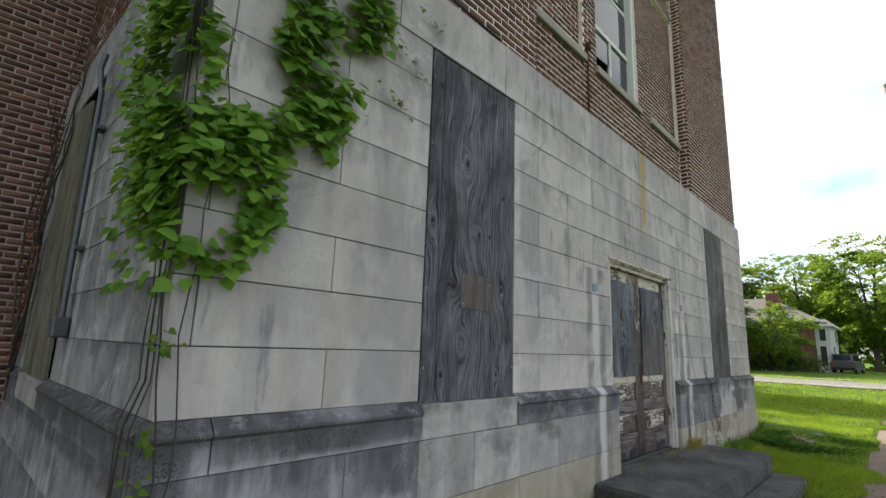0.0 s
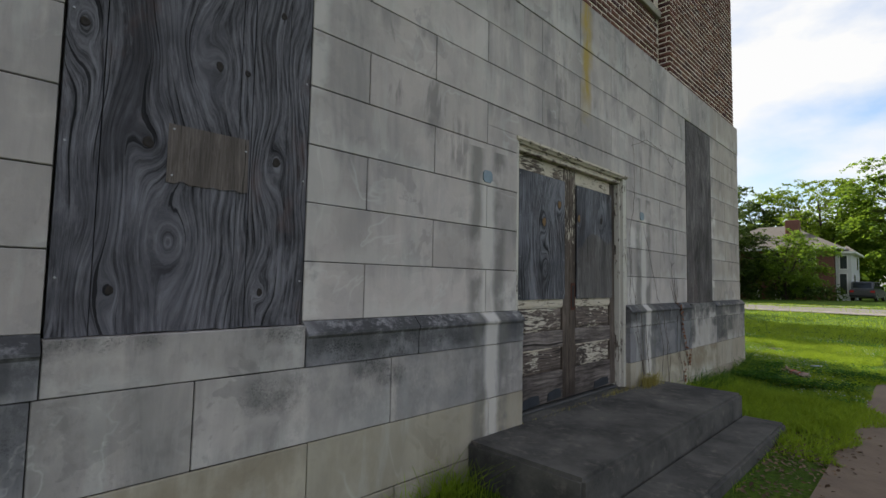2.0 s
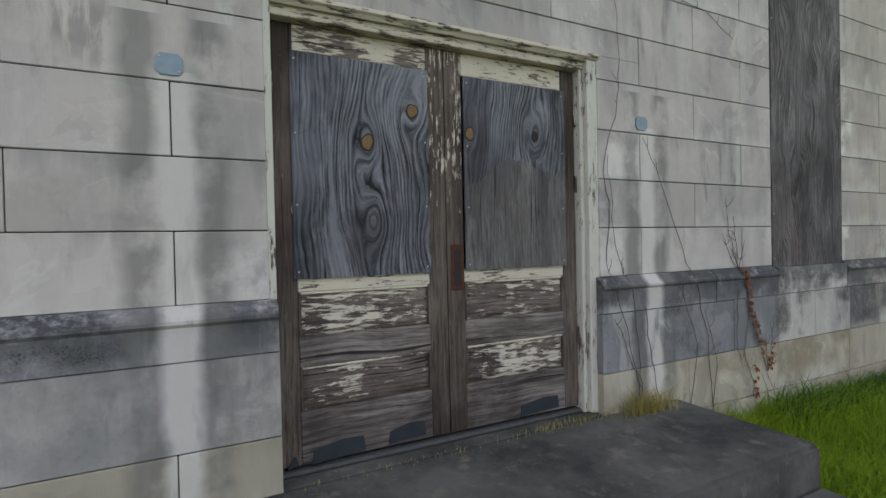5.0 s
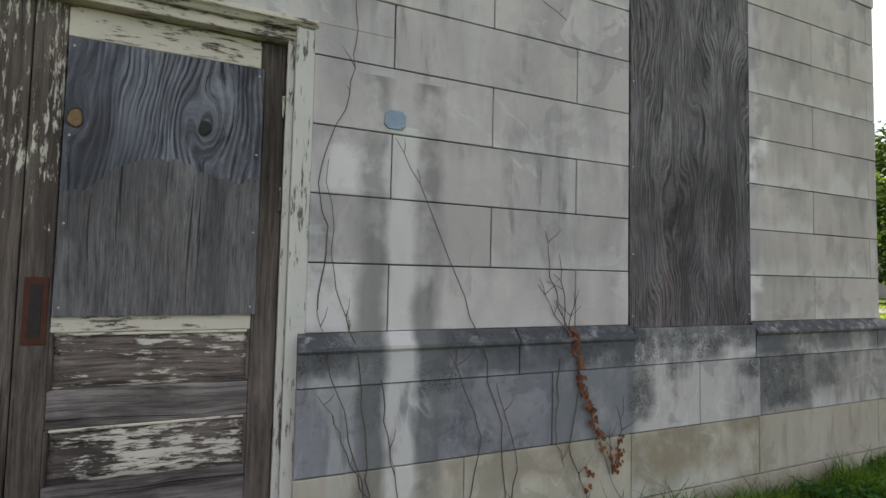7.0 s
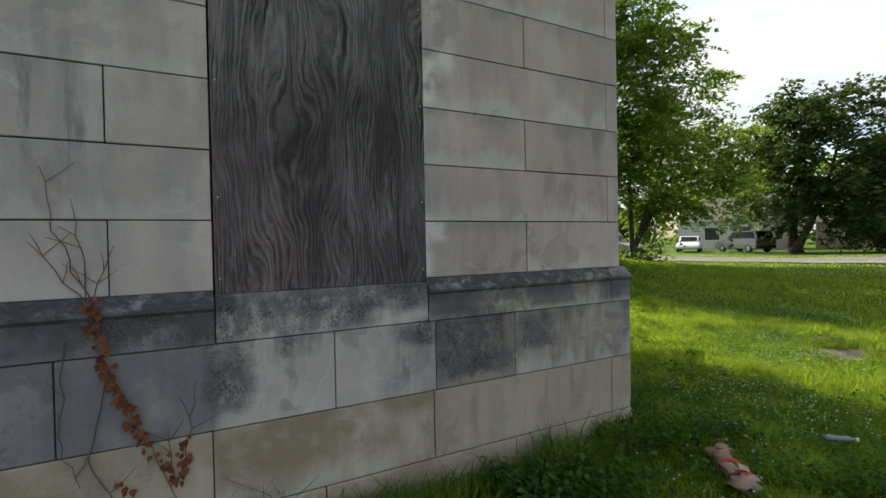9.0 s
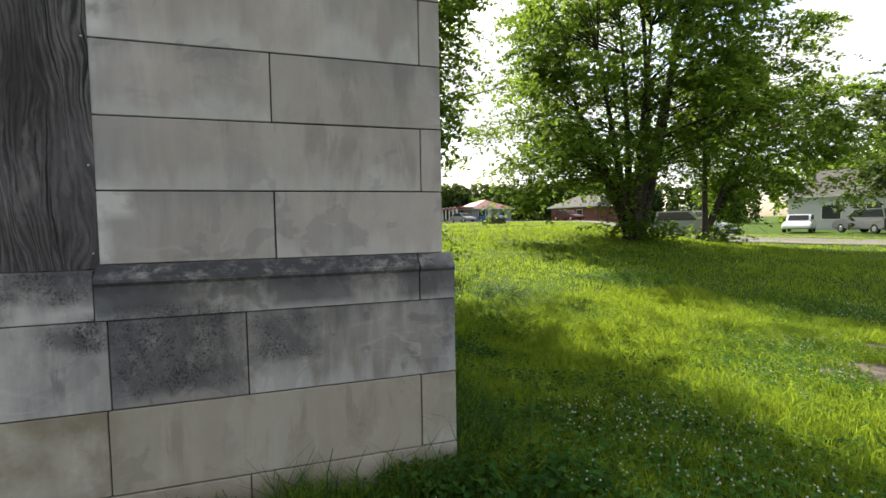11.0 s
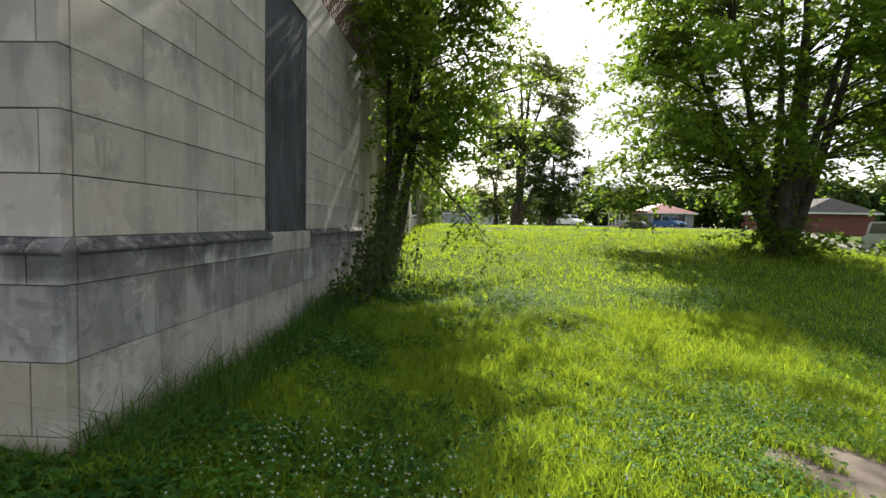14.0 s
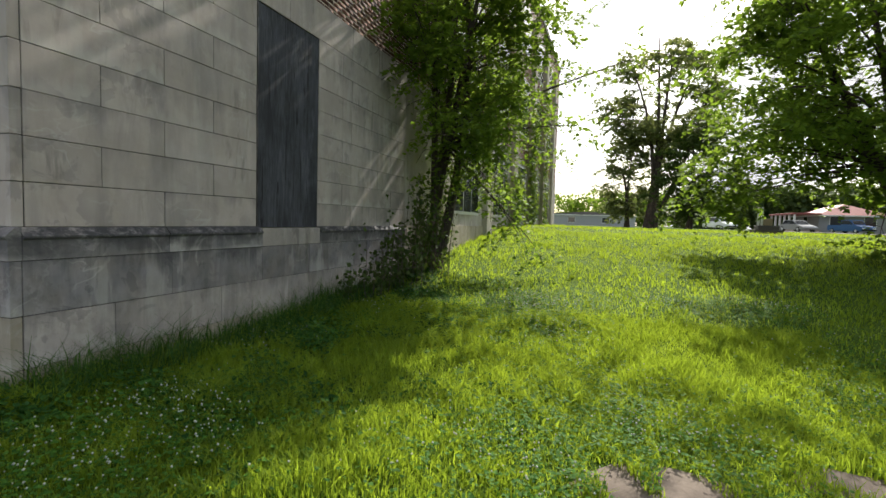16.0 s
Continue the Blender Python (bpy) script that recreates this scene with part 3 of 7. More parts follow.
def ledge(parent, axis, face, wall, out, a, b, z0, z1, material, gap=0.0035):
    """A plinth capping with a sloped, rounded top."""
    lo = (z1 - z0)
    prof = [(wall - out * 0.03, z0 + gap), (face + out * 0.004, z0 + gap), (face + out * 0.004, z0 + lo * 0.62), (face + out * 0.016, z0 + lo * 0.69), (face + out * 0.015, z0 + lo * 0.75),
            (wall + out * 0.012, z1 - 0.006), (wall + out * 0.002, z1 + 0.001), (wall - out * 0.03, z1 + 0.001)]
    bm = bmesh.new()
    if axis == 0:
        def put(p, v):
            return (p[0], v, p[1])
    else:
        def put(p, v):
            return (v, p[0], p[1])
    s = [bm.verts.new(put(p, a + gap)) for p in prof]
    e = [bm.verts.new(put(p, b - gap)) for p in prof]
    bm.faces.new(s), bm.faces.new(e[::-1])
    for i in range(len(prof)):
        bm.faces.new((s[i], e[i], e[(i + 1) % len(prof)], s[(i + 1) % len(prof)]))
    bmesh.ops.recalc_face_normals(bm, faces=bm.faces[:])
    return part("capping_stone", bm, material, parent)


def course(parent, axis, face, out, ends, cuts, z0, z1, material, **k):
    pts = [ends[0], *[c for c in sorted(cuts) if ends[0] < c < ends[1]], ends[1]]
    for a, b in zip(pts, pts[1:]):
        stone(parent, axis, face, out, a, b, z0, z1, material, **k)


even = [1.535, 3.588, 4.625]
odd = [0.86, 4.105]
even += [flip(y) for y in even]
odd += [flip(y) for y in odd]
for r in range(8):
    z0, z1 = ROWS[r], ROWS[r + 1]
    cuts = odd if r % 2 else even
    if r < 4:
        spans = [(Y0, BOARD[0]), (BOARD[1], DOOR[0]), (DOOR[1], flip(BOARD[1])), (flip(BOARD[0]), Y1)]
    else:
        spans = [(Y0, BOARD[0]), (BOARD[1], flip(BOARD[1])), (flip(BOARD[0]), Y1)]
        cuts = cuts + ([5.32, 6.55] if r % 2 else [MID])
    for sp in spans:
        if r == 4 and sp[0] == BOARD[1]:
            course(wall_front, 0, FX, 1, (sp[0], 4.625), cuts, z0, z1, LIME)
            course(wall_front, 0, FX, 1, (flip(4.625), sp[1]), cuts, z0, z1, LIME)
            lintel = boxed(FX - SKIN, FX, 4.6285, flip(4.6285), 2.545, z1 - 0.0035, 0.003)
            for a, b in ((4.6285, DOOR[0]), (DOOR[1], flip(4.6285))):
                box(lintel, FX - SKIN, FX, a, b, z0 + 0.0035, 2.5445)
            part("lintel_stone", lintel, LIME, wall_front)
        else:
            course(wall_front, 0, FX, 1, sp, cuts, z0, z1, LIME)
course(wall_front, 0, FX + 0.004, 1, (Y0 - 0.01, Y1 + 0.01), [1.9, 3.08, 4.0, 5.0, MID, 6.87, 7.87, 8.79, 9.97], ROWS[8], ROWS[9], LIME)

plinth = tagged(new("plinth_front"), "soiled limestone plinth with a sloped capping course", "plinth", kind="structure")
B0, B1 = Y0 - 0.045, Y1 + 0.045
for ends, cuts in (((B0, BOARD[0]), [0.98]), ((BOARD[1], DOOR[0] + 0.03), [3.96]), ((DOOR[1] - 0.03, flip(BOARD[1])), [7.91]), ((flip(BOARD[0]), B1), [10.98])):
    pts = [ends[0], *cuts, ends[1]]
    for a, b in zip(pts, pts[1:]):
        ledge(plinth, 0, PX, FX, 1, a, b, 0.98, 1.20, LIME_DARK)
for a, b in (BOARD, (flip(BOARD[1]), flip(BOARD[0]))):
    stone(plinth, 0, PX, 1, a, b, 0.98, 1.185, LIME_MID, deep=0.10, name="window_sill_stone")
b1 = [1.67, 2.20, 2.72, 3.76, 8.11, 9.155, 9.69, 10.205]
for a, b in zip([B0, *b1[:4]], [*b1[:4], DOOR[0] + 0.03]):
    stone(plinth, 0, PX, 1, a, b, 0.615, 0.98, LIME_DARK if b < 2.3 else LIME_MID)
for a, b in zip([DOOR[1] - 0.03, *b1[4:]], [*b1[4:], B1]):
    stone(plinth, 0, PX, 1, a, b, 0.615, 0.98, LIME_DARK if (b < 8.2 or a > 9.6) else LIME_MID)
for ends, cuts in (((B0, DOOR[0] + 0.03), [1.2, 2.2, 3.25, 4.62]), ((DOOR[1] - 0.03, B1), [7.62, 8.63, 9.675, 10.98])):
    course(plinth, 0, PX, 1, ends, cuts, 0.26, 0.615, LIME_TAN)
for ends, cuts in (((B0, DOOR[0] + 0.03), [1.7, 2.7, 3.8]), ((DOOR[1] - 0.03, B1), [8.1, 9.1, 10.2])):
    course(plinth, 0, PX + 0.004, 1, ends, cuts, -0.4, 0.26, LIME_TAN)

# side walls
SIDE_WIN = (-5.60, -4.44)
FAR_END = -34.0


def side_wall(name, face, out, end, base_cuts, face_stone=LIME, foot_stone=LIME_TAN):
    w = tagged(new(name), "grey limestone block wall beside the front", "wall", kind="structure")
    inner = face - out * 0.010
    c = bmesh.new()
    for a, b in ((end, SIDE_WIN[0]), (SIDE_WIN[1], FX - SKIN - 0.001)):
        lo, hi = sorted((inner, face - out * 0.4))
        box(c, a, b, lo, hi, 1.19, 3.615)
    lo, hi = sorted((inner, face - out * 0.4))
    box(c, end, FX - SKIN - 0.001, lo, hi, 3.615, 4.06)
    lo, hi = sorted((face + out * 0.033, face - out * 0.4))
    box(c, end, FX - SKIN - 0.001, lo, hi, -0.5, 1.12)
    part("backing", c, JOINT, w)
    for r in range(9):
        cuts = [-2.755, -3.843, -6.2] if r % 2 else [-3.30, -6.45]
        cuts = cuts + ([-5.0] if r == 8 else []) + [-7.3 - 1.1 * k - (0.5 if r % 2 else 0) for k in range(2)]
        spans = [(max(end, -8.4), SIDE_WIN[0]), (SIDE_WIN[1], FX - SKIN - 0.0035)] if r < 8 else [(max(end, -8.4), FX - SKIN - 0.0035)]
        for sp in spans:
            course(w, 1, face, out, sp, cuts, ROWS[r], ROWS[r + 1], face_stone)
    pf = face + out * 0.045
    xs = PX - SKIN - 0.0035
    for ends, cuts in (((SIDE_WIN[1] - 0.05, xs), [-3.3]), ((max(end, -8.4), SIDE_WIN[0]), [-6.6])):
        pts = [ends[0], *cuts, ends[1]]
        for a, b in zip(pts, pts[1:]):
            ledge(w, 1, pf, face, out, a, b, 0.98, 1.20, LIME_DARK)
    stone(w, 1, pf, out, SIDE_WIN[0], SIDE_WIN[1] - 0.05, 0.98, 1.185, LIME_MID, deep=0.1, name="window_sill_stone")
    for row, (z0, z1) in enumerate(((0.615, 0.98), (0.26, 0.615), (-0.4, 0.26))):
        course(w, 1, pf, out, (max(end, -8.4), xs), base_cuts[row], z0, z1, (LIME_DARK, LIME_MID if face_stone is LIME else LIME_DARK, foot_stone)[row])
    return w


side_wall("wall_north", Y1, 1, -8.4, ([-3.33, -4.49, -5.37, -6.5, -7.5], [-2.815, -3.9, -4.95, -6.0, -7.1], [-3.3, -4.6, -5.8, -7.2]))
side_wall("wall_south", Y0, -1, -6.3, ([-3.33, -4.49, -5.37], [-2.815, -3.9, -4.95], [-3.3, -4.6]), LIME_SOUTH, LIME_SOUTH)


# ---- the building: brick storeys ----
BX, PIERX = -2.35, -2.20
TOP = 11.5
COURSE, LEN, THICK = 0.0675, 0.2135, 0.051


def brick_grid(axis, face, out, a, b, z0, z1, holes=(), skip=None):
    """Lower corners and lengths of bricks in running bond over a wall field."""
    res = []
    for k in range(int((z1 - z0) / COURSE)):
        z = z0 + k * COURSE + 0.008
        p = a - (LEN / 2 if k % 2 else 0.0)
        while p < b - 0.02:
            s, e = max(p, a) + 0.0075, min(p + LEN, b) - 0.0075
            p += LEN
            if e - s < 0.03:
                continue
            zz = z + THICK / 2
            for h in holes:
                if h[2] < zz < h[3]:
                    if s < h[0] < e:
                        e = h[0] - 0.002
                    if s < h[1] < e:
                        s = h[1] + 0.002
            if e - s < 0.03:
                continue
            m = (s + e) / 2
            if any(h[0] < m < h[1] and h[2] < zz < h[3] for h in holes) or (skip and skip(m, zz)):
                continue
            res.append((axis, face, out, s, e, z, z + THICK))
    return res


def brick_mesh(bricks):
    """Five-sided bricks with slightly uneven faces."""
    n = len(bricks)
    v = np.zeros((n, 8, 3))
    rng = np.random.default_rng(len(bricks))
    for i, (axis, face, out, s, e, z0, z1) in enumerate(bricks):
        f = face + out * rng.uniform(0.0, 0.003)
        back = face - out * 0.03
        w = 1 - axis
        q = v[i]
        q[:4, axis], q[4:, axis] = f, back
        q[:, w] = (s, e, e, s) * 2
        q[:, 2] = (z0, z0, z1, z1) * 2
        q[:4] += rng.normal(0, 0.0009, (4, 3))
    flipped = np.array([(b[0] == 0) == (b[2] > 0) for b in bricks])
    base = np.array([(0, 1, 2, 3), (1, 0, 4, 5), (3, 2, 6, 7), (0, 3, 7, 4), (2, 1, 5, 6)])
    f = np.where(flipped[:, None, None], base[None], base[None][:, :, ::-1]) + (np.arange(n) * 8)[:, None, None]
    return v.reshape(-1, 3), f.reshape(-1, 4)


wall_brick = tagged(new("wall_brick_front"), "dark red brick upper wall with pale mortar joints", "wall", kind="structure")
WINS = [(3.62, 4.87), (5.22, 6.55), (6.98, 8.25)]
SILL_Z = 4.98
bm = bmesh.new()
for a, b in ((WINS[0][1], WINS[1][0]), (WINS[1][1], WINS[2][0])):
    box(bm, -2.8, BX - 0.002, a, b, 4.06, TOP)
for a, b in (WINS[0], WINS[2]):
    box(bm, -2.8, BX - 0.052, a, b, SILL_Z, 7.3)
    box(bm, -2.8, BX - 0.002, a, b, 4.06, SILL_Z)
    box(bm, -2.8, BX - 0.002, a, b, 7.3, TOP)
box(bm, -2.8, BX - 0.002, WINS[1][0], WINS[1][1], 4.06, SILL_Z - 0.1)
box(bm, -2.8, BX - 0.002, WINS[1][0], WINS[1][1], 7.3, TOP)
for a, b in ((Y0 + 0.062, 3.618), (8.252, Y1 - 0.062)):
    box(bm, -2.8, PIERX - 0.002, a, b, 4.06, TOP)
box(bm, -6.5, -2.8, Y0 + 0.062, Y0 + 0.5, 4.06, TOP)
box(bm, FAR_END, -2.8, Y1 - 0.5, Y1 - 0.062, 4.06, TOP)
part("mortar_bed", bm, MORTAR, wall_brick)
hole = [(WINS[1][0], WINS[1][1], SILL_Z - 0.1, 7.3)] + [(a, b, SILL_Z - 0.1, SILL_Z) for a, b in WINS]
blind = [(a, b, SILL_Z, 7.3) for a, b in (WINS[0], WINS[2])]
Z0 = 4.075
field = brick_grid(0, BX, 1, 3.62, 8.25, Z0, 9.4, hole + blind)
for a, b, c, d in blind:
    field += brick_grid(0, BX - 0.05, 1, a, b, c, d)
field += brick_grid(0, PIERX, 1, 8.25, Y1 - 0.06, Z0, TOP)
field += brick_grid(0, PIERX, 1, Y0 + 0.06, 3.62, Z0, 6.6)
field += brick_grid(1, 8.25, -1, BX, PIERX + 0.0085, Z0, 9.4)
field += brick_grid(1, 3.62, 1, BX, PIERX + 0.0085, Z0, 6.6)
field += brick_grid(1, Y0 + 0.06, -1, -6.3, PIERX + 0.0085, Z0, 7.5)
field += brick_grid(1, Y1 - 0.06, 1, -9.0, PIERX + 0.0085, Z0, 7.5)

wall_main = tagged(new("wall_brick_main"), "dark red brick wall of the main building", "wall", kind="structure")
MX = -6.3
bm = boxed(MX - 0.5, MX - 0.002, -9.0, Y0 + 0.10, -0.3, TOP)
part("mortar_bed", bm, MORTAR_GREY, wall_main)
field_main = brick_grid(0, MX, 1, -2.6, Y0 + 0.1, 0.0, 7.0)

# the far part of the long side wall, and the closed back of the house
long_wall = tagged(new("wall_north_far"), "long stone and brick side wall with pale windows", "wall", kind="structure")
bm = boxed(FAR_END, -8.4, Y1 - 0.4, Y1 + 0.03, -0.5, 1.2)
part("plinth", bm, LIME_TAN, long_wall)
bm = boxed(FAR_END, -8.4, Y1 - 0.4, Y1 - 0.01, 1.2, 4.06)
part("stone_storey", bm, LIME, long_wall)
back = boxed(FAR_END, FAR_END + 0.4, -9.0, Y1 - 0.5, -0.5, TOP)
box(back, FAR_END, MX - 0.5, -9.4, -9.0, -0.5, TOP)
tagged(link_mesh("wall_back", back, MORTAR), "plain brick back walls", "wall", kind="structure")
roof = boxed(FAR_END - 0.1, -2.15, Y0 - 0.02, Y1 + 0.02, TOP, TOP + 0.25)
box(roof, FAR_END - 0.1, MX + 0.1, -9.4, Y0 - 0.02, TOP, TOP + 0.25)
tagged(link_mesh("roof", roof, CONCRETE), "flat roof slab", "roof", kind="structure")

# ---- ground ----
def sheet(name, xs, ys, lift, material):
    X, Y = np.meshgrid(xs, ys, indexing="ij")
    Z = land(X, Y) + lift
    v = np.stack([X, Y, Z], -1).reshape(-1, 3)
    i = np.arange(len(xs) - 1)[:, None] * len(ys) + np.arange(len(ys) - 1)[None]
    i = i.ravel()
    f = np.stack([i, i + len(ys), i + len(ys) + 1, i + 1], 1)
    return arrays(name, v, f, material, smooth=True)


gm = Mat("lawn_soil", 0.95, 0, 0.1)
gc = gm.mix(gm.ramp(gm.noise(1.2, 6, 0.65), 0.35, 0.65), (0.05, 0.098, 0.010), (0.10, 0.158, 0.016))
gc = gm.mix(gm.math("MULTIPLY", gm.ramp(gm.noise(0.25, 4), 0.5, 0.7), 0.5), gc, (0.15, 0.19, 0.034))
# dark flecks: shade between the blades, mixed into the ground colour
gc = gm.mix(gm.math("MULTIPLY", gm.ramp(gm.noise(34, 5, 0.75), 0.45, 0.6), 0.8), gc, (0.03, 0.06, 0.008))
gm.color(gc).bump(gm.noise(35, 5, 0.7), 0.8, 0.05)
far_axis = np.concatenate([-np.geomspace(1800, 42, 14), np.linspace(-40, 12, 130), np.geomspace(14, 1800, 14)])
far_y = np.concatenate([-np.geomspace(1800, 12, 12), np.linspace(-10, 45, 130), np.geomspace(47, 1800, 16)])
lawn_ground = sheet("ground", far_axis, far_y, 0.0, gm.m)
tagged(lawn_ground, "green lawn around the building", "ground", kind="structure")

# ---- entrance steps ----
steps = empty("entrance_steps", "dark worn concrete doorstep with a lower tread", "steps", at=(-1.7, MID, 0))


def at_home(parent, ob):
    ob.matrix_parent_inverse = Matrix.Translation(parent.location).inverted()
    return ob


at_home(steps, part("landing", boxed(-2.13, -1.29, 4.41, 7.50, -0.3, 0.375, 0.022, 2), CONCRETE, steps))
at_home(steps, part("door_sill", boxed(-2.35, -2.132, DOOR[0] + 0.002, DOOR[1] - 0.002, 0.1, 0.374, 0.006), CONCRETE, steps))
at_home(steps, part("tread", boxed(-1.288, -0.94, 4.43, 7.48, -0.3, 0.17, 0.02, 2), CONCRETE, steps))


# ---- boarded windows ----
KNOT = plain("knot_dark", (0.025, 0.02, 0.018), 0.8, vary=0.4, scale=40)
KNOT_AMBER = plain("knot_amber", (0.165, 0.098, 0.042), 0.7, vary=0.5, scale=60)
PATCH = weathered_wood("patch_sheet", (0.075, 0.062, 0.055), (0.19, 0.16, 0.145), 2, 30, 0.2, rings=0.0)
STEEL = plain("nail_steel", (0.35, 0.35, 0.36), 0.45, 0.8)
RUST = plain("rusted_iron", (0.085, 0.032, 0.02), 0.85, 0.3, vary=0.5, scale=30, bump=0.4)
# dull metal; the blue of the reflected sky is in its base colour
DULL_BLUE = plain("dull_sky_tinted_plate", (0.20, 0.25, 0.29), 0.55, 0.4, vary=0.3, scale=20)
WOOD_VENEER = weathered_wood("veneer_brown_grey", (0.05, 0.046, 0.044), (0.20, 0.185, 0.18), 2, 40, 0.25, rings=0.0, stain=0.1)
GREY_STRIP = plain("worn_strip", (0.06, 0.06, 0.06), 0.85, 0.0, vary=0.4, scale=25)
TAR = plain("tar_paper", (0.022, 0.026, 0.033), 0.75, vary=0.4, scale=14, bump=0.3)


def knot(parent, x, y, z, r, material, name="knot"):
    """A grain eye: a low oval boss with a sunk middle."""
    bm = bmesh.new()
    rings = [(1.0, 0.0), (0.92, 0.0018), (0.55, 0.0022), (0.35, 0.0008)]
    prev = None
    for k, h in rings:
        ring = []
        for i in range(14):
            a = i * 2 * math.pi / 14
            wob = 0.72 + 0.05 * math.sin(3 * a + y * 9) + 0.06 * math.sin(2 * a + y * 31) + 0.03 * math.sin(5 * a + z * 17)
            ring.append(bm.verts.new((x + h, y + r * k * wob * math.cos(a), z + 1.25 * r * k * wob * math.sin(a))))
        if prev:
            for i in range(14):
                bm.faces.new((prev[i], prev[(i + 1) % 14], ring[(i + 1) % 14], ring[i]))
        prev = ring
    bm.faces.new(prev)
    return part(name, bm, material, parent, smooth=True)


def nail(parent, x, y, z):
    bm = bmesh.new()
    cyl(bm, (x - 0.004, y, z), (x + 0.003, y, z), 0.005, 0.004, 8)
    return part("nail", bm, STEEL, parent)


def ragged_strip(x0, x1, y0, y1, z0, z1, rng, ragged=0.006):
    """An upright strip of board with a frayed lower end."""
    bm = bmesh.new()
    n = max(3, int((y1 - y0) / 0.03))
    low = [(y0 + (y1 - y0) * i / n, z0 + rng.uniform(0, ragged)) for i in range(n + 1)]
    outline = low + [(y1 - rng.uniform(0, 0.003), z1), (y0 + rng.uniform(0, 0.003), z1)]
    prism(bm, outline, 0, x0, x1)
    return bm


rng = random.Random(4)
board = tagged(new("window_board"), "weathered grey plywood sheet with cracks and knots boarding a window", "window board")
cuts = [2.226, 2.352, 2.868, 2.925, 3.098, 3.214]
for i, (a, b) in enumerate(zip(cuts, cuts[1:])):
    off = (0.0, 0.002, 0.0, 0.003, -0.001)[i]
    part("board_strip", ragged_strip(FX - 0.03, FX + 0.002 + off, a + 0.0014, b - 0.0014, 1.184, 3.603 - 0.008 * rng.random(), rng, 0.007), WOOD_PLY, board)
part("backing_sheet", boxed(FX - 0.05, FX - 0.031, 2.224, 3.216, 1.195, 3.60), KNOT, board)
for y, z, r in ((2.28, 2.36, 0.022), (2.77, 2.35, 0.024), (2.895, 2.357, 0.018), (2.51, 1.95, 0.028), (3.05, 1.967, 0.028), (2.41, 1.354, 0.02), (2.994, 1.346, 0.02), (3.06, 2.70, 0.022), (2.33, 3.36, 0.03), (2.62, 2.86, 0.03)):
    knot(board, FX + 0.0045, y, z, r, KNOT)
part("patch_sheet", ragged_strip(FX + 0.0055, FX + 0.0085, 2.58, 2.915, 1.79, 2.045, rng, 0.02), PATCH, board, "thin tan patch sheet nailed on")
for y, z in ((2.60, 2.025), (2.60, 1.83), (2.90, 1.99)):
    nail(board, FX + 0.0095, y, z)
for z in (1.4, 1.9, 2.4, 2.9, 3.4):
    for y in (2.245, 3.195):
        nail(board, FX + 0.004, y, z)

board2 = tagged(new("window_board"), "brown-grey plywood sheet with wavy grain boarding a window", "window board")
part("sheet", ragged_strip(FX - 0.02, FX + 0.004, flip(3.214), flip(2.206), 1.184, 3.60, rng, 0.004), WOOD_PLY2, board2)
part("edge_batten", boxed(FX - 0.04, FX - 0.021, flip(3.218), flip(2.222), 1.192, 3.61), KNOT, board2)
for z in (1.25, 1.6, 2.1, 2.6, 3.1, 3.5):
    for y in (flip(3.195), flip(2.225)):
        nail(board2, FX + 0.005, y, z)

board3 = tagged(new("window_board"), "dark blue-grey plywood sheet boarding a side window", "window board")
WOOD_DARK = weathered_wood("plywood_dark", (0.035, 0.036, 0.042), (0.11, 0.115, 0.135), 2, 14, 0.5)
part("sheet", boxed(SIDE_WIN[0] + 0.004, SIDE_WIN[1] - 0.004, Y1 - 0.03, Y1 - 0.012, 1.19, 3.61, 0.002), WOOD_DARK, board3)
part("edge_batten", boxed(SIDE_WIN[1] - 0.02, SIDE_WIN[1] - 0.006, Y1 - 0.011, Y1 + 0.002, 1.2, 3.6), WOOD_PLY2, board3)

board4 = tagged(new("window_board"), "greenish rotten plywood sheet hanging loose from a side window", "window board")
WOOD_GREEN = weathered_wood("plywood_mossy", (0.07, 0.065, 0.045), (0.22, 0.21, 0.16), 2, 9, 0.5)
bm = bmesh.new()
prism(bm, [(SIDE_WIN[0] - 0.02, 1.19), (SIDE_WIN[1] - 0.03, 1.19), (SIDE_WIN[1] - 0.10, 2.2), (SIDE_WIN[1] - 0.26, 3.45), (SIDE_WIN[0] - 0.02, 3.6)], 1, Y0 - 0.025, Y0 - 0.005)
part("sheet", bm, WOOD_GREEN, board4)

pipe = tagged(new("downspout"), "grey metal downspout with a bent foot on the side wall", "downspout")
GALV = plain("galvanised", (0.10, 0.108, 0.12), 0.5, 0.6, vary=0.25, scale=10)
v, f = tube([(-4.15, Y0 - 0.07, 3.62), (-4.15, Y0 - 0.09, 3.5), (-4.13, Y0 - 0.06, 3.3), (-4.10, Y0 - 0.05, 1.75), (-4.09, Y0 - 0.05, 1.62)], [0.02] * 5, 10)
arrays("pipe", v, f, GALV, pipe, True)
part("foot", boxed(-4.14, -4.04, Y0 - 0.10, Y0 - 0.003, 1.50, 1.64, 0.012), GALV, pipe)
for z in (2.1, 3.0):
    part("bracket", boxed(-4.17, -4.05, Y0 - 0.055, Y0 - 0.001, z, z + 0.03, 0.004), GALV, pipe)


# ---- the double door ----
door = tagged(new("double_door"), "weathered double door with peeling cream paint and nailed plywood", "door")
LEAFX, PLYX = -2.250, -2.236
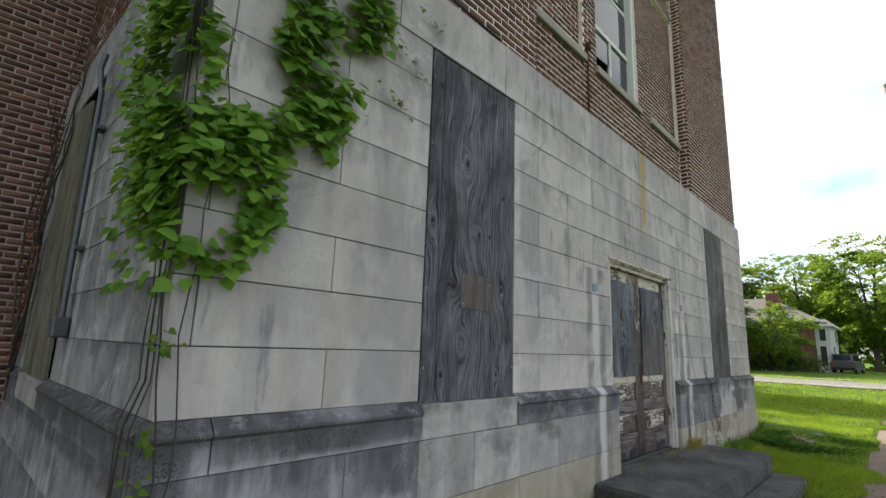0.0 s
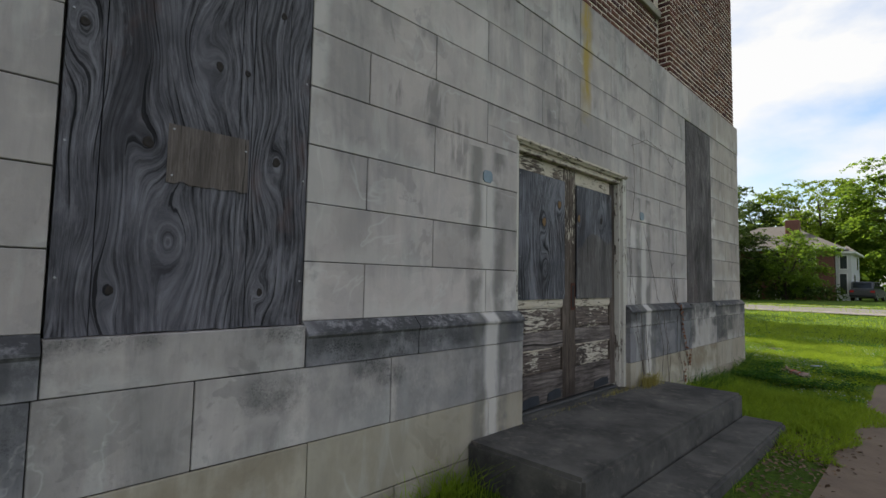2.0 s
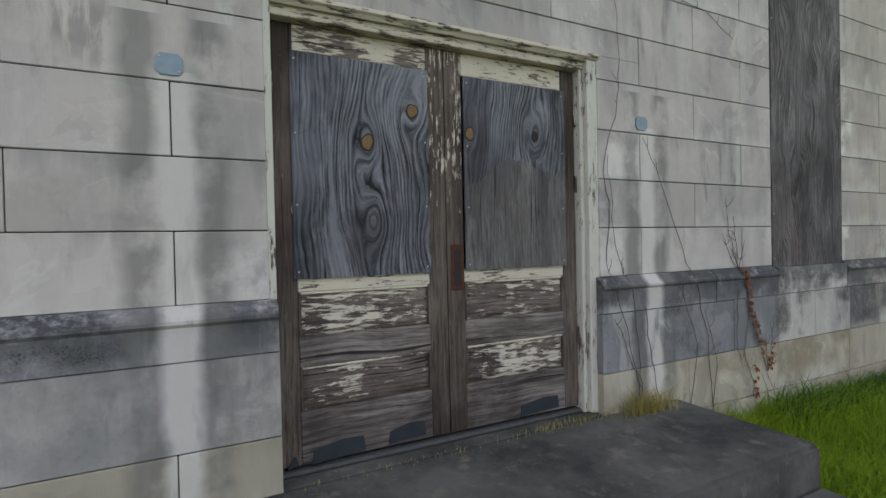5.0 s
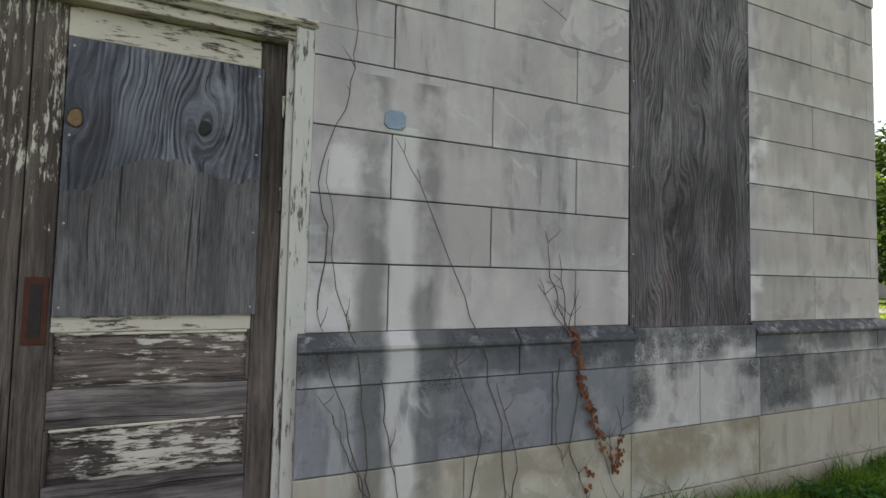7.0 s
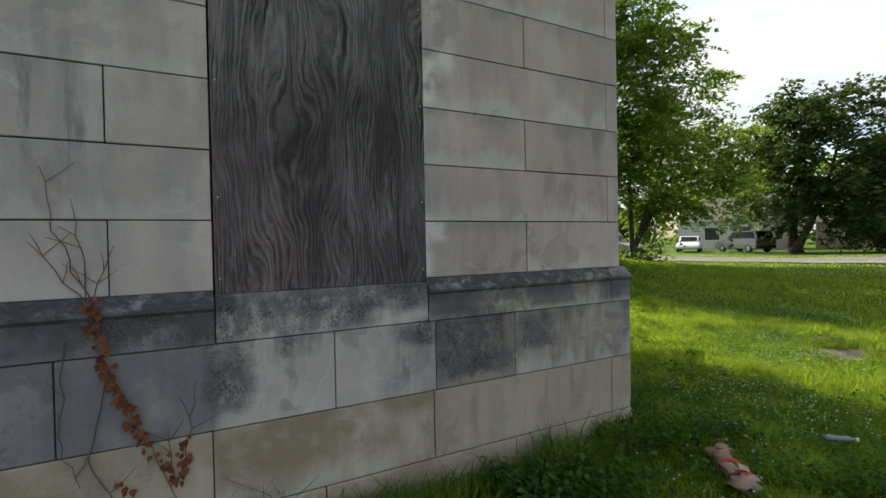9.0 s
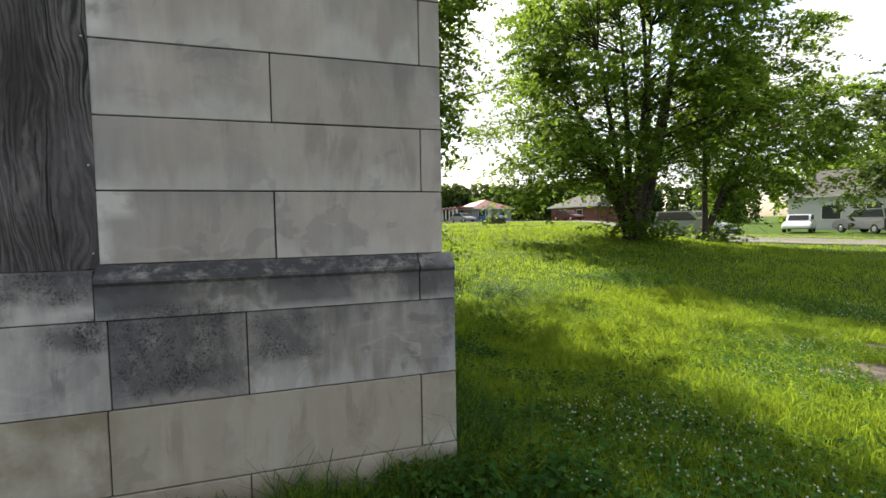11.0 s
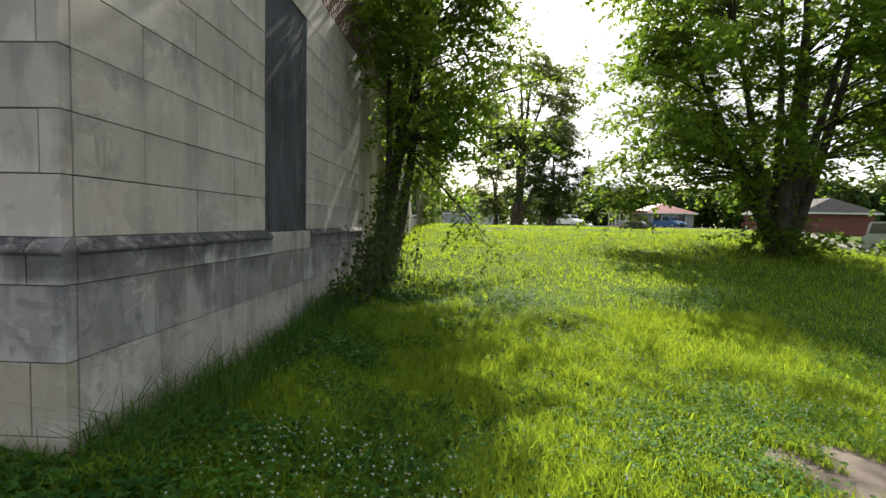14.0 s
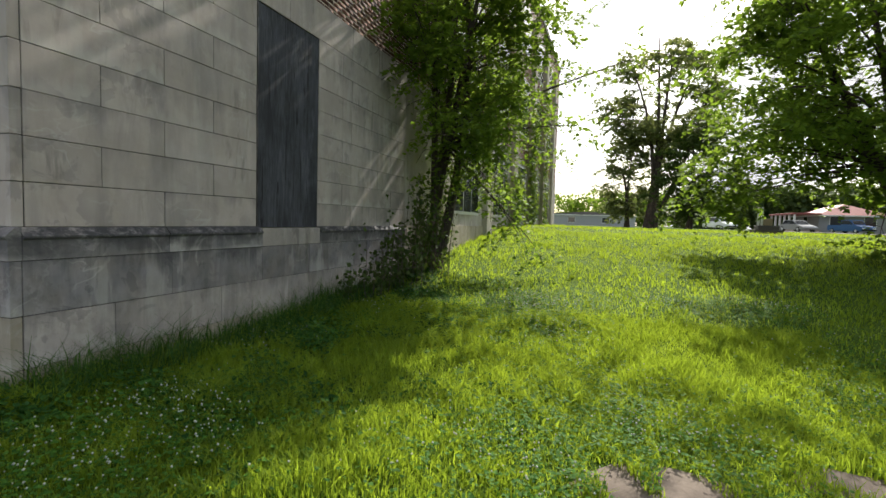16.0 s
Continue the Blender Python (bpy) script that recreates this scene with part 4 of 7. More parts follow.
# frame
for name, y0, y1 in (("door_jamb", DOOR[0] - 0.005, DOOR[0] + 0.028), ("door_jamb", DOOR[1] - 0.075, DOOR[1] + 0.005)):
    part(name, boxed(-2.34, FX - 0.004, y0, y1, 0.38, 2.545, 0.003), WOOD_JAMB, door, "peeling cream jamb")
part("door_stop", boxed(-2.34, -2.20, DOOR[1] - 0.105, DOOR[1] - 0.076, 0.38, 2.46, 0.003), WOOD_JAMB, door)
part("door_head", boxed(-2.34, -2.195, DOOR[0] + 0.0285, DOOR[1] - 0.0755, 2.455, 2.543, 0.003), WOOD_RAIL_PAINT, door, "peeling cream head board")
bm = bmesh.new()
prism(bm, [(-2.19, 2.500), (-2.175, 2.500), (-2.163, 2.515), (-2.150, 2.524), (-2.150, 2.543), (-2.19, 2.543)], 1, DOOR[0] - 0.015, DOOR[1] + 0.012)
part("head_moulding", bm, WOOD_RAIL_PAINT, door, "moulded drip strip")
part("threshold", boxed(-2.34, -2.222, DOOR[0] + 0.03, DOOR[1] - 0.078, 0.376, 0.396, 0.006), GREY_STRIP, door, "worn metal threshold strip")
part("dark_backing", boxed(-2.38, -2.345, DOOR[0], DOOR[1], 0.38, 2.54), KNOT, door)


def leaf(y0, y1, ply, side):
    lf = tagged(new("door_leaf"), "")
    lf.parent = door
    zb, zt = 0.412, 2.452
    back = LEAFX - 0.045
    sw = 0.10
    part("stile", boxed(back, LEAFX, y0, y0 + sw, zb, zt, 0.003), WOOD_STILE if side < 0 else WOOD_STILE_PAINT, lf)
    part("stile", boxed(back, LEAFX, y1 - sw, y1, zb, zt, 0.003), WOOD_STILE if side > 0 else WOOD_STILE_PAINT, lf)
    a, b = y0 + sw + 0.001, y1 - sw - 0.001
    for z0, z1, mat in ((2.33, zt, WOOD_RAIL_PAINT), (1.215, 1.285, WOOD_RAIL_PAINT), (0.865, 1.005, WOOD_RAIL), (zb, 0.66, WOOD_RAIL)):
        part("rail", boxed(back, LEAFX - 0.001, a, b, z0, z1, 0.004), mat, lf)
    for z0, z1 in ((1.006, 1.214), (0.661, 0.864)):
        # raised field with a sloped border
        bm = bmesh.new()
        lo = [bm.verts.new((LEAFX - 0.022, y, z)) for y, z in ((a, z0), (b, z0), (b, z1), (a, z1))]
        hi = [bm.verts.new((LEAFX - 0.009, y, z)) for y, z in ((a + 0.035, z0 + 0.03), (b - 0.035, z0 + 0.03), (b - 0.035, z1 - 0.03), (a + 0.035, z1 - 0.03))]
        bm.faces.new(hi)
        for i in range(4):
            bm.faces.new((lo[i], lo[(i + 1) % 4], hi[(i + 1) % 4], hi[i]))
        part("panel", bm, WOOD_PANEL, lf)
        for yy in (a, b - 0.012):
            part("bead", boxed(LEAFX - 0.024, LEAFX + 0.002, yy, yy + 0.012, z0, z1, 0.003), WOOD_STILE_PAINT, lf)
        part("bead", boxed(LEAFX - 0.024, LEAFX - 0.001, a + 0.0125, b - 0.0125, z1 - 0.011, z1, 0.003), WOOD_RAIL_PAINT, lf)
    bm = ragged_strip(PLYX - 0.012, PLYX, ply[0], ply[1], 1.275, 2.325, rng, 0.004)
    part("plywood_sheet", bm, WOOD_DOOR_PLY, lf, "blue-grey plywood sheet")
    for y in (ply[0] + 0.02, ply[1] - 0.02):
        for z in (1.31, 1.62, 1.95, 2.29):
            nail(lf, PLYX + 0.001, y, z)
    return lf


left = leaf(5.015, 5.888, (5.10, 5.79), -1)
right = leaf(5.893, 6.776, (6.0, 6.69), 1)
for lf, y, z, r, mat in ((left, 5.46, 1.93, 0.034, KNOT_AMBER), (left, 5.70, 2.105, 0.032, KNOT_AMBER), (right, 6.035, 2.017, 0.030, KNOT_AMBER), (right, 6.47, 2.037, 0.026, KNOT)):
    knot(lf, PLYX + 0.0004, y, z, r * 1.38, KNOT, "knot_rim")
    knot(lf, PLYX + 0.0012, y, z, r * 1.2, mat)
edge = random.Random(12)
for lf, y0, y1, top in ((right, 6.004, 6.686, ((0, 1.73), (0.12, 1.76), (0.25, 1.84), (0.42, 1.90), (0.58, 1.89), (0.75, 1.84), (0.9, 1.83), (1, 1.86))),):
    up = []
    for (a, za), (b, zb) in zip(top, top[1:]):
        up += [(y0 + (y1 - y0) * (a + (b - a) * t), za + (zb - za) * t + edge.uniform(-0.012, 0.012)) for t in (0, 0.25, 0.5, 0.75)]
    bm = bmesh.new()
    prism(bm, [(y0, 1.279), (y1, 1.279), (y1, top[-1][1])] + up[::-1], 0, PLYX + 0.0002, PLYX + 0.0018)
    part("peeled_veneer", bm, WOOD_VENEER, lf, "brown-grey veneer left below the split")
part("lock_plate", boxed(LEAFX, LEAFX + 0.005, 5.912, 5.985, 1.175, 1.42, 0.002), RUST, right, "rusted mortise lock plate")
part("lock_slot", boxed(LEAFX + 0.0052, LEAFX + 0.007, 5.93, 5.967, 1.20, 1.395, 0.001), KNOT, right)
for y in (5.018, 6.773):
    for z in (2.12, 1.72, 0.80):
        bm = bmesh.new()
        cyl(bm, (LEAFX + 0.012, y, z), (LEAFX + 0.012, y, z + 0.10), 0.008, 0.008, 8)
        part("hinge", bm, WOOD_STILE_PAINT, left if y < 6 else right, "painted hinge knuckle")
for lf, y0, y1, z0, z1 in ((left, 5.05, 5.10, 0.405, 0.455), (left, 5.16, 5.42, 0.41, 0.492), (left, 5.54, 5.745, 0.425, 0.508), (right, 6.34, 6.62, 0.42, 0.50)):
    bm = bmesh.new()
    prism(bm, [(y0, z0), (y1, z0 + 0.012), (y1 - 0.01, z1), (y0 + (y1 - y0) * 0.6, z1 + 0.006), (y0 + 0.012, z1 - 0.02)], 0, LEAFX - 0.001, LEAFX + 0.007)
    part("tar_patch", bm, TAR, lf, "torn black tar paper patch")

for y0, z0 in ((4.578, 2.122), (7.206, 2.122)):
    plate = tagged(new("wall_box_cover"), "small dull blue-grey metal cover plate on the stone wall", "cover plate", "wall box covers")
    bm = bmesh.new()
    c = 0.018
    y1, z1 = y0 + 0.098, z0 + 0.085
    prism(bm, [(y0 + c, z0), (y1 - c, z0), (y1, z0 + c), (y1, z1 - c), (y1 - c, z1), (y0 + c, z1), (y0, z1 - c), (y0, z0 + c)], 0, FX - 0.002, FX + 0.009)
    part("cover", bm, DULL_BLUE, plate)
    for dy, dz in ((0.015, 0.07), (0.083, 0.015)):
        nail(plate, FX + 0.010, y0 + dy, z0 + dz)


# ---- upper windows ----
SILL = plain("sill_stone", (0.30, 0.27, 0.23), 0.9, vary=0.3, scale=12)
WHITE = plain("window_white", (0.62, 0.62, 0.60), 0.6, vary=0.12, scale=9)
GLASS = Mat("window_glass", 0.04, 0, 0.6)
GLASS.color((0.02, 0.025, 0.03))
GLASS = GLASS.m
for k, (a, b) in enumerate(WINS):
    s = tagged(new("window_sill"), "pale stone sill under an upper window", "window sill", "upper sills", "structure")
    part("sill", boxed(BX - 0.1, BX + 0.045, a - 0.04, b + 0.03, SILL_Z - 0.10, SILL_Z - 0.004, 0.008), SILL, s)
win = tagged(new("window_upper"), "white double-hung upper window with broken panes", "window", kind="structure")
a, b = WINS[1]
WF = BX - 0.10
for y0, y1 in ((a + 0.002, a + 0.07), (b - 0.07, b - 0.002)):
    part("window_frame", boxed(WF - 0.06, BX - 0.03, y0, y1, SILL_Z, 7.29, 0.004), WHITE, win)
part("window_frame", boxed(WF - 0.06, BX - 0.03, a + 0.071, b - 0.071, 7.2, 7.29, 0.004), WHITE, win)
for z0, z1, off in ((SILL_Z + 0.002, SILL_Z + 0.07, 0.0), (5.70, 5.76, 0.0), (6.45, 6.50, -0.02)):
    part("sash_rail", boxed(WF - 0.05, WF + off, a + 0.071, b - 0.071, z0, z1, 0.004), WHITE, win)
mid = (a + b) / 2
part("sash_bar", boxed(WF - 0.045, WF - 0.005, mid - 0.02, mid + 0.02, SILL_Z + 0.071, 5.699, 0.004), WHITE, win)
for y0, y1, z0, z1 in ((a + 0.075, mid - 0.022, 5.3, 5.695), (mid + 0.022, b - 0.075, SILL_Z + 0.075, 5.695), (a + 0.075, b - 0.075, 5.765, 6.44), (a + 0.075, b - 0.075, 6.51, 7.19)):
    bm = bmesh.new()
    prism(bm, [(y0, z0), (y1, z0 + 0.05), (y1, z1), (y0, z1)], 0, WF - 0.03, WF - 0.024)
    part("pane", bm, GLASS, win)
# added near-black panel, stands in for the unlit room behind the panes
part("dark_room", boxed(-3.4, -3.3, a - 0.4, b + 0.4, 4.5, 7.6), KNOT, win)
cable = tagged(new("wall_cable"), "thin dark cable and iron bracket on the brick wall", "cable")
v, f = tube([(BX + 0.012, 4.97, 4.08), (BX + 0.012, 4.965, 4.6), (BX + 0.014, 4.96, 5.1)], [0.011] * 3, 6)
arrays("cable", v, f, RUST, cable)
part("bracket", boxed(BX - 0.01, BX + 0.05, 4.93, 5.0, 5.08, 5.16, 0.008), RUST, cable)
gut = tagged(new("ledge_cable"), "black cable lying along the top of the stone wall", "cable")
v, f = tube([(FX + 0.010, 1.2 + 0.2 * i, 4.085 + 0.012 * math.sin(i * 1.3)) for i in range(10)], [0.012] * 10, 6)
arrays("cable", v, f, TAR, gut)


# ---- leaves, vines and trees ----
def leaf_batch(pos, size, rng, droop=0.3, outward=None, fan=True, wide=0.42):
    """Leaves at the points; outward: the side they face. Returns vertices and triangles or quads."""
    n = len(pos)
    nrm = rng.normal(0, 1, (n, 3))
    nrm[:, 2] = np.abs(nrm[:, 2]) * 0.7 + 0.25
    if outward is not None:
        nrm = nrm * 0.42 + outward
    nrm /= np.linalg.norm(nrm, axis=1, keepdims=True)
    d = rng.normal(0, 1, (n, 3))
    d[:, 2] -= droop * 3
    d -= nrm * np.sum(d * nrm, 1, keepdims=True)
    d /= np.linalg.norm(d, axis=1, keepdims=True) + 1e-9
    s = np.cross(nrm, d)
    L = (size * rng.uniform(0.6, 1.25, n))[:, None]
    base = pos
    tip = pos + d * L - nrm * L * 0.12
    l = pos + d * L * 0.38 + s * L * wide
    r = pos + d * L * 0.38 - s * L * wide
    if not fan:
        v = np.stack([base, l, tip, r], 1).reshape(-1, 3)
        return v, np.arange(4 * n).reshape(-1, 4)
    m = pos + d * L * 0.42 - nrm * L * 0.10
    l2 = pos + d * L * 0.08 + s * L * wide * 0.85
    r2 = pos + d * L * 0.08 - s * L * wide * 0.85
    v = np.stack([base, l2, l, tip, r, r2, m], 1).reshape(-1, 3)
    t = np.array([(0, 1, 6), (1, 2, 6), (2, 3, 6), (3, 4, 6), (4, 5, 6), (5, 0, 6)])
    return v, (t[None] + (np.arange(n) * 7)[:, None, None]).reshape(-1, 3)


def creeper():
    g = np.random.default_rng(11)
    ivy = tagged(new("wall_creeper"), "lush green creeper climbing the stone corner", "creeper")
    lowz = lambda y: np.interp(y, [0.7, 0.8, 1.05, 1.19, 1.48, 1.68, 1.85], [1.78, 1.82, 1.92, 2.17, 2.66, 3.12, 3.7])
    pts, outs = [], []
    # on the front face
    n = 6000
    y, z = g.uniform(0.72, 1.80, n), g.uniform(1.75, 4.7, n)
    keep = (z > lowz(y) + g.normal(0, 0.05, n)) & ~((y < 1.02 + 0.25 * (z - 3.0)) & (z > 2.62 + g.normal(0, 0.03, n)) & (z < 4.2) & (y > 0.79))
    lump = np.sin(y * 9 + z * 5) + np.sin(z * 11 - y * 7) + np.sin(y * 19 - z * 3) * 0.6
    keep &= lump > g.uniform(-1.3, 0.9, n)
    keep &= (z - lowz(y) < 1.6 + g.normal(0, 0.2, n)) | (y > 1.1)
    y, z = y[keep], z[keep]
    pts.append(np.stack([FX + 0.015 + np.abs(g.normal(0, 0.055, len(y))), y, z], 1))
    outs.append(np.tile((1.0, -0.15, 0.55), (len(y), 1)))
    # hanging bush round the corner
    n = 6400
    x, z = -2.12 - np.abs(g.normal(0, 0.26, n)) * (1 + 0.25 * g.random(n)), g.uniform(1.74, 5.2, n)
    keep = (x > -2.85) & (z > 1.85 + 0.25 * np.abs(x + 2.5) + g.normal(0, 0.08, n))
    lump = np.sin(x * 8 + z * 6) + np.sin(z * 9 - x * 5)
    keep &= lump > g.uniform(-1.6, 0.5, n)
    x, z = x[keep], z[keep]
    pts.append(np.stack([x, Y0 - 0.015 - np.abs(g.normal(0, 0.055, len(x))) - 0.10 * np.sin((z - 1.8) * 0.8).clip(0), z], 1))
    outs.append(np.tile((0.35, -1.0, 0.5), (len(x), 1)))
    pts, outs = np.concatenate(pts), np.concatenate(outs)
    # trailing shoots
    extra = []
    for (ya, za), (yb, zb), k in (((1.7, 3.55), (2.12, 3.30), 34), ((1.65, 3.15), (2.0, 3.0), 26), ((1.75, 3.9), (2.3, 3.75), 30), ((0.80, 1.50), (0.70, 1.52), 14), ((0.72, 1.2), (0.70, 1.12), 10), ((0.68, 1.0), (0.72, 0.92), 8)):
        t = g.uniform(0, 1, k)
        extra.append(np.stack([FX + 0.03 + 0.03 * g.random(k) + (0.05 if za < 1.3 else 0), ya + (yb - ya) * t + g.normal(0, 0.02, k), za + (zb - za) * t + g.normal(0, 0.025, k)], 1))
    extra = np.concatenate(extra)
    small = leaf_batch(extra, 0.035, g, 0.4, np.tile((1.0, -0.1, 0.5), (len(extra), 1)))
    order = np.argsort(-pts[:, 0] + 0.5 * g.random(len(pts)))
    near, rest = order[:260], order[260:]
    for i in near:
        v, f = leaf_batch(pts[i:i + 1], 0.078, g, 0.6, outs[i:i + 1], wide=0.46)
        arrays("vine_leaf", v, f, LEAF_VINE, ivy, True)
    south = outs[rest][:, 1] < -0.5
    v, f = leaf_batch(pts[rest], np.where(south, 0.062, 0.074), g, 0.5, outs[rest], wide=0.46)
    tagged(arrays("vine_leaves", v, f, LEAF_VINE, ivy), kind="stuff")
    tagged(arrays("young_leaves", small[0], small[1], LEAF_BRIGHT, ivy), kind="stuff")
    stems = []
    for k in range(5):
        y = 0.735 + 0.015 * k
        p, z = [], 0.1
        front = k % 2
        ox = -0.04 * k
        while z < 4.4:
            if front:
                p.append((FX + 0.03 + (0.05 if z < 1.2 else 0), y, z))
            else:
                p.append((FX - 0.02 + ox * 0.9, Y0 - 0.03 - (0.05 if z < 1.2 else 0), z))
            z += 0.18
            y += g.normal(0, 0.018) + (0.02 if z > 1.8 and k > 2 else 0)
            ox += g.normal(0, 0.02)
        stems.append(tube(p, np.linspace(0.006, 0.003, len(p)) * g.uniform(0.5, 1.1), 5))
    for v, f in stems:
        arrays("vine_stem", v, f, BARK, ivy, True)


creeper()

DRY = foliage("dry_leaf", (0.075, 0.022, 0.010), (0.23, 0.085, 0.03), 0.2)
TWIG = plain("dry_twig", (0.10, 0.075, 0.065), 0.9, vary=0.3)


def dry_vines():
    g = np.random.default_rng(5)
    th = tagged(new("dry_vine"), "bare brown creeper stems with rust-red dead leaves", "dead vine")

    def wall_x(z):
        return FX + 0.008 if z > 1.19 else PX + 0.008

    runs = [[(7.17, 0.40), (7.12, 0.62), (7.02, 0.95), (6.93, 1.3)], [(7.17, 0.40), (7.16, 0.7), (7.10, 1.15), (7.0, 1.45), (6.96, 1.95)],
            [(7.16, 0.5), (7.05, 0.75), (6.94, 0.95)], [(6.93, 1.3), (6.97, 1.6), (6.92, 1.9), (7.05, 2.25), (7.07, 2.55), (7.03, 3.0)],
            [(7.86, 0.23), (7.80, 0.75), (7.66, 1.26), (7.45, 1.75), (7.26, 2.08)], [(7.62, 0.3), (7.70, 0.7), (7.58, 1.0), (7.55, 1.2)],
            [(7.86, 0.23), (7.90, 0.6), (7.78, 0.95)], [(8.22, 1.16), (8.14, 1.4), (8.08, 1.70)], [(8.22, 1.16), (8.20, 1.35), (8.17, 1.58)], [(8.22, 1.16), (8.04, 1.42)],
            [(8.22, 1.16), (8.30, 1.4)], [(8.22, 1.18), (8.27, 0.95), (8.35, 0.74), (8.44, 0.5), (8.58, 0.22)], [(8.27, 0.9), (8.20, 0.6), (8.31, 0.36), (8.33, 0.2)],
            [(8.15, 1.05), (8.12, 0.7), (8.18, 0.5)], [(8.50, 0.42), (8.54, 0.6), (8.57, 0.84)], [(8.50, 0.42), (8.47, 0.66)], [(7.17, 0.40), (7.3, 0.38), (7.55, 0.2)],
            [(7.2, 1.0), (7.26, 0.7), (7.33, 0.4), (7.36, 0.25)], [(7.0, 2.9), (7.4, 3.05), (7.9, 3.0), (8.2, 2.85)]]
    tubes = []
    for r in runs:
        p = []
        for (ya, za), (yb, zb) in zip(r, r[1:]):
            for t in np.linspace(0, 1, 6)[:-1]:
                zz = za + (zb - za) * t
                p.append((wall_x(zz), ya + (yb - ya) * t + g.normal(0, 0.008), zz))
        p.append((wall_x(r[-1][1]), *r[-1]))
        tubes.append(tube(p, np.linspace(0.0029, 0.0013, len(p)), 4))
        for k in range(3):
            i = g.integers(2, len(p) - 1)
            q = np.array(p[i])
            e = q + (0, g.normal(0, 0.05), g.uniform(0.03, 0.09))
            tubes.append(tube([q, (q + e) / 2 + (0.004, 0.004, 0), e], [0.002, 0.0016, 0.001], 4))
    for v, f in tubes:
        arrays("stem", v, f, TWIG, th)
    pts = []
    for (ya, za), (yb, zb), k in (((8.22, 1.2), (8.27, 0.95), 36), ((8.27, 0.95), (8.35, 0.72), 44), ((8.35, 0.72), (8.40, 0.6), 20), ((8.30, 0.5), (8.32, 0.28), 20), ((8.53, 0.62), (8.50, 0.45), 26), ((8.44, 0.6), (8.46, 0.5), 10)):
        t = g.random(k)
        yy, zz = ya + (yb - ya) * t + g.normal(0, 0.014, k), za + (zb - za) * t + g.normal(0, 0.012, k)
        pts.append(np.stack([np.where(zz > 1.19, FX, PX) + 0.015 + 0.02 * g.random(k), yy, zz], 1))
    v, f = leaf_batch(np.concatenate(pts), 0.027, g, 0.9, np.tile((1.0, 0, 0.2), (sum(len(p) for p in pts), 1)))
    arrays("dead_leaves", v, f, DRY, th)


dry_vines()


def bare_stems():
    g = np.random.default_rng(6)
    th = tagged(new("dry_vine"), "dark bare vine stems tangled over the loose side board", "dead vine")
    P = []
    for k in range(7):
        x, y, z = -6.15 + 0.06 * k, Y0 - 0.05 - 0.01 * k, 0.9 + 0.1 * k
        p = []
        while z < 3.5 + 0.12 * k:
            p.append((x, y, z))
            z += 0.17
            x += g.normal(0.02 + 0.012 * k * (z > 2.6), 0.035)
            y = min(Y0 - 0.035, y + g.normal(0, 0.02))
        v, f = tube(p, np.linspace(0.012, 0.005, len(p)), 5)
        arrays("stem", v, f, BARK, th)
        for j in range(5, len(p), 3):
            q = np.array(p[j])
            e = q + (g.normal(0.08, 0.12), -abs(g.normal(0.05, 0.05)), g.uniform(0.05, 0.25))
            v, f = tube([q, (q + e) / 2 + (0.02, 0, -0.02), e], [0.005, 0.004, 0.002], 4)
            arrays("twig", v, f, BARK, th)
        if k < 3:
            P += [np.array(q) + g.normal(0, 0.04, 3) * (1, 0.4, 1) for q in p[2:9] for _ in range(9)]
    P = np.array(P)
    P[:, 1] = np.minimum(P[:, 1], Y0 - 0.04)
    v, f = leaf_batch(P, 0.04, g, 0.9, np.tile((0.5, -0.8, 0.1), (len(P), 1)))
    arrays("dead_leaves", v, f, DRY, th)


bare_stems()


def limb_path(a, b, g, sag=0.12, n=6):
    a, b = np.array(a, float), np.array(b, float)
    L = np.linalg.norm(b - a)
    mid = (a + b) / 2 + (0, 0, sag * L) + g.normal(0, 0.06 * L, 3)
    t = np.linspace(0, 1, n)[:, None]
    return (1 - t) ** 2 * a + 2 * t * (1 - t) * mid + t ** 2 * b


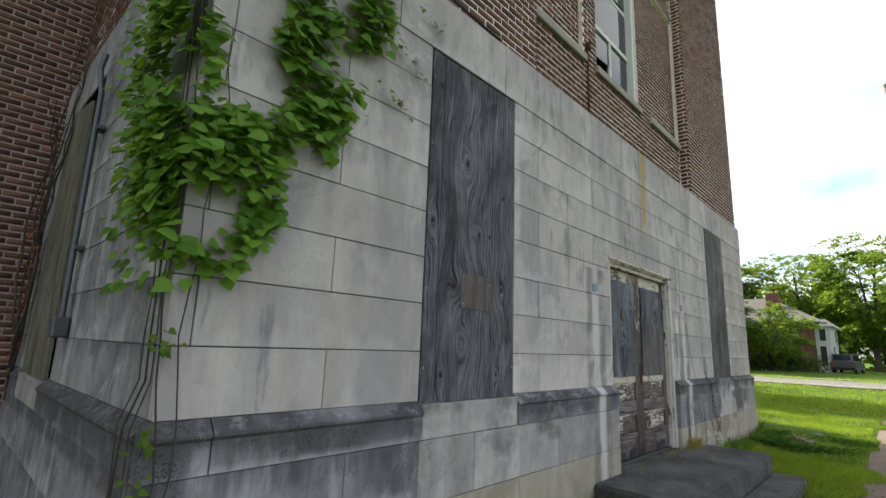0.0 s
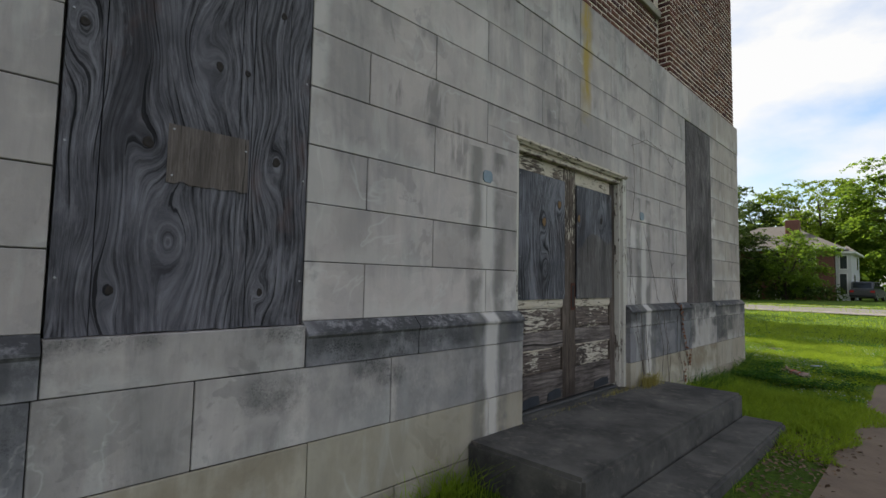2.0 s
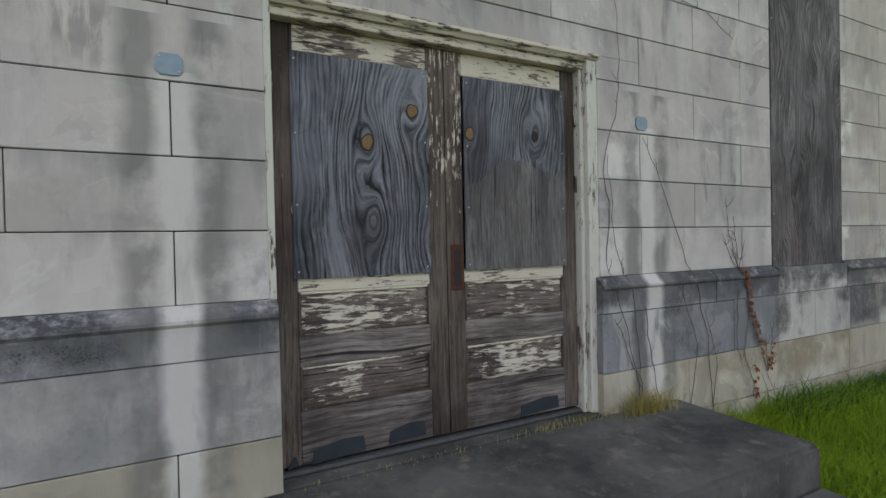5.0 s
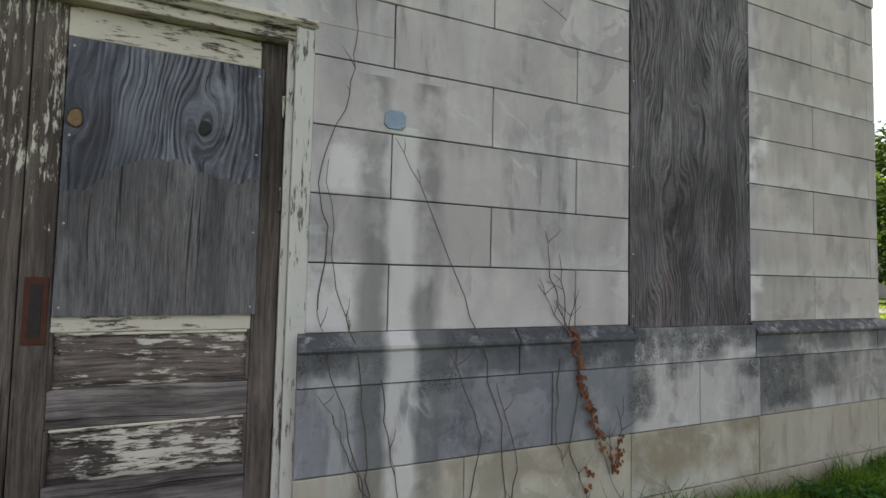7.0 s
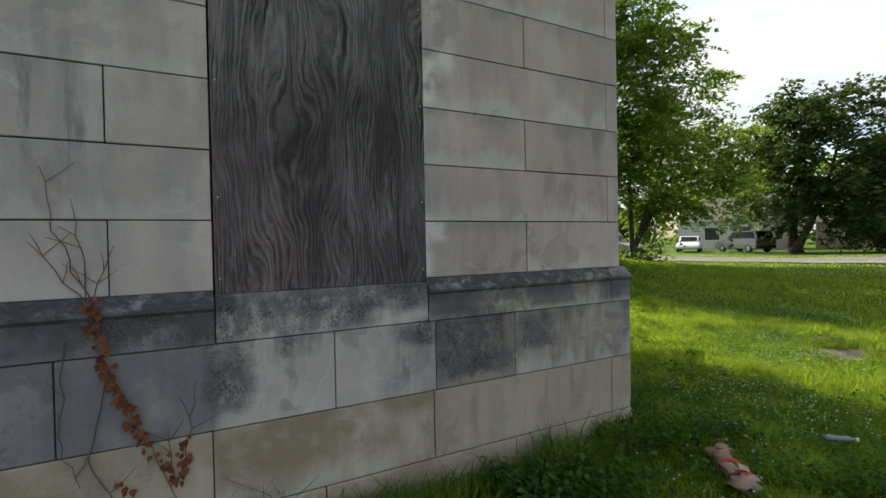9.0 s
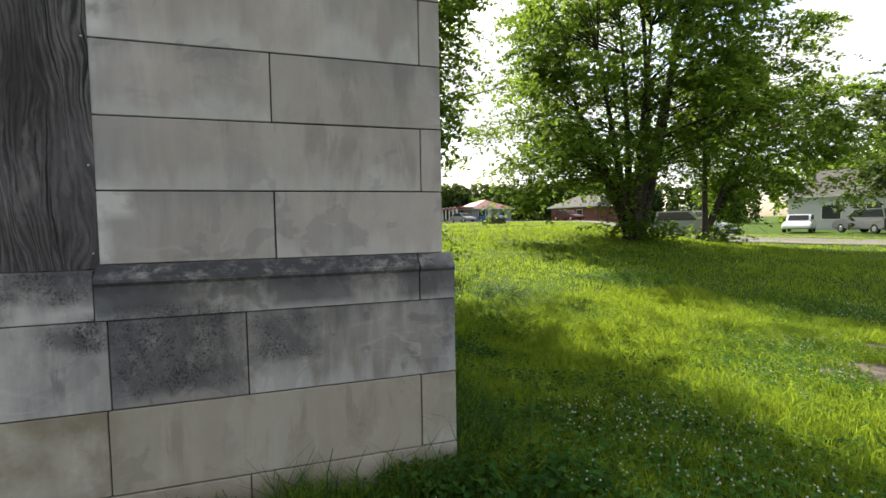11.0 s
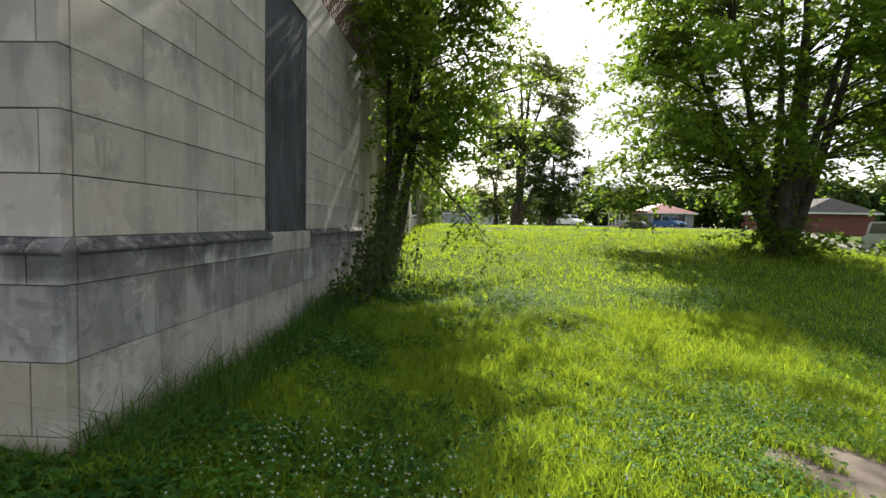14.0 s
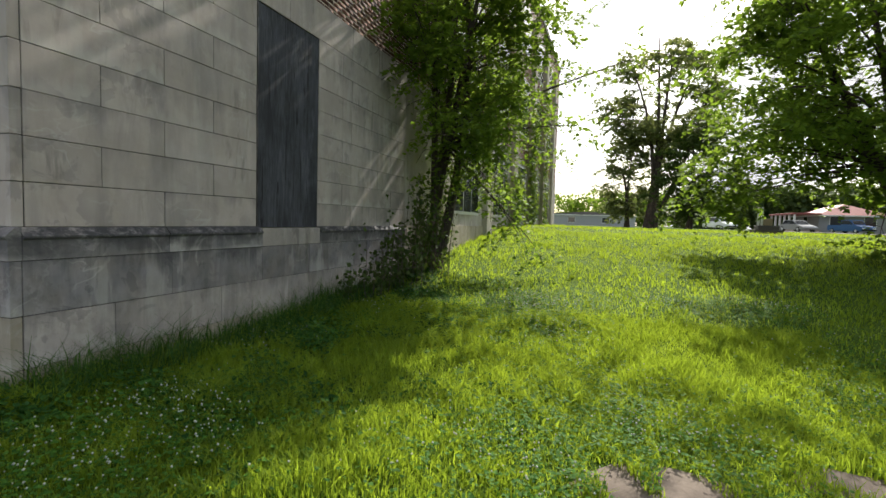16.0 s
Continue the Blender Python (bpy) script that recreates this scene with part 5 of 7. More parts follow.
def tree(name, label, base, stems, crown, radii, clumps, leaves, size, material, seed, low=None, trunk=0.2, spread=0.9, clump_r=0.75, keep=None, hollow=0.5, extra=(), sag=0.12, thin=1.0, leafy=True):
    """Stems from the base into a crown of many clumps of leaves. stems: tops of the stems; crown: its middle."""
    g = np.random.default_rng(seed)
    th = tagged(new(name), label, "tree")
    base = np.array((*base[:2], ground_z(*base[:2]) - 0.15))
    tubes = []
    nodes = []
    for k, top in enumerate(stems):
        top = np.array(top, float)
        p = limb_path(base + np.array((g.normal(0, trunk * 0.8), g.normal(0, trunk * 0.8), 0)) * (len(stems) > 1), top, g, 0.02, 9)
        r = np.linspace(trunk * g.uniform(0.75, 1.0), trunk * 0.18, 9)
        r[0] *= 1.35
        tubes.append(tube(p, r, 9))
        nodes += [(p[i], r[i]) for i in range(3, 9)]
    for v, f in tubes:
        arrays("trunk", v, f, BARK, th, True)
    c, R = np.array(crown, float), np.array(radii, float)
    pos = []
    while len(pos) < clumps:
        d = g.normal(0, 1, 3)
        d /= np.linalg.norm(d)
        q = c + R * d * g.uniform(hollow, 1.0) ** 0.6 * (1 + 0.16 * math.sin(5 * d[0] + 3 * d[1] + seed))
        if q[2] < (low if low is not None else -9) or (keep and not keep(q)):
            continue
        pos.append(q)
    pos += [np.array(e, float) for e in extra]
    node_p = np.array([n[0] for n in nodes])
    limbs, along = [], []
    for i_q, q in enumerate(pos):
        cost = np.linalg.norm((node_p - q) * (1, 1, 1.0), axis=1) + np.maximum(0, node_p[:, 2] - q[2] + 0.4) * 1.2
        i = int(np.argmin(cost))
        path = limb_path(node_p[i], q, g, sag)
        r0 = min(nodes[i][1] * 0.6, 0.009 * np.linalg.norm(q - node_p[i]) + 0.008)
        limbs.append(tube(path, np.linspace(r0, 0.006, len(path)), 5))
        run = np.linalg.norm(q - node_p[i])
        k = int(26 * run * (0.12 / size) ** 2)
        if run > 1.2 and k and (leafy or i_q >= clumps):
            t = g.uniform(0.35, 1.0, k) * (len(path) - 1.001)
            lo = t.astype(int)
            spot = path[lo] + (path[lo + 1] - path[lo]) * (t - lo)[:, None]
            along.append(spot + g.normal(0, 0.16, (k, 3)) * (1, 1, 0.6))
        for _ in range(3):
            s = path[g.integers(2, 5)]
            e = s + g.normal(0, clump_r * 0.6, 3)
            limbs.append(tube(limb_path(s, e, g, 0.1, 4), [0.008, 0.006, 0.005, 0.003], 4))
    v, f = join(limbs)
    tagged(arrays("branchwork", v, f, BARK, th, True), kind="stuff")
    # flat sprays: twigs that reach out and droop, with leaves on both sides
    per = leaves // len(pos)
    P, sprays = [], []
    for i, q in enumerate(pos):
        k = int(per * g.uniform(0.6, 1.4) * (thin if i >= clumps else 1.0))
        m = max(4, k // 22)
        away = q - c
        away /= np.linalg.norm(away) + 1e-6
        d = g.normal(0, 1, (m, 3)) * (1, 1, 0.28) + away * (0.8, 0.8, 0.35)
        d /= np.linalg.norm(d, axis=1, keepdims=True)
        reach = clump_r * g.uniform(0.55, 1.25, m)
        start = q + g.normal(0, 0.28 * clump_r, (m, 3)) * (1, 1, 0.8)
        w = g.integers(0, m, k)
        t = g.random(k) ** 0.8
        side = np.stack([-d[w, 1], d[w, 0], np.zeros(k)], 1)
        drop = -0.32 * reach[w] * t ** 2
        at = start[w] + d[w] * (reach[w] * t)[:, None] + side * (g.normal(0, 1, k) * size * 0.75 * (1.15 - t))[:, None]
        at[:, 2] += drop + g.normal(0, size * 0.16, k)
        P.append(at)
        for j in range(0, m, 3):
            e = start[j] + d[j] * reach[j] * 0.8
            sprays.append(tube([start[j], (start[j] + e) / 2 + (0, 0, 0.01), e - (0, 0, 0.2 * reach[j])], [0.005, 0.004, 0.002], 3))
    v, f = join(sprays)
    tagged(arrays("twigwork", v, f, BARK, th), kind="stuff")
    P = np.concatenate(P + along)
    if keep:
        P = P[np.array([keep(q) for q in P])]
    P = P[P[:, 2] > land(P[:, 0], P[:, 1]) + 0.1]
    v, f = leaf_batch(P, size, g, 0.25, np.tile((0.0, 0.0, 0.42), (len(P), 1)), False, 0.36)
    tagged(arrays("crown", v, f, material, th), kind="stuff")
    return th


def off_wall(q):
    return q[1] > Y1 + 0.14


# distance haze is mixed into this paler, greyer green
LEAF_FAR = foliage("hazy_far_leaf", (0.068, 0.102, 0.043), (0.162, 0.204, 0.085), 0.55)
droop = [(-9.0, 12.9, 1.5), (-8.9, 13.2, 1.1), (-8.9, 13.55, 0.85), (-9.1, 12.6, 2.0), (-9.4, 13.7, 2.6), (-9.2, 14.2, 3.1), (-9.2, 15.0, 4.2), (-9.4, 13.4, 3.4),
         (-8.4, 12.8, 2.4), (-7.6, 11.9, 3.3), (-7.0, 11.8, 4.0), (-6.6, 11.7, 4.6), (-6.9, 12.0, 5.4), (-7.4, 12.3, 4.6), (-8.0, 12.9, 3.6), (-8.8, 13.2, 4.7), (-8.5, 13.6, 5.3), (-9.0, 13.2, 6.0), (-8.4, 13.0, 5.5), (-8.9, 13.7, 4.3), (-8.2, 13.3, 4.1)]
tree("side_tree", "small dark multi-stemmed tree growing against the side wall", (-8.9, 11.42), [(-8.9, 11.7, 8.0), (-8.5, 12.0, 6.5), (-9.3, 12.4, 6.8), (-8.7, 11.5, 7.4)],
     (-8.8, 12.1, 5.2), (2.1, 1.6, 3.6), 112, 42000, 0.088, LEAF_TREE, 21, 1.4, 0.11, keep=off_wall, clump_r=0.66, hollow=0.25, thin=0.45, extra=droop, leafy=False)
low_ring = [(-12.9 + 3.6 * math.cos(k * 0.52) * (0.8 + 0.2 * math.sin(k * 2.7)), 21.2 + 4.1 * math.sin(k * 0.52) * (0.85 + 0.15 * math.cos(k * 3.1)), 3.2 + 0.4 * math.sin(k * 1.9)) for k in range(12)]
skirt = [(-12.6, 17.5, 2.3), (-13.2, 17.2, 2.0), (-13.8, 17.4, 2.6), (-12.9, 17.1, 3.0), (-13.4, 17.9, 2.2), (-12.4, 20.5, 1.2), (-13.4, 20.4, 1.1), (-12.4, 21.5, 1.0), (-13.3, 21.5, 1.2), (-12.0, 21.0, 1.1), (-12.9, 21.9, 1.2)]
tree("lawn_tree", "broad multi-stemmed shade tree on the lawn", (-12.8, 20.95), [(-12.7, 19.6, 6.5), (-13.0, 21.2, 9.6), (-14.2, 21.6, 8.0), (-12.4, 22.4, 7.4), (-13.4, 19.0, 5.6), (-13.2, 23.2, 7.6), (-11.8, 20.8, 7.0)],
     (-12.9, 21.1, 6.1), (4.1, 4.6, 4.9), 255, 96000, 0.13, LEAF_TREE, 33, 2.6, 0.2, clump_r=0.95, hollow=0.35, extra=low_ring + skirt, leafy=False)
tree("leaning_tree", "slender leaning tree beside the shade tree", (-13.2, 24.2), [(-12.9, 26.2, 5.6), (-13.6, 28.0, 5.8), (-14.2, 25.4, 6.6)],
     (-13.6, 27.4, 4.2), (2.8, 3.9, 2.8), 95, 34000, 0.14, LEAF_TREE, 35, 1.3, 0.13, clump_r=0.95, hollow=0.3, extra=[(-12.8, 24.5, 0.8), (-12.5, 24.9, 0.7), (-13.3, 24.6, 0.9), (-13.0, 25.5, 1.5)], leafy=False)
tree("street_tree", "round dark street tree beyond the road", (-19.0, 49.5), [(-18.6, 49.3, 9), (-20.6, 50.2, 8.5), (-16.4, 49.8, 8.5)],
     (-17.8, 49.5, 6.6), (5.8, 5.5, 5.6), 170, 42000, 0.30, LEAF_DARK, 36, 1.2, 0.35, clump_r=1.4, hollow=0.3, leafy=False,
     extra=[(-18.2 + 5.2 * math.cos(k * 0.7), 49.5 + 4.6 * math.sin(k * 0.7), 2.9 + 0.7 * math.sin(k * 2.1)) for k in range(9)])
tree("house_tree", "tall leafy tree behind the brick house", (-1.4, 78), [(-1.2, 78, 14), (-3.0, 79, 12), (0.5, 78, 12)],
     (-1.4, 78, 10), (6.0, 6.0, 7.0), 140, 26000, 0.34, LEAF_TREE, 37, 2.5, 0.4, clump_r=1.6)
tree("house_tree", "tall leafy tree behind the brick house", (-10, 82), [(-10, 82, 13), (-12, 82, 12), (-8, 83, 12)],
     (-10, 82, 10), (6.5, 6.0, 6.5), 140, 26000, 0.34, LEAF_BRIGHT, 38, 2.5, 0.4, clump_r=1.6)
tree("house_tree", "dark tree beside the brick house", (-19, 76), [(-19, 76, 11), (-21, 77, 10)],
     (-19, 76, 8), (5.0, 5.0, 6.0), 100, 18000, 0.34, LEAF_DARK, 39, 1.0, 0.3, clump_r=1.6)
tree("front_shrub_tree", "olive green ornamental tree before the brick house", (-9.2, 55.5), [(-9.8, 55.4, 4.5), (-8.2, 55.6, 4.5), (-9.0, 55.0, 4.8)],
     (-9.0, 55.5, 3.7), (3.2, 2.6, 2.4), 90, 20000, 0.17, LEAF_TREE, 40, 1.0, 0.15, clump_r=0.9)
tree("house_tree", "dark leafy tree before the brick house", (-14.5, 55.0), [(-14.5, 55, 6), (-15.8, 55.4, 5.5), (-13.2, 55.2, 5.5)],
     (-14.5, 55.0, 4.2), (4.4, 2.8, 3.7), 95, 26000, 0.2, LEAF_DARK, 44, 0.9, 0.18, clump_r=1.0)
tree("tall_field_tree", "tall open-crowned tree across the field", (-60, 19.2), [(-60, 19.0, 22.5), (-60.5, 22.5, 18.0), (-59.5, 16.6, 18.5), (-60, 24.0, 14.5), (-60, 20.6, 20.5)],
     (-60, 20.0, 15.8), (4.0, 5.8, 6.4), 90, 24000, 0.36, LEAF_FAR, 41, 8.0, 0.42, clump_r=1.7, hollow=0.55, leafy=False)
tree("dark_magnolia", "dense dark evergreen tree across the field", (-54, 22.2), [(-54, 22.2, 10)],
     (-54, 22.3, 6.4), (3.0, 3.3, 4.9), 90, 18000, 0.28, LEAF_DARK, 42, 1.4, 0.3, clump_r=1.0, leafy=False)
tree("field_tree", "leafy tree across the field", (-62, 16.6), [(-62, 16.8, 9), (-61, 15.8, 8)],
     (-62, 16.6, 6.8), (3.2, 3.0, 5.2), 80, 14000, 0.30, LEAF_FAR, 43, 1.8, 0.3, clump_r=1.2, leafy=False)


def woods(name, label, a, b, n, height, seed, material, depth=8.0, size=0.7):
    """A far belt of trees as one mass of leaves with an uneven top."""
    g = np.random.default_rng(seed)
    a, b = np.array(a, float), np.array(b, float)
    k = 60
    t = g.random(k)
    mid = a + (b - a) * t[:, None] + g.normal(0, depth * 0.3, (k, 2))
    top = height * (0.7 + 0.4 * g.random(k))
    P = []
    for (x, y), h in zip(mid, top):
        m = n // k
        z = h * g.random(m) ** 0.75
        r = h * 0.42 * np.sqrt(np.clip(1 - ((z - 0.45 * h) / (0.58 * h)) ** 2, 0.02, 1)) * g.uniform(0.5, 1, m) ** 0.5
        an = g.uniform(0, 2 * np.pi, m)
        P.append(np.stack([x + r * np.cos(an), y + r * np.sin(an), z + land(x, y)], 1))
    v, f = leaf_batch(np.concatenate(P), size, g, 0.2, None, False)
    return tagged(arrays(name, v, f, material), label, "woods", kind="stuff")


woods("far_woods", "belt of trees beyond the houses to the north", (-60, 95), (60, 98), 40000, 12, 51, LEAF_TREE, 8.0, 0.9)
woods("far_woods", "belt of trees behind the houses to the west", (-110, 30), (-70, 92), 40000, 8, 52, LEAF_DARK, 8.0, 0.8)
woods("far_woods", "low trees on the western horizon", (-125, -10), (-120, 40), 16000, 8, 53, LEAF_TREE)
woods("hedge_bushes", "low green hedge bushes along the far street", (-16, 52), (-6, 58), 5000, 1.5, 54, LEAF_DARK, 3.0, 0.2)


# ---- grass ----
def blades(pts, height, width, g, lean=0.35):
    n = len(pts)
    a = g.uniform(0, 2 * np.pi, n)
    s = np.stack([np.cos(a), np.sin(a), np.zeros(n)], 1)
    b = g.uniform(0, 2 * np.pi, n)
    k = np.stack([np.cos(b), np.sin(b), np.zeros(n)], 1) * (g.uniform(0.2, 1.0, n) * lean)[:, None]
    h = (height * g.uniform(0.5, 1.3, n))[:, None]
    w = (width * g.uniform(0.7, 1.2, n))[:, None]
    up = np.array((0, 0, 1.0))
    p0 = pts
    p1 = pts + (up + k * 0.5) * h * 0.55
    p2 = pts + (up * 0.92 + k * 1.6) * h
    v = np.stack([p0 - s * w, p0 + s * w, p1 + s * w * 0.7, p1 - s * w * 0.7, p2 + s * w * 0.1, p2 - s * w * 0.1], 1).reshape(-1, 3)
    q = np.array([(0, 1, 2, 3), (3, 2, 4, 5)])
    return v, (q[None] + (np.arange(n) * 6)[:, None, None]).reshape(-1, 4)


def free(x, y):
    """Where grass can grow: off the house, the steps and the walk."""
    house = (x < PX) & (y < Y1 + 0.05)
    stepped = (x < -0.92) & (y > 4.38) & (y < 7.52)
    path = (np.abs(x - 0.45 - 0.15 * np.sin(y * 0.35)) < 0.92 + 0.14 * np.sin(y * 1.9) + 0.1 * np.sin(y * 4.7)) & (y < 30)
    return ~(house | stepped | path)


def bare(x, y):
    """Worn patches of old paving in the lawn."""
    w = 0.12 * np.sin(x * 7 + y * 3) + 0.08 * np.sin(y * 13 - x * 5)
    p1 = ((x + 2.62) / 0.34) ** 2 + ((y - 15.15) / 0.50) ** 2
    p2 = ((x + 3.12) / 0.18) ** 2 + ((y - 16.1) / 0.36) ** 2
    return np.minimum(p1, p2) + w * 3.2 < 0.66


def lawn(name, n, x0, x1, y0, y1, height, width, seed, cond=None, material=GRASS, lean=0.5):
    g = np.random.default_rng(seed)
    x, y = g.uniform(x0, x1, n), g.uniform(y0, y1, n)
    ok = free(x, y) & ~bare(x, y)
    if cond is not None:
        ok &= cond(x, y, g)
    x, y = x[ok], y[ok]
    tuft = 0.62 + 0.26 * np.sin(x * 2.3 + 1.7 * np.sin(y * 1.9)) * np.sin(y * 2.9 + 0.8)
    tuft = tuft + 0.62 * np.clip(np.sin(x * 5.7 + 2.1 * np.sin(y * 3.3)) * np.sin(y * 6.1 + 1.4 * np.sin(x * 2.7)) - 0.25, 0, 1) + 0.25 * np.clip(g.normal(0, 0.6, len(x)), -0.4, 1.6)
    by_wall = smooth01(1 - (y - Y1) / 0.9) * (x < -1.9) + smooth01(1 - (x - PX) / 0.5) * (y < 11.4)
    pts = np.stack([x, y, land(x, y) - 0.01], 1)
    v, f = blades(pts, height * (tuft + 0.55 * np.clip(by_wall, 0, 1)), width, g, lean)
    return tagged(arrays(name, v, f, material), "blades of unmown lawn grass with a few clovers", "grass", kind="stuff")


# rank grass at the walls, its green darkened for the shade there
GRASS_DARK = foliage("shaded_rank_grass", (0.015, 0.051, 0.009), (0.072, 0.162, 0.030), 0.4)
lawn("grass", 170000, -6.5, -0.2, 11.0, 17.0, 0.125, 0.0036, 61)
lawn("grass", 44000, -2.2, -0.1, 6.8, 11.2, 0.13, 0.0048, 62)
lawn("grass", 80000, -17, 0.0, 11.1, 25, 0.11, 0.0075, 63)
lawn("grass", 52000, -34, 6.0, 11.1, 44, 0.10, 0.018, 64)
lawn("grass", 5000, -2.2, -0.9, 2.0, 7.2, 0.11, 0.004, 65)
lawn("grass", 2600, -6.4, -2.1, 11.12, 11.6, 0.26, 0.0040, 66, lean=0.6, material=GRASS_DARK)
lawn("grass", 1300, -2.13, -1.85, 8.4, 11.2, 0.20, 0.0036, 67, lean=0.6, material=GRASS_DARK)

CLOVER = foliage("clover_leaf", (0.024, 0.088, 0.012), (0.104, 0.232, 0.032), 0.4, 0.1)
FLOWER = plain("clover_flower", (0.40, 0.42, 0.32), 0.8, vary=0.15, scale=60)


def clover():
    g = np.random.default_rng(71)
    n = 90000
    x, y = g.uniform(-8.0, -0.2, n), g.uniform(9.5, 18, n)
    patch = np.sin(x * 1.7 + 0.9 * y) + np.sin(y * 2.1 - x * 0.6) + g.normal(0, 1.0, n)
    ok = free(x, y) & ~bare(x, y) & (patch > 0.9)
    x, y = x[ok], y[ok]
    c = np.stack([x, y, land(x, y) + g.uniform(0.03, 0.10, len(x))], 1)
    P = np.concatenate([c + np.array((0.008 * math.cos(a), 0.008 * math.sin(a), 0)) for a in (0, 2.1, 4.2)])
    v, f = leaf_batch(P, 0.021, g, 0.0, np.tile((0, 0, 1.3), (len(P), 1)), False, 0.5)
    tagged(arrays("clover", v, f, CLOVER), "low patches of clover leaves in the lawn", "clover", kind="stuff")
    bloom = np.sin(x * 2.9 + 1.1 * y) + np.sin(y * 3.4 - x * 1.7) + np.sin(x * 6.1 - y * 2.3) * 0.6 + g.normal(0, 0.5, len(x))
    sel = np.argsort(-bloom)[:9000:5]
    F = c[sel] + (0, 0, 0.045)
    base = np.array([(1, 0, 0), (-1, 0, 0), (0, 1, 0), (0, -1, 0), (0, 0, 1), (0, 0, -1)], float)
    r = g.uniform(0.004, 0.009, len(F))
    v = (F[:, None] + base[None] * r[:, None, None]).reshape(-1, 3)
    t = np.array([(0, 2, 4), (2, 1, 4), (1, 3, 4), (3, 0, 4), (2, 0, 5), (1, 2, 5), (3, 1, 5), (0, 3, 5)])
    f = (t[None] + (np.arange(len(F)) * 6)[:, None, None]).reshape(-1, 3)
    tagged(arrays("clover_flowers", v, f, FLOWER), "small white clover flower heads in the lawn", "clover", kind="stuff")



def broadleaf():
    """Low dark weeds between the blades, thickest beside the house; their dark green also deepens its shade."""
    g = np.random.default_rng(73)
    n = 84000
    x, y = g.uniform(-8.5, -0.3, n), Y1 - 1.2 + np.abs(g.normal(0, 1.5, n))
    lump = np.sin(x * 3.1 + 1.3 * y) + np.sin(y * 3.7 - x * 1.9) + np.sin(x * 7.3 - y * 4.1) * 0.7
    ok = free(x, y) & ~bare(x, y) & (lump > g.normal(0.35, 0.5, n)) & ((x > PX + 0.03) | (y > Y1 + 0.08))
    x, y = x[ok], y[ok]
    top = 0.05 + 0.10 * smooth01(1 - (y - Y1) / 1.2)
    P = np.stack([x, y, land(x, y) + 0.02 + top * g.random(len(x))], 1)
    v, f = leaf_batch(P, 0.042, g, 0.1, np.tile((0, 0.2, 0.7), (len(P), 1)), True, 0.34)
    tagged(arrays("low_weeds", v, f, WEED), "low dark broad-leaved weeds among the grass", "weeds", kind="stuff")


WEED = foliage("weed_leaf", (0.012, 0.047, 0.009), (0.060, 0.153, 0.025), 0.35, 0.08)
clover()
broadleaf()


# ---- walk, road, paving ----
PAVE_DARK = plain("dirty_paving", (0.15, 0.12, 0.096), 0.95, vary=0.45, scale=3, bump=0.5)
PAVE = plain("old_paving", (0.30, 0.25, 0.21), 0.95, vary=0.35, scale=6, bump=0.5)
ROADM = plain("road_asphalt", (0.155, 0.14, 0.13), 0.95, vary=0.12, scale=2, bump=0.2)
EARTH = plain("walk_earth", (0.16, 0.12, 0.09), 1.0, vary=0.4, scale=4, bump=0.6)


def slab_strip(name, label, outline, material, lift, thick=0.05):
    """A flat irregular slab laid on the ground."""
    bm = bmesh.new()
    top = [bm.verts.new((x, y, ground_z(x, y) + lift)) for x, y in outline]
    low = [bm.verts.new((x, y, ground_z(x, y) + lift - thick)) for x, y in outline]
    bm.faces.new(top)
    n = len(outline)
    for i in range(n):
        bm.faces.new((low[i], low[(i + 1) % n], top[(i + 1) % n], top[i]))
    bmesh.ops.recalc_face_normals(bm, faces=bm.faces[:])
    return link_mesh(name, bm, material)


road_x = np.concatenate([np.linspace(-140, -44, 30), np.linspace(-42, 20, 64), np.linspace(22, 140, 12)])
road = sheet("road", road_x, np.linspace(33.5, 39.5, 8), 0.03, ROADM)
tagged(road, "pale worn street crossing behind the lawn", "road", kind="structure")
for y0, y1 in ((33.2, 33.48), (39.52, 39.8)):
    kerb = sheet("kerb", road_x, np.linspace(y0, y1, 3), 0.11, PAVE)
    tagged(kerb, "low concrete kerb along the street", "kerb", kind="structure")
earth_walk = sheet("pavement", np.linspace(-0.55, 1.3, 12), np.linspace(-4, 33.1, 90), 0.012, EARTH)
tagged(earth_walk, "worn earthy sidewalk beside the building", "pavement", kind="structure")
g5 = random.Random(8)
walk_slabs = tagged(new("walk_slab"), "cracked old concrete slab in the worn sidewalk", "paving slab")
for k in range(9):
    y = 8.2 + 2.6 * k
    w = 0.62
    o = [(0.45 - w + g5.uniform(-0.1, 0.1), y), (0.45 + w, y + g5.uniform(-0.1, 0.1)), (0.45 + w + g5.uniform(-0.1, 0.1), y + 2.2), (0.45, y + 2.3 + g5.uniform(-0.1, 0.2)), (0.45 - w, y + 2.1)]
    sl = slab_strip("slab", "", o, PAVE_DARK, 0.022)
    sl.parent = walk_slabs


def blob(cx, cy, rx, ry, seed):
    r = random.Random(seed)
    out = []
    for i in range(18):
        a = i * 2 * math.pi / 18
        k = 1 + r.uniform(-0.16, 0.12)
        out.append((cx + rx * k * math.cos(a), cy + ry * k * math.sin(a)))
    return out


for k, (cx, cy, rx, ry) in enumerate(((-2.62, 15.15, 0.36, 0.52), (-3.12, 16.1, 0.20, 0.38))):
    tagged(slab_strip("paving_patch", "", blob(cx, cy, rx, ry, k), PAVE_DARK, 0.005), "worn pinkish concrete patch showing through the lawn", "paving", "paving patches")

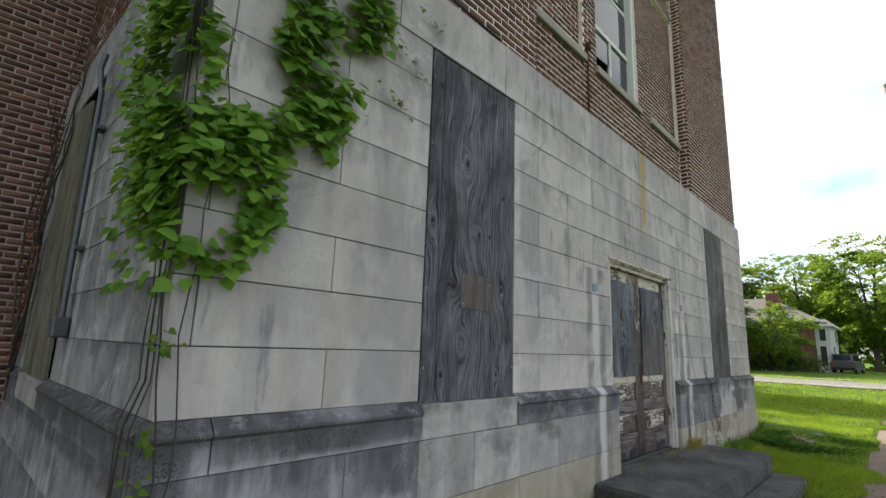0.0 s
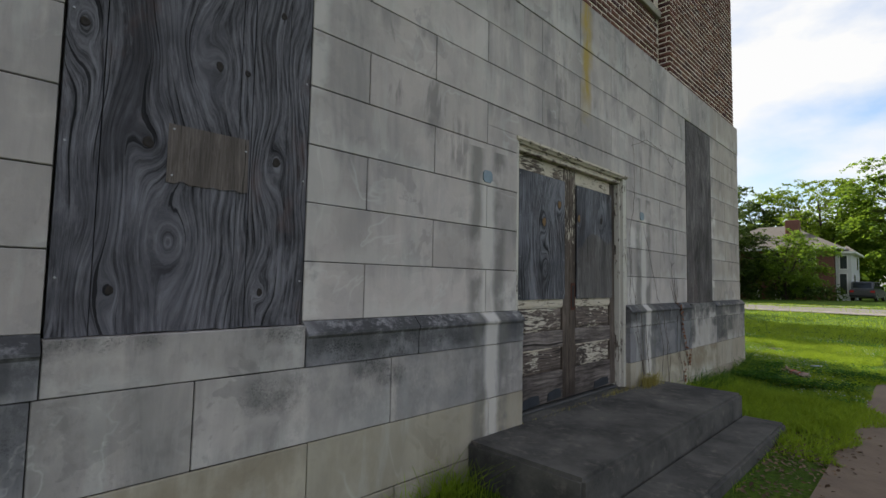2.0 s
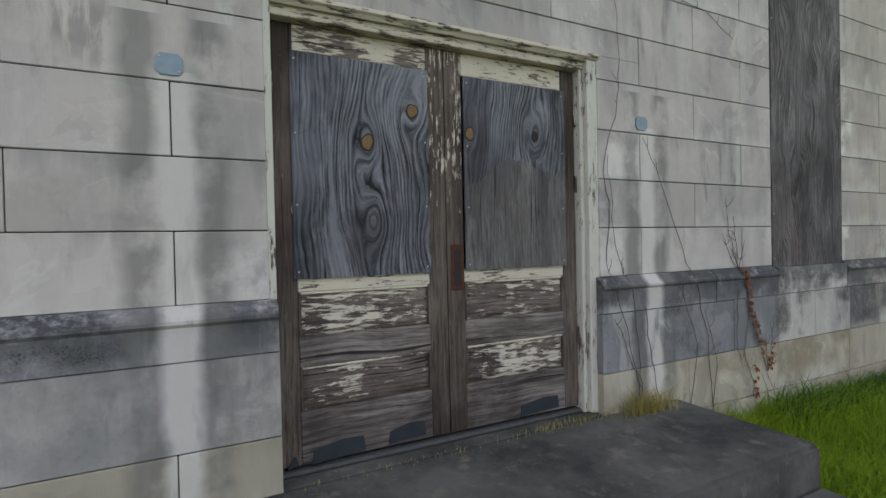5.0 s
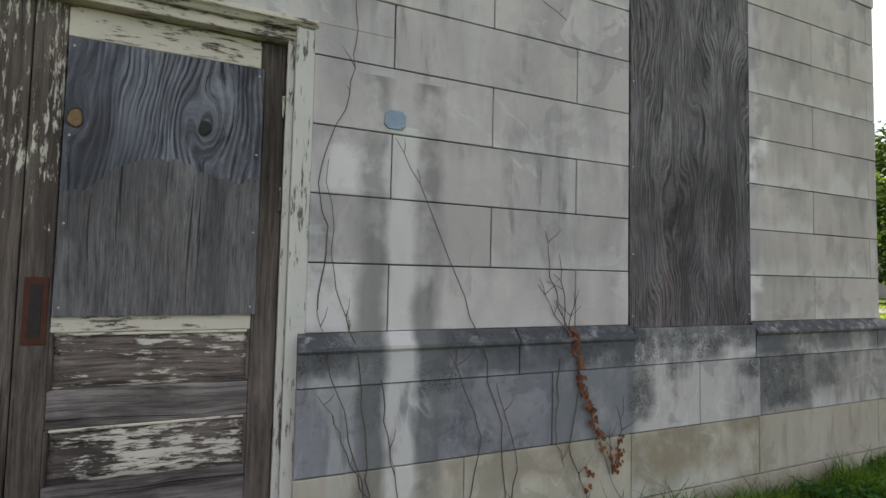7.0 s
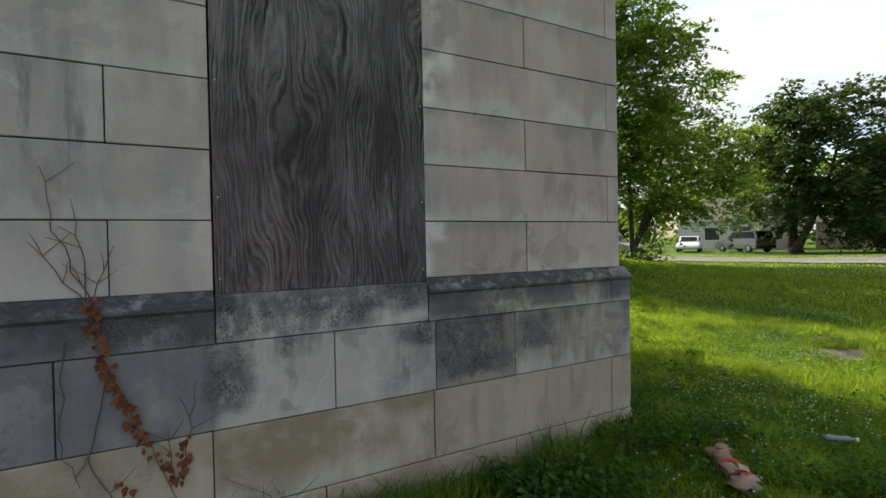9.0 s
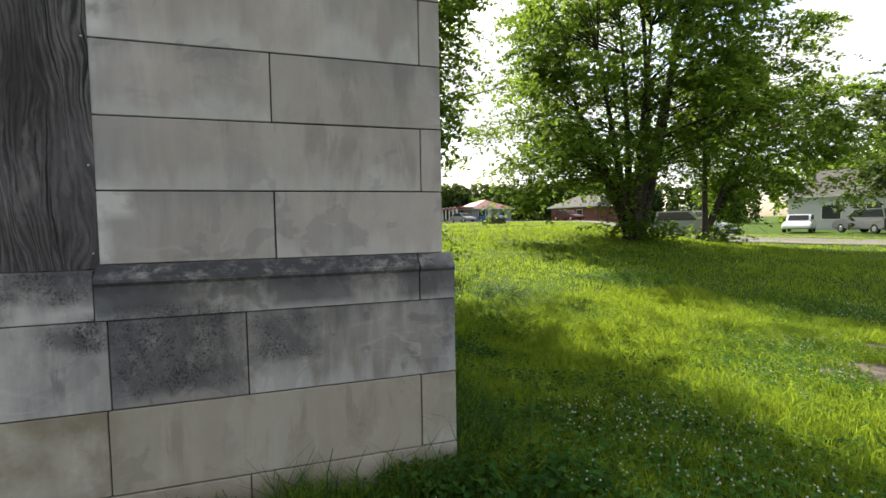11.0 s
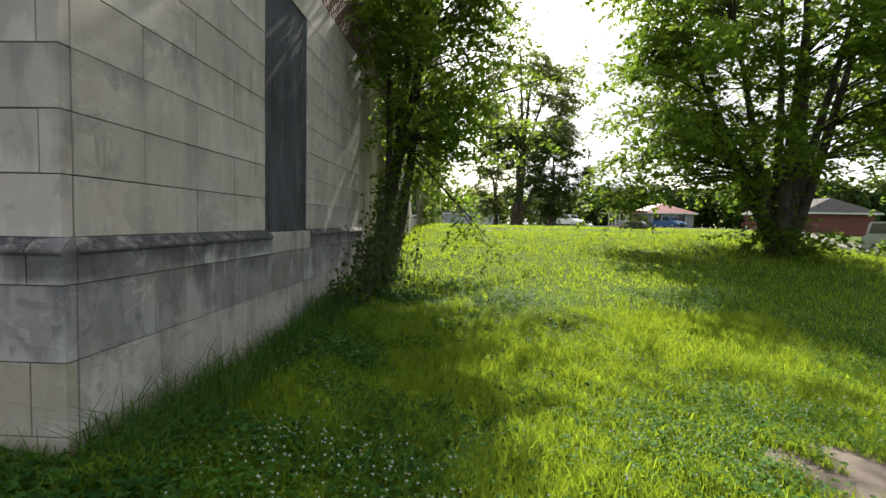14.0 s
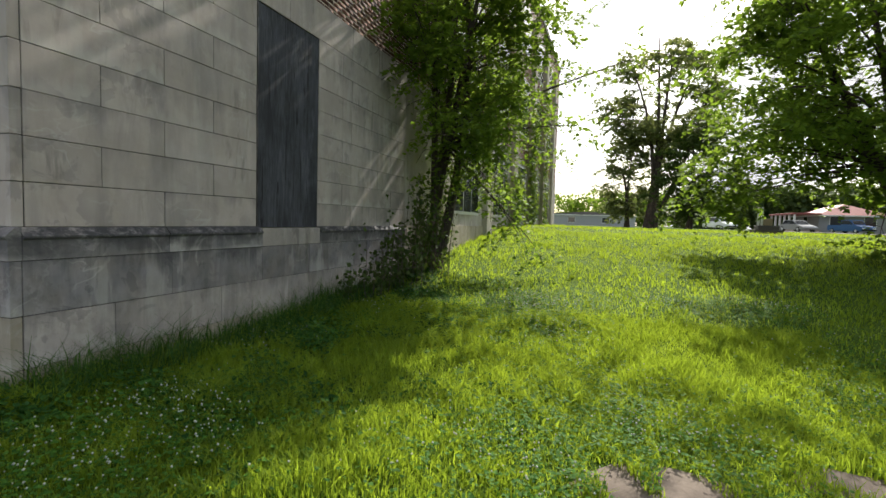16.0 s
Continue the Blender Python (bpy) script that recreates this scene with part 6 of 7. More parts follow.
# ---- poles ----
def pole(label, foot, top, r0, r1, steps=True):
    p = tagged(new("utility_pole"), label, "utility pole")
    z = ground_z(foot[0], foot[1]) - 0.3
    pts = [tuple(np.array((foot[0], foot[1], z)) * (1 - t) + np.array(top) * t) for t in np.linspace(0, 1, 7)]
    v, f = tube(pts, np.linspace(r0, r1, 7), 14)
    arrays("pole", v, f, POLE_WOOD, p, True)
    t = Vector(top)
    bm = bmesh.new()
    cyl(bm, t - Vector((0, 0, 0.02)), t + Vector((0, 0, 0.012)), r1 * 1.01, r1 * 0.9, 14)
    part("pole_cap", bm, POLE_WOOD, p)
    for k in (0.12, 0.24):
        q = t + (Vector((foot[0], foot[1], 0)) - t) * k
        bm = bmesh.new()
        cyl(bm, q + Vector((0.05, -0.1, 0)), q + Vector((0.42, -0.1, 0.02)), 0.03, 0.03, 8)
        cyl(bm, q + Vector((0.40, -0.1, -0.02)), q + Vector((0.40, -0.1, 0.12)), 0.045, 0.03, 8)
        part("insulator_arm", bm, RUST, p)
    return p


pole("leaning brown wooden utility pole beside the sidewalk", (2.0, 25.0), (0.75, 25.0, 12.5), 0.19, 0.14)
pole("thin weathered utility pole down the street", (1.6, 59), (0.7, 59, 11.4), 0.17, 0.11)


def wire(points):
    w = tagged(new("overhead_wire"), "thin black overhead wire between poles", "wire", "overhead wires")
    v, f = tube(points, [0.012] * len(points), 5)
    arrays("wire", v, f, TAR, w)


for a, b in (((1.25, 24.9, 10.9), (14, 6, 12.5)), ((1.4, 24.9, 9.4), (14, 3, 9.5)), ((1.15, 25, 10.9), (1.1, 59, 10.6)), ((1.3, 25, 9.4), (1.2, 59, 9.0))):
    wire([tuple(np.array(a) * (1 - t) + np.array(b) * t - np.array((0, 0, 1.2 * t * (1 - t)))) for t in np.linspace(0, 1, 12)])


def street_sign(label, x, y, h, w, hh, colour, posts=1):
    s = tagged(new("street_sign"), label, "sign")
    z = ground_z(x, y)
    for k in range(posts):
        px = x + (k - (posts - 1) / 2) * w * 0.8
        part("post", boxed(px - 0.04, px + 0.04, y - 0.04, y + 0.04, z - 0.2, z + h, 0.006), GALV, s)
    part("sign_plate", boxed(x - w / 2, x + w / 2, y - 0.07, y - 0.045, z + h - hh, z + h, 0.01), colour, s)


street_sign("grey blank sign plate on a thin post", 3.0, 52, 2.6, 0.8, 0.8, GALV)
street_sign("white blank board on two posts", 5.2, 47, 3.0, 1.8, 1.2, WHITE, 2)
street_sign("small pale post sign by the kerb", -0.6, 66, 2.2, 0.3, 0.4, WHITE)
BLUE = plain("blue_plastic", (0.03, 0.10, 0.32), 0.5, vary=0.15)
bin_ = tagged(new("blue_bin"), "blue plastic wheeled refuse bin by the street", "bin")
zb = ground_z(2.6, 58)
bm = bmesh.new()
prism(bm, [(2.25, zb), (2.95, zb), (3.05, zb + 1.0), (2.15, zb + 1.0)], 1, 57.7, 58.4)
part("bin_body", bm, BLUE, bin_)
part("bin_lid", boxed(2.1, 3.1, 57.65, 58.45, zb + 1.002, zb + 1.08, 0.02), BLUE, bin_)

# ---- vehicles ----
TYRE = plain("tyre_rubber", (0.02, 0.02, 0.02), 0.85, vary=0.2)
RIM = plain("wheel_rim", (0.45, 0.45, 0.46), 0.35, 0.8, vary=0.1)
CARGLASS = plain("car_glass", (0.02, 0.025, 0.03), 0.08, 0.0, 0.6, vary=0.1, bump=0)
LAMP_R = plain("tail_lamp", (0.35, 0.02, 0.02), 0.3, vary=0.1, bump=0)
LAMP_W = plain("head_lamp", (0.7, 0.7, 0.68), 0.2, vary=0.05, bump=0)


def vehicle(name, label, at, turn, paint, kind):
    """Length along x, nose at +x."""
    car = tagged(new(name), label, "car")
    L, W = (5.4, 1.95) if kind == "pickup" else (4.7, 1.85)
    h = 1.45 if kind == "sedan" else 1.78
    a, b = -L / 2, L / 2
    low, belt = 0.28, 0.86 if kind == "sedan" else 1.05
    body = [(a, low + 0.1), (a, belt - 0.06), (a + 0.15, belt), (b - 1.1, belt), (b - 0.25, belt - 0.14), (b, belt - 0.35), (b, low + 0.06), (b - 0.3, low), (a + 0.3, low)]
    bm = bmesh.new()
    prism(bm, [(x, z) for x, z in body], 1, -W / 2, W / 2)
    bmesh.ops.bevel(bm, geom=bm.edges[:], offset=0.07, segments=2, affect="EDGES", clamp_overlap=True)
    part("body", bm, paint, car)
    if kind == "sedan":
        cab = [(a + 0.35, belt), (a + 1.05, h), (b - 2.1, h), (b - 1.15, belt)]
    elif kind == "suv":
        cab = [(a + 0.06, belt), (a + 0.25, h), (b - 1.9, h), (b - 1.15, belt)]
    else:
        cab = [(-0.7, belt), (-0.6, h), (0.75, h), (1.35, belt)]
    bm = bmesh.new()
    prism(bm, [(x, z - 0.02) for x, z in cab], 1, -W / 2 + 0.14, W / 2 - 0.14)
    bmesh.ops.bevel(bm, geom=bm.edges[:], offset=0.05, segments=2, affect="EDGES", clamp_overlap=True)
    part("cabin", bm, paint, car)
    n = len(cab)
    cx, cz = sum(p[0] for p in cab) / n, sum(p[1] for p in cab) / n
    ins = [(cx + (x - cx) * 0.86, cz + (z - cz) * 0.72) for x, z in cab]
    for s in (-1, 1):
        y = s * (W / 2 - 0.14)
        bm = bmesh.new()
        prism(bm, ins, 1, min(y, y + s * 0.008), max(y, y + s * 0.008))
        part("side_window", bm, CARGLASS, car)
    for x0, x1 in ((cab[0], cab[1]), (cab[3], cab[2])):
        sgn = -1 if x0[0] < 0 else 1
        p = [(x0[0] + (x1[0] - x0[0]) * t, x0[1] + (x1[1] - x0[1]) * t) for t in (0.18, 0.85)]
        bm = bmesh.new()
        vs = [bm.verts.new((q[0] + sgn * 0.022, y, q[1])) for q, y in ((p[0], -W / 2 + 0.26), (p[0], W / 2 - 0.26), (p[1], W / 2 - 0.3), (p[1], -W / 2 + 0.3))]
        f = bm.faces.new(vs)
        bmesh.ops.solidify(bm, geom=[f], thickness=0.01)
        part("windscreen", bm, CARGLASS, car)
    for x in (a + 0.85, b - 0.9):
        for s in (-1, 1):
            wheel = new("wheel")
            wheel.parent = car
            y = s * (W / 2 - 0.10)
            bm = bmesh.new()
            cyl(bm, (x, y - 0.1, 0.33), (x, y + 0.1, 0.33), 0.33, 0.33, 20)
            part("tyre", bm, TYRE, wheel)
            bm = bmesh.new()
            cyl(bm, (x, y + s * 0.09, 0.33), (x, y + s * 0.115, 0.33), 0.2, 0.17, 16)
            part("rim", bm, RIM, wheel)
    for s in (-1, 1):
        part("tail_light", boxed(a - 0.012, a + 0.03, s * (W / 2 - 0.2) - 0.14, s * (W / 2 - 0.2) + 0.14, belt - 0.28, belt - 0.1, 0.008), LAMP_R, car)
        part("headlight", boxed(b - 0.10, b + 0.012, s * (W / 2 - 0.3) - 0.2, s * (W / 2 - 0.3) + 0.2, belt - 0.48, belt - 0.33, 0.008), LAMP_W, car)
    for x in (a - 0.03, b - 0.03):
        part("bumper", boxed(x, x + 0.07, -W / 2 + 0.06, W / 2 - 0.06, low + 0.08, low + 0.26, 0.02), TYRE if kind != "sedan" else paint, car)
    if kind == "pickup":
        part("bed_liner", boxed(a + 0.14, -0.78, -W / 2 + 0.16, W / 2 - 0.16, belt + 0.001, belt + 0.012), TYRE, car)
    car.matrix_world = Matrix.Translation((at[0], at[1], ground_z(*at) + 0.02)) @ Matrix.Rotation(radians(turn), 4, "Z")
    return car


SILVER = plain("silver_paint", (0.26, 0.265, 0.27), 0.3, 0.6, vary=0.05, bump=0)
CARWHITE = plain("white_paint", (0.75, 0.75, 0.74), 0.3, 0.0, 0.5, vary=0.04, bump=0)
CARBLUE = plain("blue_paint", (0.03, 0.09, 0.22), 0.3, 0.3, vary=0.1, bump=0)
CARRED = plain("maroon_paint", (0.12, 0.02, 0.02), 0.35, 0.2, vary=0.1, bump=0)
# silver car standing in shade: the shade is put into this dark paint
SHADED_SILVER = plain("shaded_silver_paint", (0.09, 0.092, 0.10), 0.3, 0.5, vary=0.05, bump=0)
vehicle("parked_suv", "silver-grey sport utility car, darkened for shade, parked beside the brick house", (-4.0, 62.0), 84, SHADED_SILVER, "suv")
vehicle("parked_suv", "grey sport utility car parked across the street", (-23.5, 50.5), 160, SILVER, "suv")
vehicle("parked_car", "white car parked across the street facing the lawn", (-27.8, 49.5), -60, CARWHITE, "sedan")
vehicle("parked_sedan", "silver sedan parked along the far street", (-70.5, 36.6), 15, SILVER, "sedan")
vehicle("parked_pickup", "dark blue pickup parked before the red-roofed house", (-77.0, 44.5), 20, CARBLUE, "pickup")
vehicle("parked_suv", "pale sport utility car on the far street", (-78, 29.5), 30, CARWHITE, "suv")
vehicle("parked_sedan", "dark maroon sedan parked far across the lawn", (-58, 47.5), 10, CARRED, "sedan")
vehicle("parked_suv", "silver car parked behind the shade tree", (-24, 34.8), 8, SILVER, "suv")

# ---- houses ----
SHINGLE = plain("roof_shingle", (0.10, 0.09, 0.08), 0.95, vary=0.3, scale=5)
REDROOF = plain("red_metal_roof", (0.24, 0.075, 0.065), 0.6, vary=0.2, scale=3)
SIDING = plain("white_siding", (0.46, 0.465, 0.46), 0.7, vary=0.08, scale=3)
HBRICK = plain("house_brick", (0.14, 0.065, 0.05), 0.9, vary=0.35, scale=14)
DARKWIN = plain("house_glass", (0.03, 0.035, 0.04), 0.12, 0, 0.6, vary=0.1, bump=0)


def house(name, label, x0, x1, y0, y1, eave, ridge, wall, roofing, windows, hip=1.5, over=0.5, porch=None, chimney=None):
    """windows: (side, along, z, width, height) with side s/e/w/n."""
    h = tagged(new(name), label, "house")
    z = min(ground_z(x0, y0), ground_z(x1, y1))
    part("wall", boxed(x0, x1, y0, y1, z - 0.3, z + eave), wall, h)
    bm = bmesh.new()
    ym = (y0 + y1) / 2
    e = [bm.verts.new(p) for p in ((x0 - over, y0 - over, z + eave), (x1 + over, y0 - over, z + eave), (x1 + over, y1 + over, z + eave), (x0 - over, y1 + over, z + eave))]
    r = [bm.verts.new((x0 + hip, ym, z + ridge)), bm.verts.new((x1 - hip, ym, z + ridge))]
    bm.faces.new((e[0], e[1], r[1], r[0])), bm.faces.new((e[2], e[3], r[0], r[1])), bm.faces.new((e[1], e[2], r[1])), bm.faces.new((e[3], e[0], r[0])), bm.faces.new(e[::-1])
    roof_part = part("roof", bm, roofing, h)
    part("eave_board", boxed(x0 - over - 0.02, x1 + over + 0.02, y0 - over - 0.02, y1 + over + 0.02, z + eave - 0.18, z + eave - 0.002), WHITE, h)
    for side, u, wz, ww, wh in windows:
        w = new("window")
        w.parent = h
        d = 0.03
        if side in "sn":
            y = y0 if side == "s" else y1
            s = -1 if side == "s" else 1
            lo, hi = sorted((y, y + s * d))
            part("frame", boxed(u - ww / 2 - 0.08, u + ww / 2 + 0.08, lo, hi, z + wz - 0.08, z + wz + wh + 0.08), WHITE, w)
            lo, hi = sorted((y + s * d, y + s * (d + 0.01)))
            part("pane", boxed(u - ww / 2, u + ww / 2, lo, hi, z + wz, z + wz + wh), DARKWIN, w)
        else:
            x = x0 if side == "w" else x1
            s = -1 if side == "w" else 1
            lo, hi = sorted((x, x + s * d))
            part("frame", boxed(lo, hi, u - ww / 2 - 0.08, u + ww / 2 + 0.08, z + wz - 0.08, z + wz + wh + 0.08), WHITE, w)
            lo, hi = sorted((x + s * d, x + s * (d + 0.01)))
            part("pane", boxed(lo, hi, u - ww / 2, u + ww / 2, z + wz, z + wz + wh), DARKWIN, w)
    if chimney:
        part("chimney", boxed(chimney[0] - 0.6, chimney[0] + 0.6, chimney[1] - 0.4, chimney[1] + 0.4, z + eave, z + chimney[2], 0.03), HBRICK, h)
    if porch:
        px0, px1, py0, py1, ph, n = porch
        part("porch_roof", boxed(px0, px1, py0, py1, z + ph, z + ph + 0.25, 0.03), roofing, h)
        part("porch_floor", boxed(px0 + 0.1, px1 - 0.1, py0 + 0.1, py1, z - 0.2, z + 0.35), PAVE, h)
        for k in range(n):
            t = k / (n - 1)
            qx = px0 + 0.3 + (px1 - px0 - 0.6) * t
            part("porch_post", boxed(qx - 0.12, qx + 0.12, py0 + 0.2, py0 + 0.44, z + 0.35, z + ph, 0.01), WHITE, h)
    return h


house("brick_house", "two-storey brick house with a hipped shingle roof", -17, -6.2, 60, 69, 5.3, 8.0, HBRICK, SHINGLE,
      [("s", -8.2, 3.4, 1.2, 1.5), ("s", -11, 3.4, 1.2, 1.5), ("s", -8.4, 0.8, 1.3, 1.7), ("s", -14, 0.8, 1.3, 1.7)], 4.0, 0.7, chimney=(-9.6, 62, 8.3))
house("white_wing", "white sided two-storey wing beside the brick house", -6.15, -5.0, 60.6, 68, 4.6, 5.4, SIDING, SHINGLE,
      [("s", -5.55, 3.0, 0.5, 1.2), ("s", -5.6, 0.6, 0.5, 1.9), ("e", 63, 0.8, 1.0, 1.7), ("e", 66, 3.0, 1.0, 1.2)], 0.6, 0.35)
house("white_house", "white sided gabled house across the street", -35, -26, 58, 66, 3.2, 5.8, SIDING, SHINGLE,
      [("s", -27.6, 1.0, 1.1, 1.3), ("s", -31, 1.0, 1.6, 1.3), ("e", 61, 1.0, 1.0, 1.3)], 0.2, 0.4)
house("tan_house", "tan house half hidden by bushes across the street", -25, -16, 66, 70, 2.8, 4.6, plain("tan_siding", (0.42, 0.36, 0.27), 0.8), SHINGLE,
      [("s", -22, 1.0, 1.1, 1.2), ("s", -19, 1.0, 1.1, 1.2)], 1.0, 0.4)
house("red_roof_house", "low house with a red metal roof and white porch", -93, -83, 43, 51, 2.5, 4.2, plain("grey_siding", (0.24, 0.24, 0.235), 0.8), REDROOF,
      [("e", 45, 1.0, 1.3, 1.3), ("e", 49, 1.0, 1.3, 1.3), ("s", -88, 1.0, 1.3, 1.3)], 3.0, 0.5, porch=(-93, -82, 39.5, 43, 2.5, 6))
house("brick_bungalow", "low red brick bungalow across the far street", -70, -58, 52, 60, 2.8, 4.6, plain("red_house_brick", (0.16, 0.065, 0.05), 0.9, vary=0.3), SHINGLE,
      [("s", -67, 1.0, 1.4, 1.2), ("s", -62, 1.0, 1.4, 1.2)], 1.5, 0.5)
house("low_shed", "long low grey shed on the western edge", -102, -92, 3, 19, 2.6, 3.2, plain("grey_cladding", (0.32, 0.33, 0.34), 0.8), SHINGLE,
      [("e", 8, 1.2, 1.2, 0.9), ("e", 14, 1.2, 1.2, 0.9)], 0.3, 0.2)

for k, (cx, cy) in enumerate(((-12.2, 58.6), (-10.4, 58.8))):
    ch = tagged(new("lawn_chair"), "white plastic chair on the brick house porch", "chair", "porch chairs")
    z = ground_z(cx, cy)
    part("seat", boxed(cx - 0.25, cx + 0.25, cy - 0.25, cy + 0.25, z + 0.4, z + 0.45, 0.02), WHITE, ch)
    part("backrest", boxed(cx - 0.25, cx + 0.25, cy + 0.22, cy + 0.27, z + 0.46, z + 0.95, 0.02), WHITE, ch)
    for dx in (-0.2, 0.2):
        for dy in (-0.2, 0.2):
            part("leg", boxed(cx + dx - 0.03, cx + dx + 0.03, cy + dy - 0.03, cy + dy + 0.03, z - 0.05, z + 0.399, 0.005), WHITE, ch)

# ---- marker on the lawn ----
mk = tagged(new("stone_marker"), "small dark stepped stone marker with white posts on the lawn", "stone marker")
mx, my = -23.6, 20.95
mz = ground_z(mx, my)
DARKSTONE = plain("dark_stone", (0.10, 0.09, 0.08), 0.9, vary=0.35, scale=8)
part("base_block", boxed(mx - 0.45, mx + 0.45, my - 0.5, my + 0.5, mz - 0.1, mz + 0.16, 0.02), DARKSTONE, mk)
part("base_block", boxed(mx - 0.35, mx + 0.35, my - 0.38, my + 0.38, mz + 0.161, mz + 0.33, 0.02), DARKSTONE, mk)
part("pedestal", boxed(mx - 0.18, mx + 0.18, my - 0.17, my + 0.17, mz + 0.331, mz + 0.62, 0.02), plain("tan_stone", (0.28, 0.22, 0.14), 0.9), mk)
for dy in (-0.33, -0.20):
    part("post", boxed(mx + 0.05, mx + 0.13, my + dy - 0.04, my + dy + 0.04, mz + 0.331, mz + 1.08, 0.006), WHITE, mk)

# ---- debris and weeds by the house ----
KRAFT = plain("kraft_paper", (0.25, 0.165, 0.115), 0.85, vary=0.3, scale=30, bump=0.4)
PRINT = plain("red_print", (0.42, 0.05, 0.04), 0.8, vary=0.2, scale=30)
PALE_PRINT = plain("pale_print", (0.29, 0.215, 0.175), 0.85, vary=0.15, scale=30)


def crumpled(a, b, stations, n, g, squash=0.55, creases=0.14):
    """A crushed paper tube from a to b; stations: (share of the way, radius)."""
    a, b = np.array(a, float), np.array(b, float)
    d = (b - a) / np.linalg.norm(b - a)
    side = np.cross(d, (0, 0, 1.0))
    side /= np.linalg.norm(side)
    up = np.cross(side, d)
    v, f = [], []
    for t, r in stations:
        for i in range(n):
            an = i * 2 * math.pi / n
            k = r * (1 + g.normal(0, creases))
            v.append(a + (b - a) * t + side * k * math.cos(an) + up * k * squash * math.sin(an))
    for j in range(len(stations) - 1):
        for i in range(n):
            f.append((j * n + i, j * n + (i + 1) % n, (j + 1) * n + (i + 1) % n, (j + 1) * n + i))
    return np.array(v), np.array(f)


bag = tagged(new("paper_bag"), "crumpled brown paper bag with red print lying in the grass", "paper bag")
gb = np.random.default_rng(9)
TOP_END, FOOT_END = (-1.60, 11.28, 0.13), (-1.28, 11.04, 0.10)
for name, mat, rows in (("bag_mouth", KRAFT, ((0.0, 0.075), (0.06, 0.05), (0.12, 0.062), (0.2, 0.05), (0.34, 0.056))), ("red_band", PRINT, ((0.345, 0.056), (0.42, 0.06), (0.45, 0.058))),
                        ("bag_side", PALE_PRINT, ((0.455, 0.058), (0.56, 0.064), (0.70, 0.06))), ("red_band", PRINT, ((0.705, 0.06), (0.74, 0.061))), ("bag_foot", PALE_PRINT, ((0.745, 0.061), (0.85, 0.068), (0.97, 0.06), (1.0, 0.02)))):
    v, f = crumpled(TOP_END, FOOT_END, rows, 13, gb, 0.55, 0.24)
    arrays(name, v, f, mat, bag)

bottle = tagged(new("plastic_bottle"), "small crushed clear plastic bottle lying in the grass", "bottle")
CLEAR = plain("clear_plastic", (0.12, 0.15, 0.155), 0.2, 0.0, 0.6, vary=0.2, scale=20, bump=0.2)
v, f = crumpled((-1.38, 12.0, 0.13), (-1.27, 12.13, 0.13), ((0.0, 0.01), (0.02, 0.022), (0.3, 0.025), (0.6, 0.021), (0.8, 0.023), (0.92, 0.011), (1.0, 0.01)), 10, gb, 0.8, 0.06)
arrays("body", v, f, CLEAR, bottle, True)
v, f = crumpled((-1.268, 12.133, 0.13), (-1.258, 12.144, 0.13), ((0.0, 0.002), (0.01, 0.012), (1.0, 0.012), (1.01, 0.002)), 10, gb, 1.0, 0.0)
arrays("cap", v, f, WHITE, bottle)


def litter(label, cx, cy, rx, ry, n, seed):
    """Dry leaves and chips blown against the step."""
    g = np.random.default_rng(seed)
    x, y = cx + g.normal(0, rx, n), cy + g.normal(0, ry, n)
    ok = ~((x < -0.93) & (y < 7.49)) & ~((x < -1.285) & (y < 7.51)) & (x < 0.2)
    x, y = x[ok], y[ok]
    P = np.stack([x, y, land(x, y) + 0.015 + 0.02 * g.random(len(x))], 1)
    v, f = leaf_batch(P, 0.035, g, 0.0, np.tile((0, 0, 0.9), (len(P), 1)), True, 0.3)
    tagged(arrays("leaf_litter", v, f, DRY_LITTER), label, "leaf litter", kind="stuff")


DRY_LITTER = foliage("litter_leaf", (0.05, 0.032, 0.022), (0.20, 0.135, 0.085), 0.15)
litter("dry brown leaves and chips beside the doorstep", -0.82, 7.35, 0.22, 0.45, 900, 94)
litter("dry brown leaves and chips beside the doorstep", -0.75, 5.9, 0.12, 0.9, 420, 95)

far_ivy = tagged(new("wall_creeper"), "bright green creeper hanging down the far pilasters", "creeper")
gf = np.random.default_rng(17)
for cx, top, k in ((-22.1, 6.2, 1500), (-18.4, 3.2, 500), (-26.3, 8.5, 900)):
    z = gf.uniform(0.9, top, k)
    P = np.stack([cx + gf.normal(0, 0.32, k) + 0.2 * np.sin(z * 2.1), Y1 + 0.2 + np.abs(gf.normal(0, 0.12, k)), z], 1)
    v, f = leaf_batch(P, 0.15, gf, 0.6, np.tile((0.1, 1.0, 0.4), (k, 1)), False, 0.45)
    tagged(arrays("leafage", v, f, LEAF_BRIGHT, far_ivy), kind="stuff")

DRYGRASS = foliage("dry_grass", (0.20, 0.17, 0.06), (0.36, 0.33, 0.12), 0.3)


def tuft(name, label, cx, cy, cz, rx, ry, n, h, w, seed, material=GRASS):
    g = np.random.default_rng(seed)
    P = np.stack([cx + g.normal(0, rx, n), cy + g.normal(0, ry, n), np.full(n, cz)], 1)
    v, f = blades(P, np.full(n, h), w, g, 0.6)
    tagged(arrays(name, v, f, material), label, "grass tuft", kind="stuff")


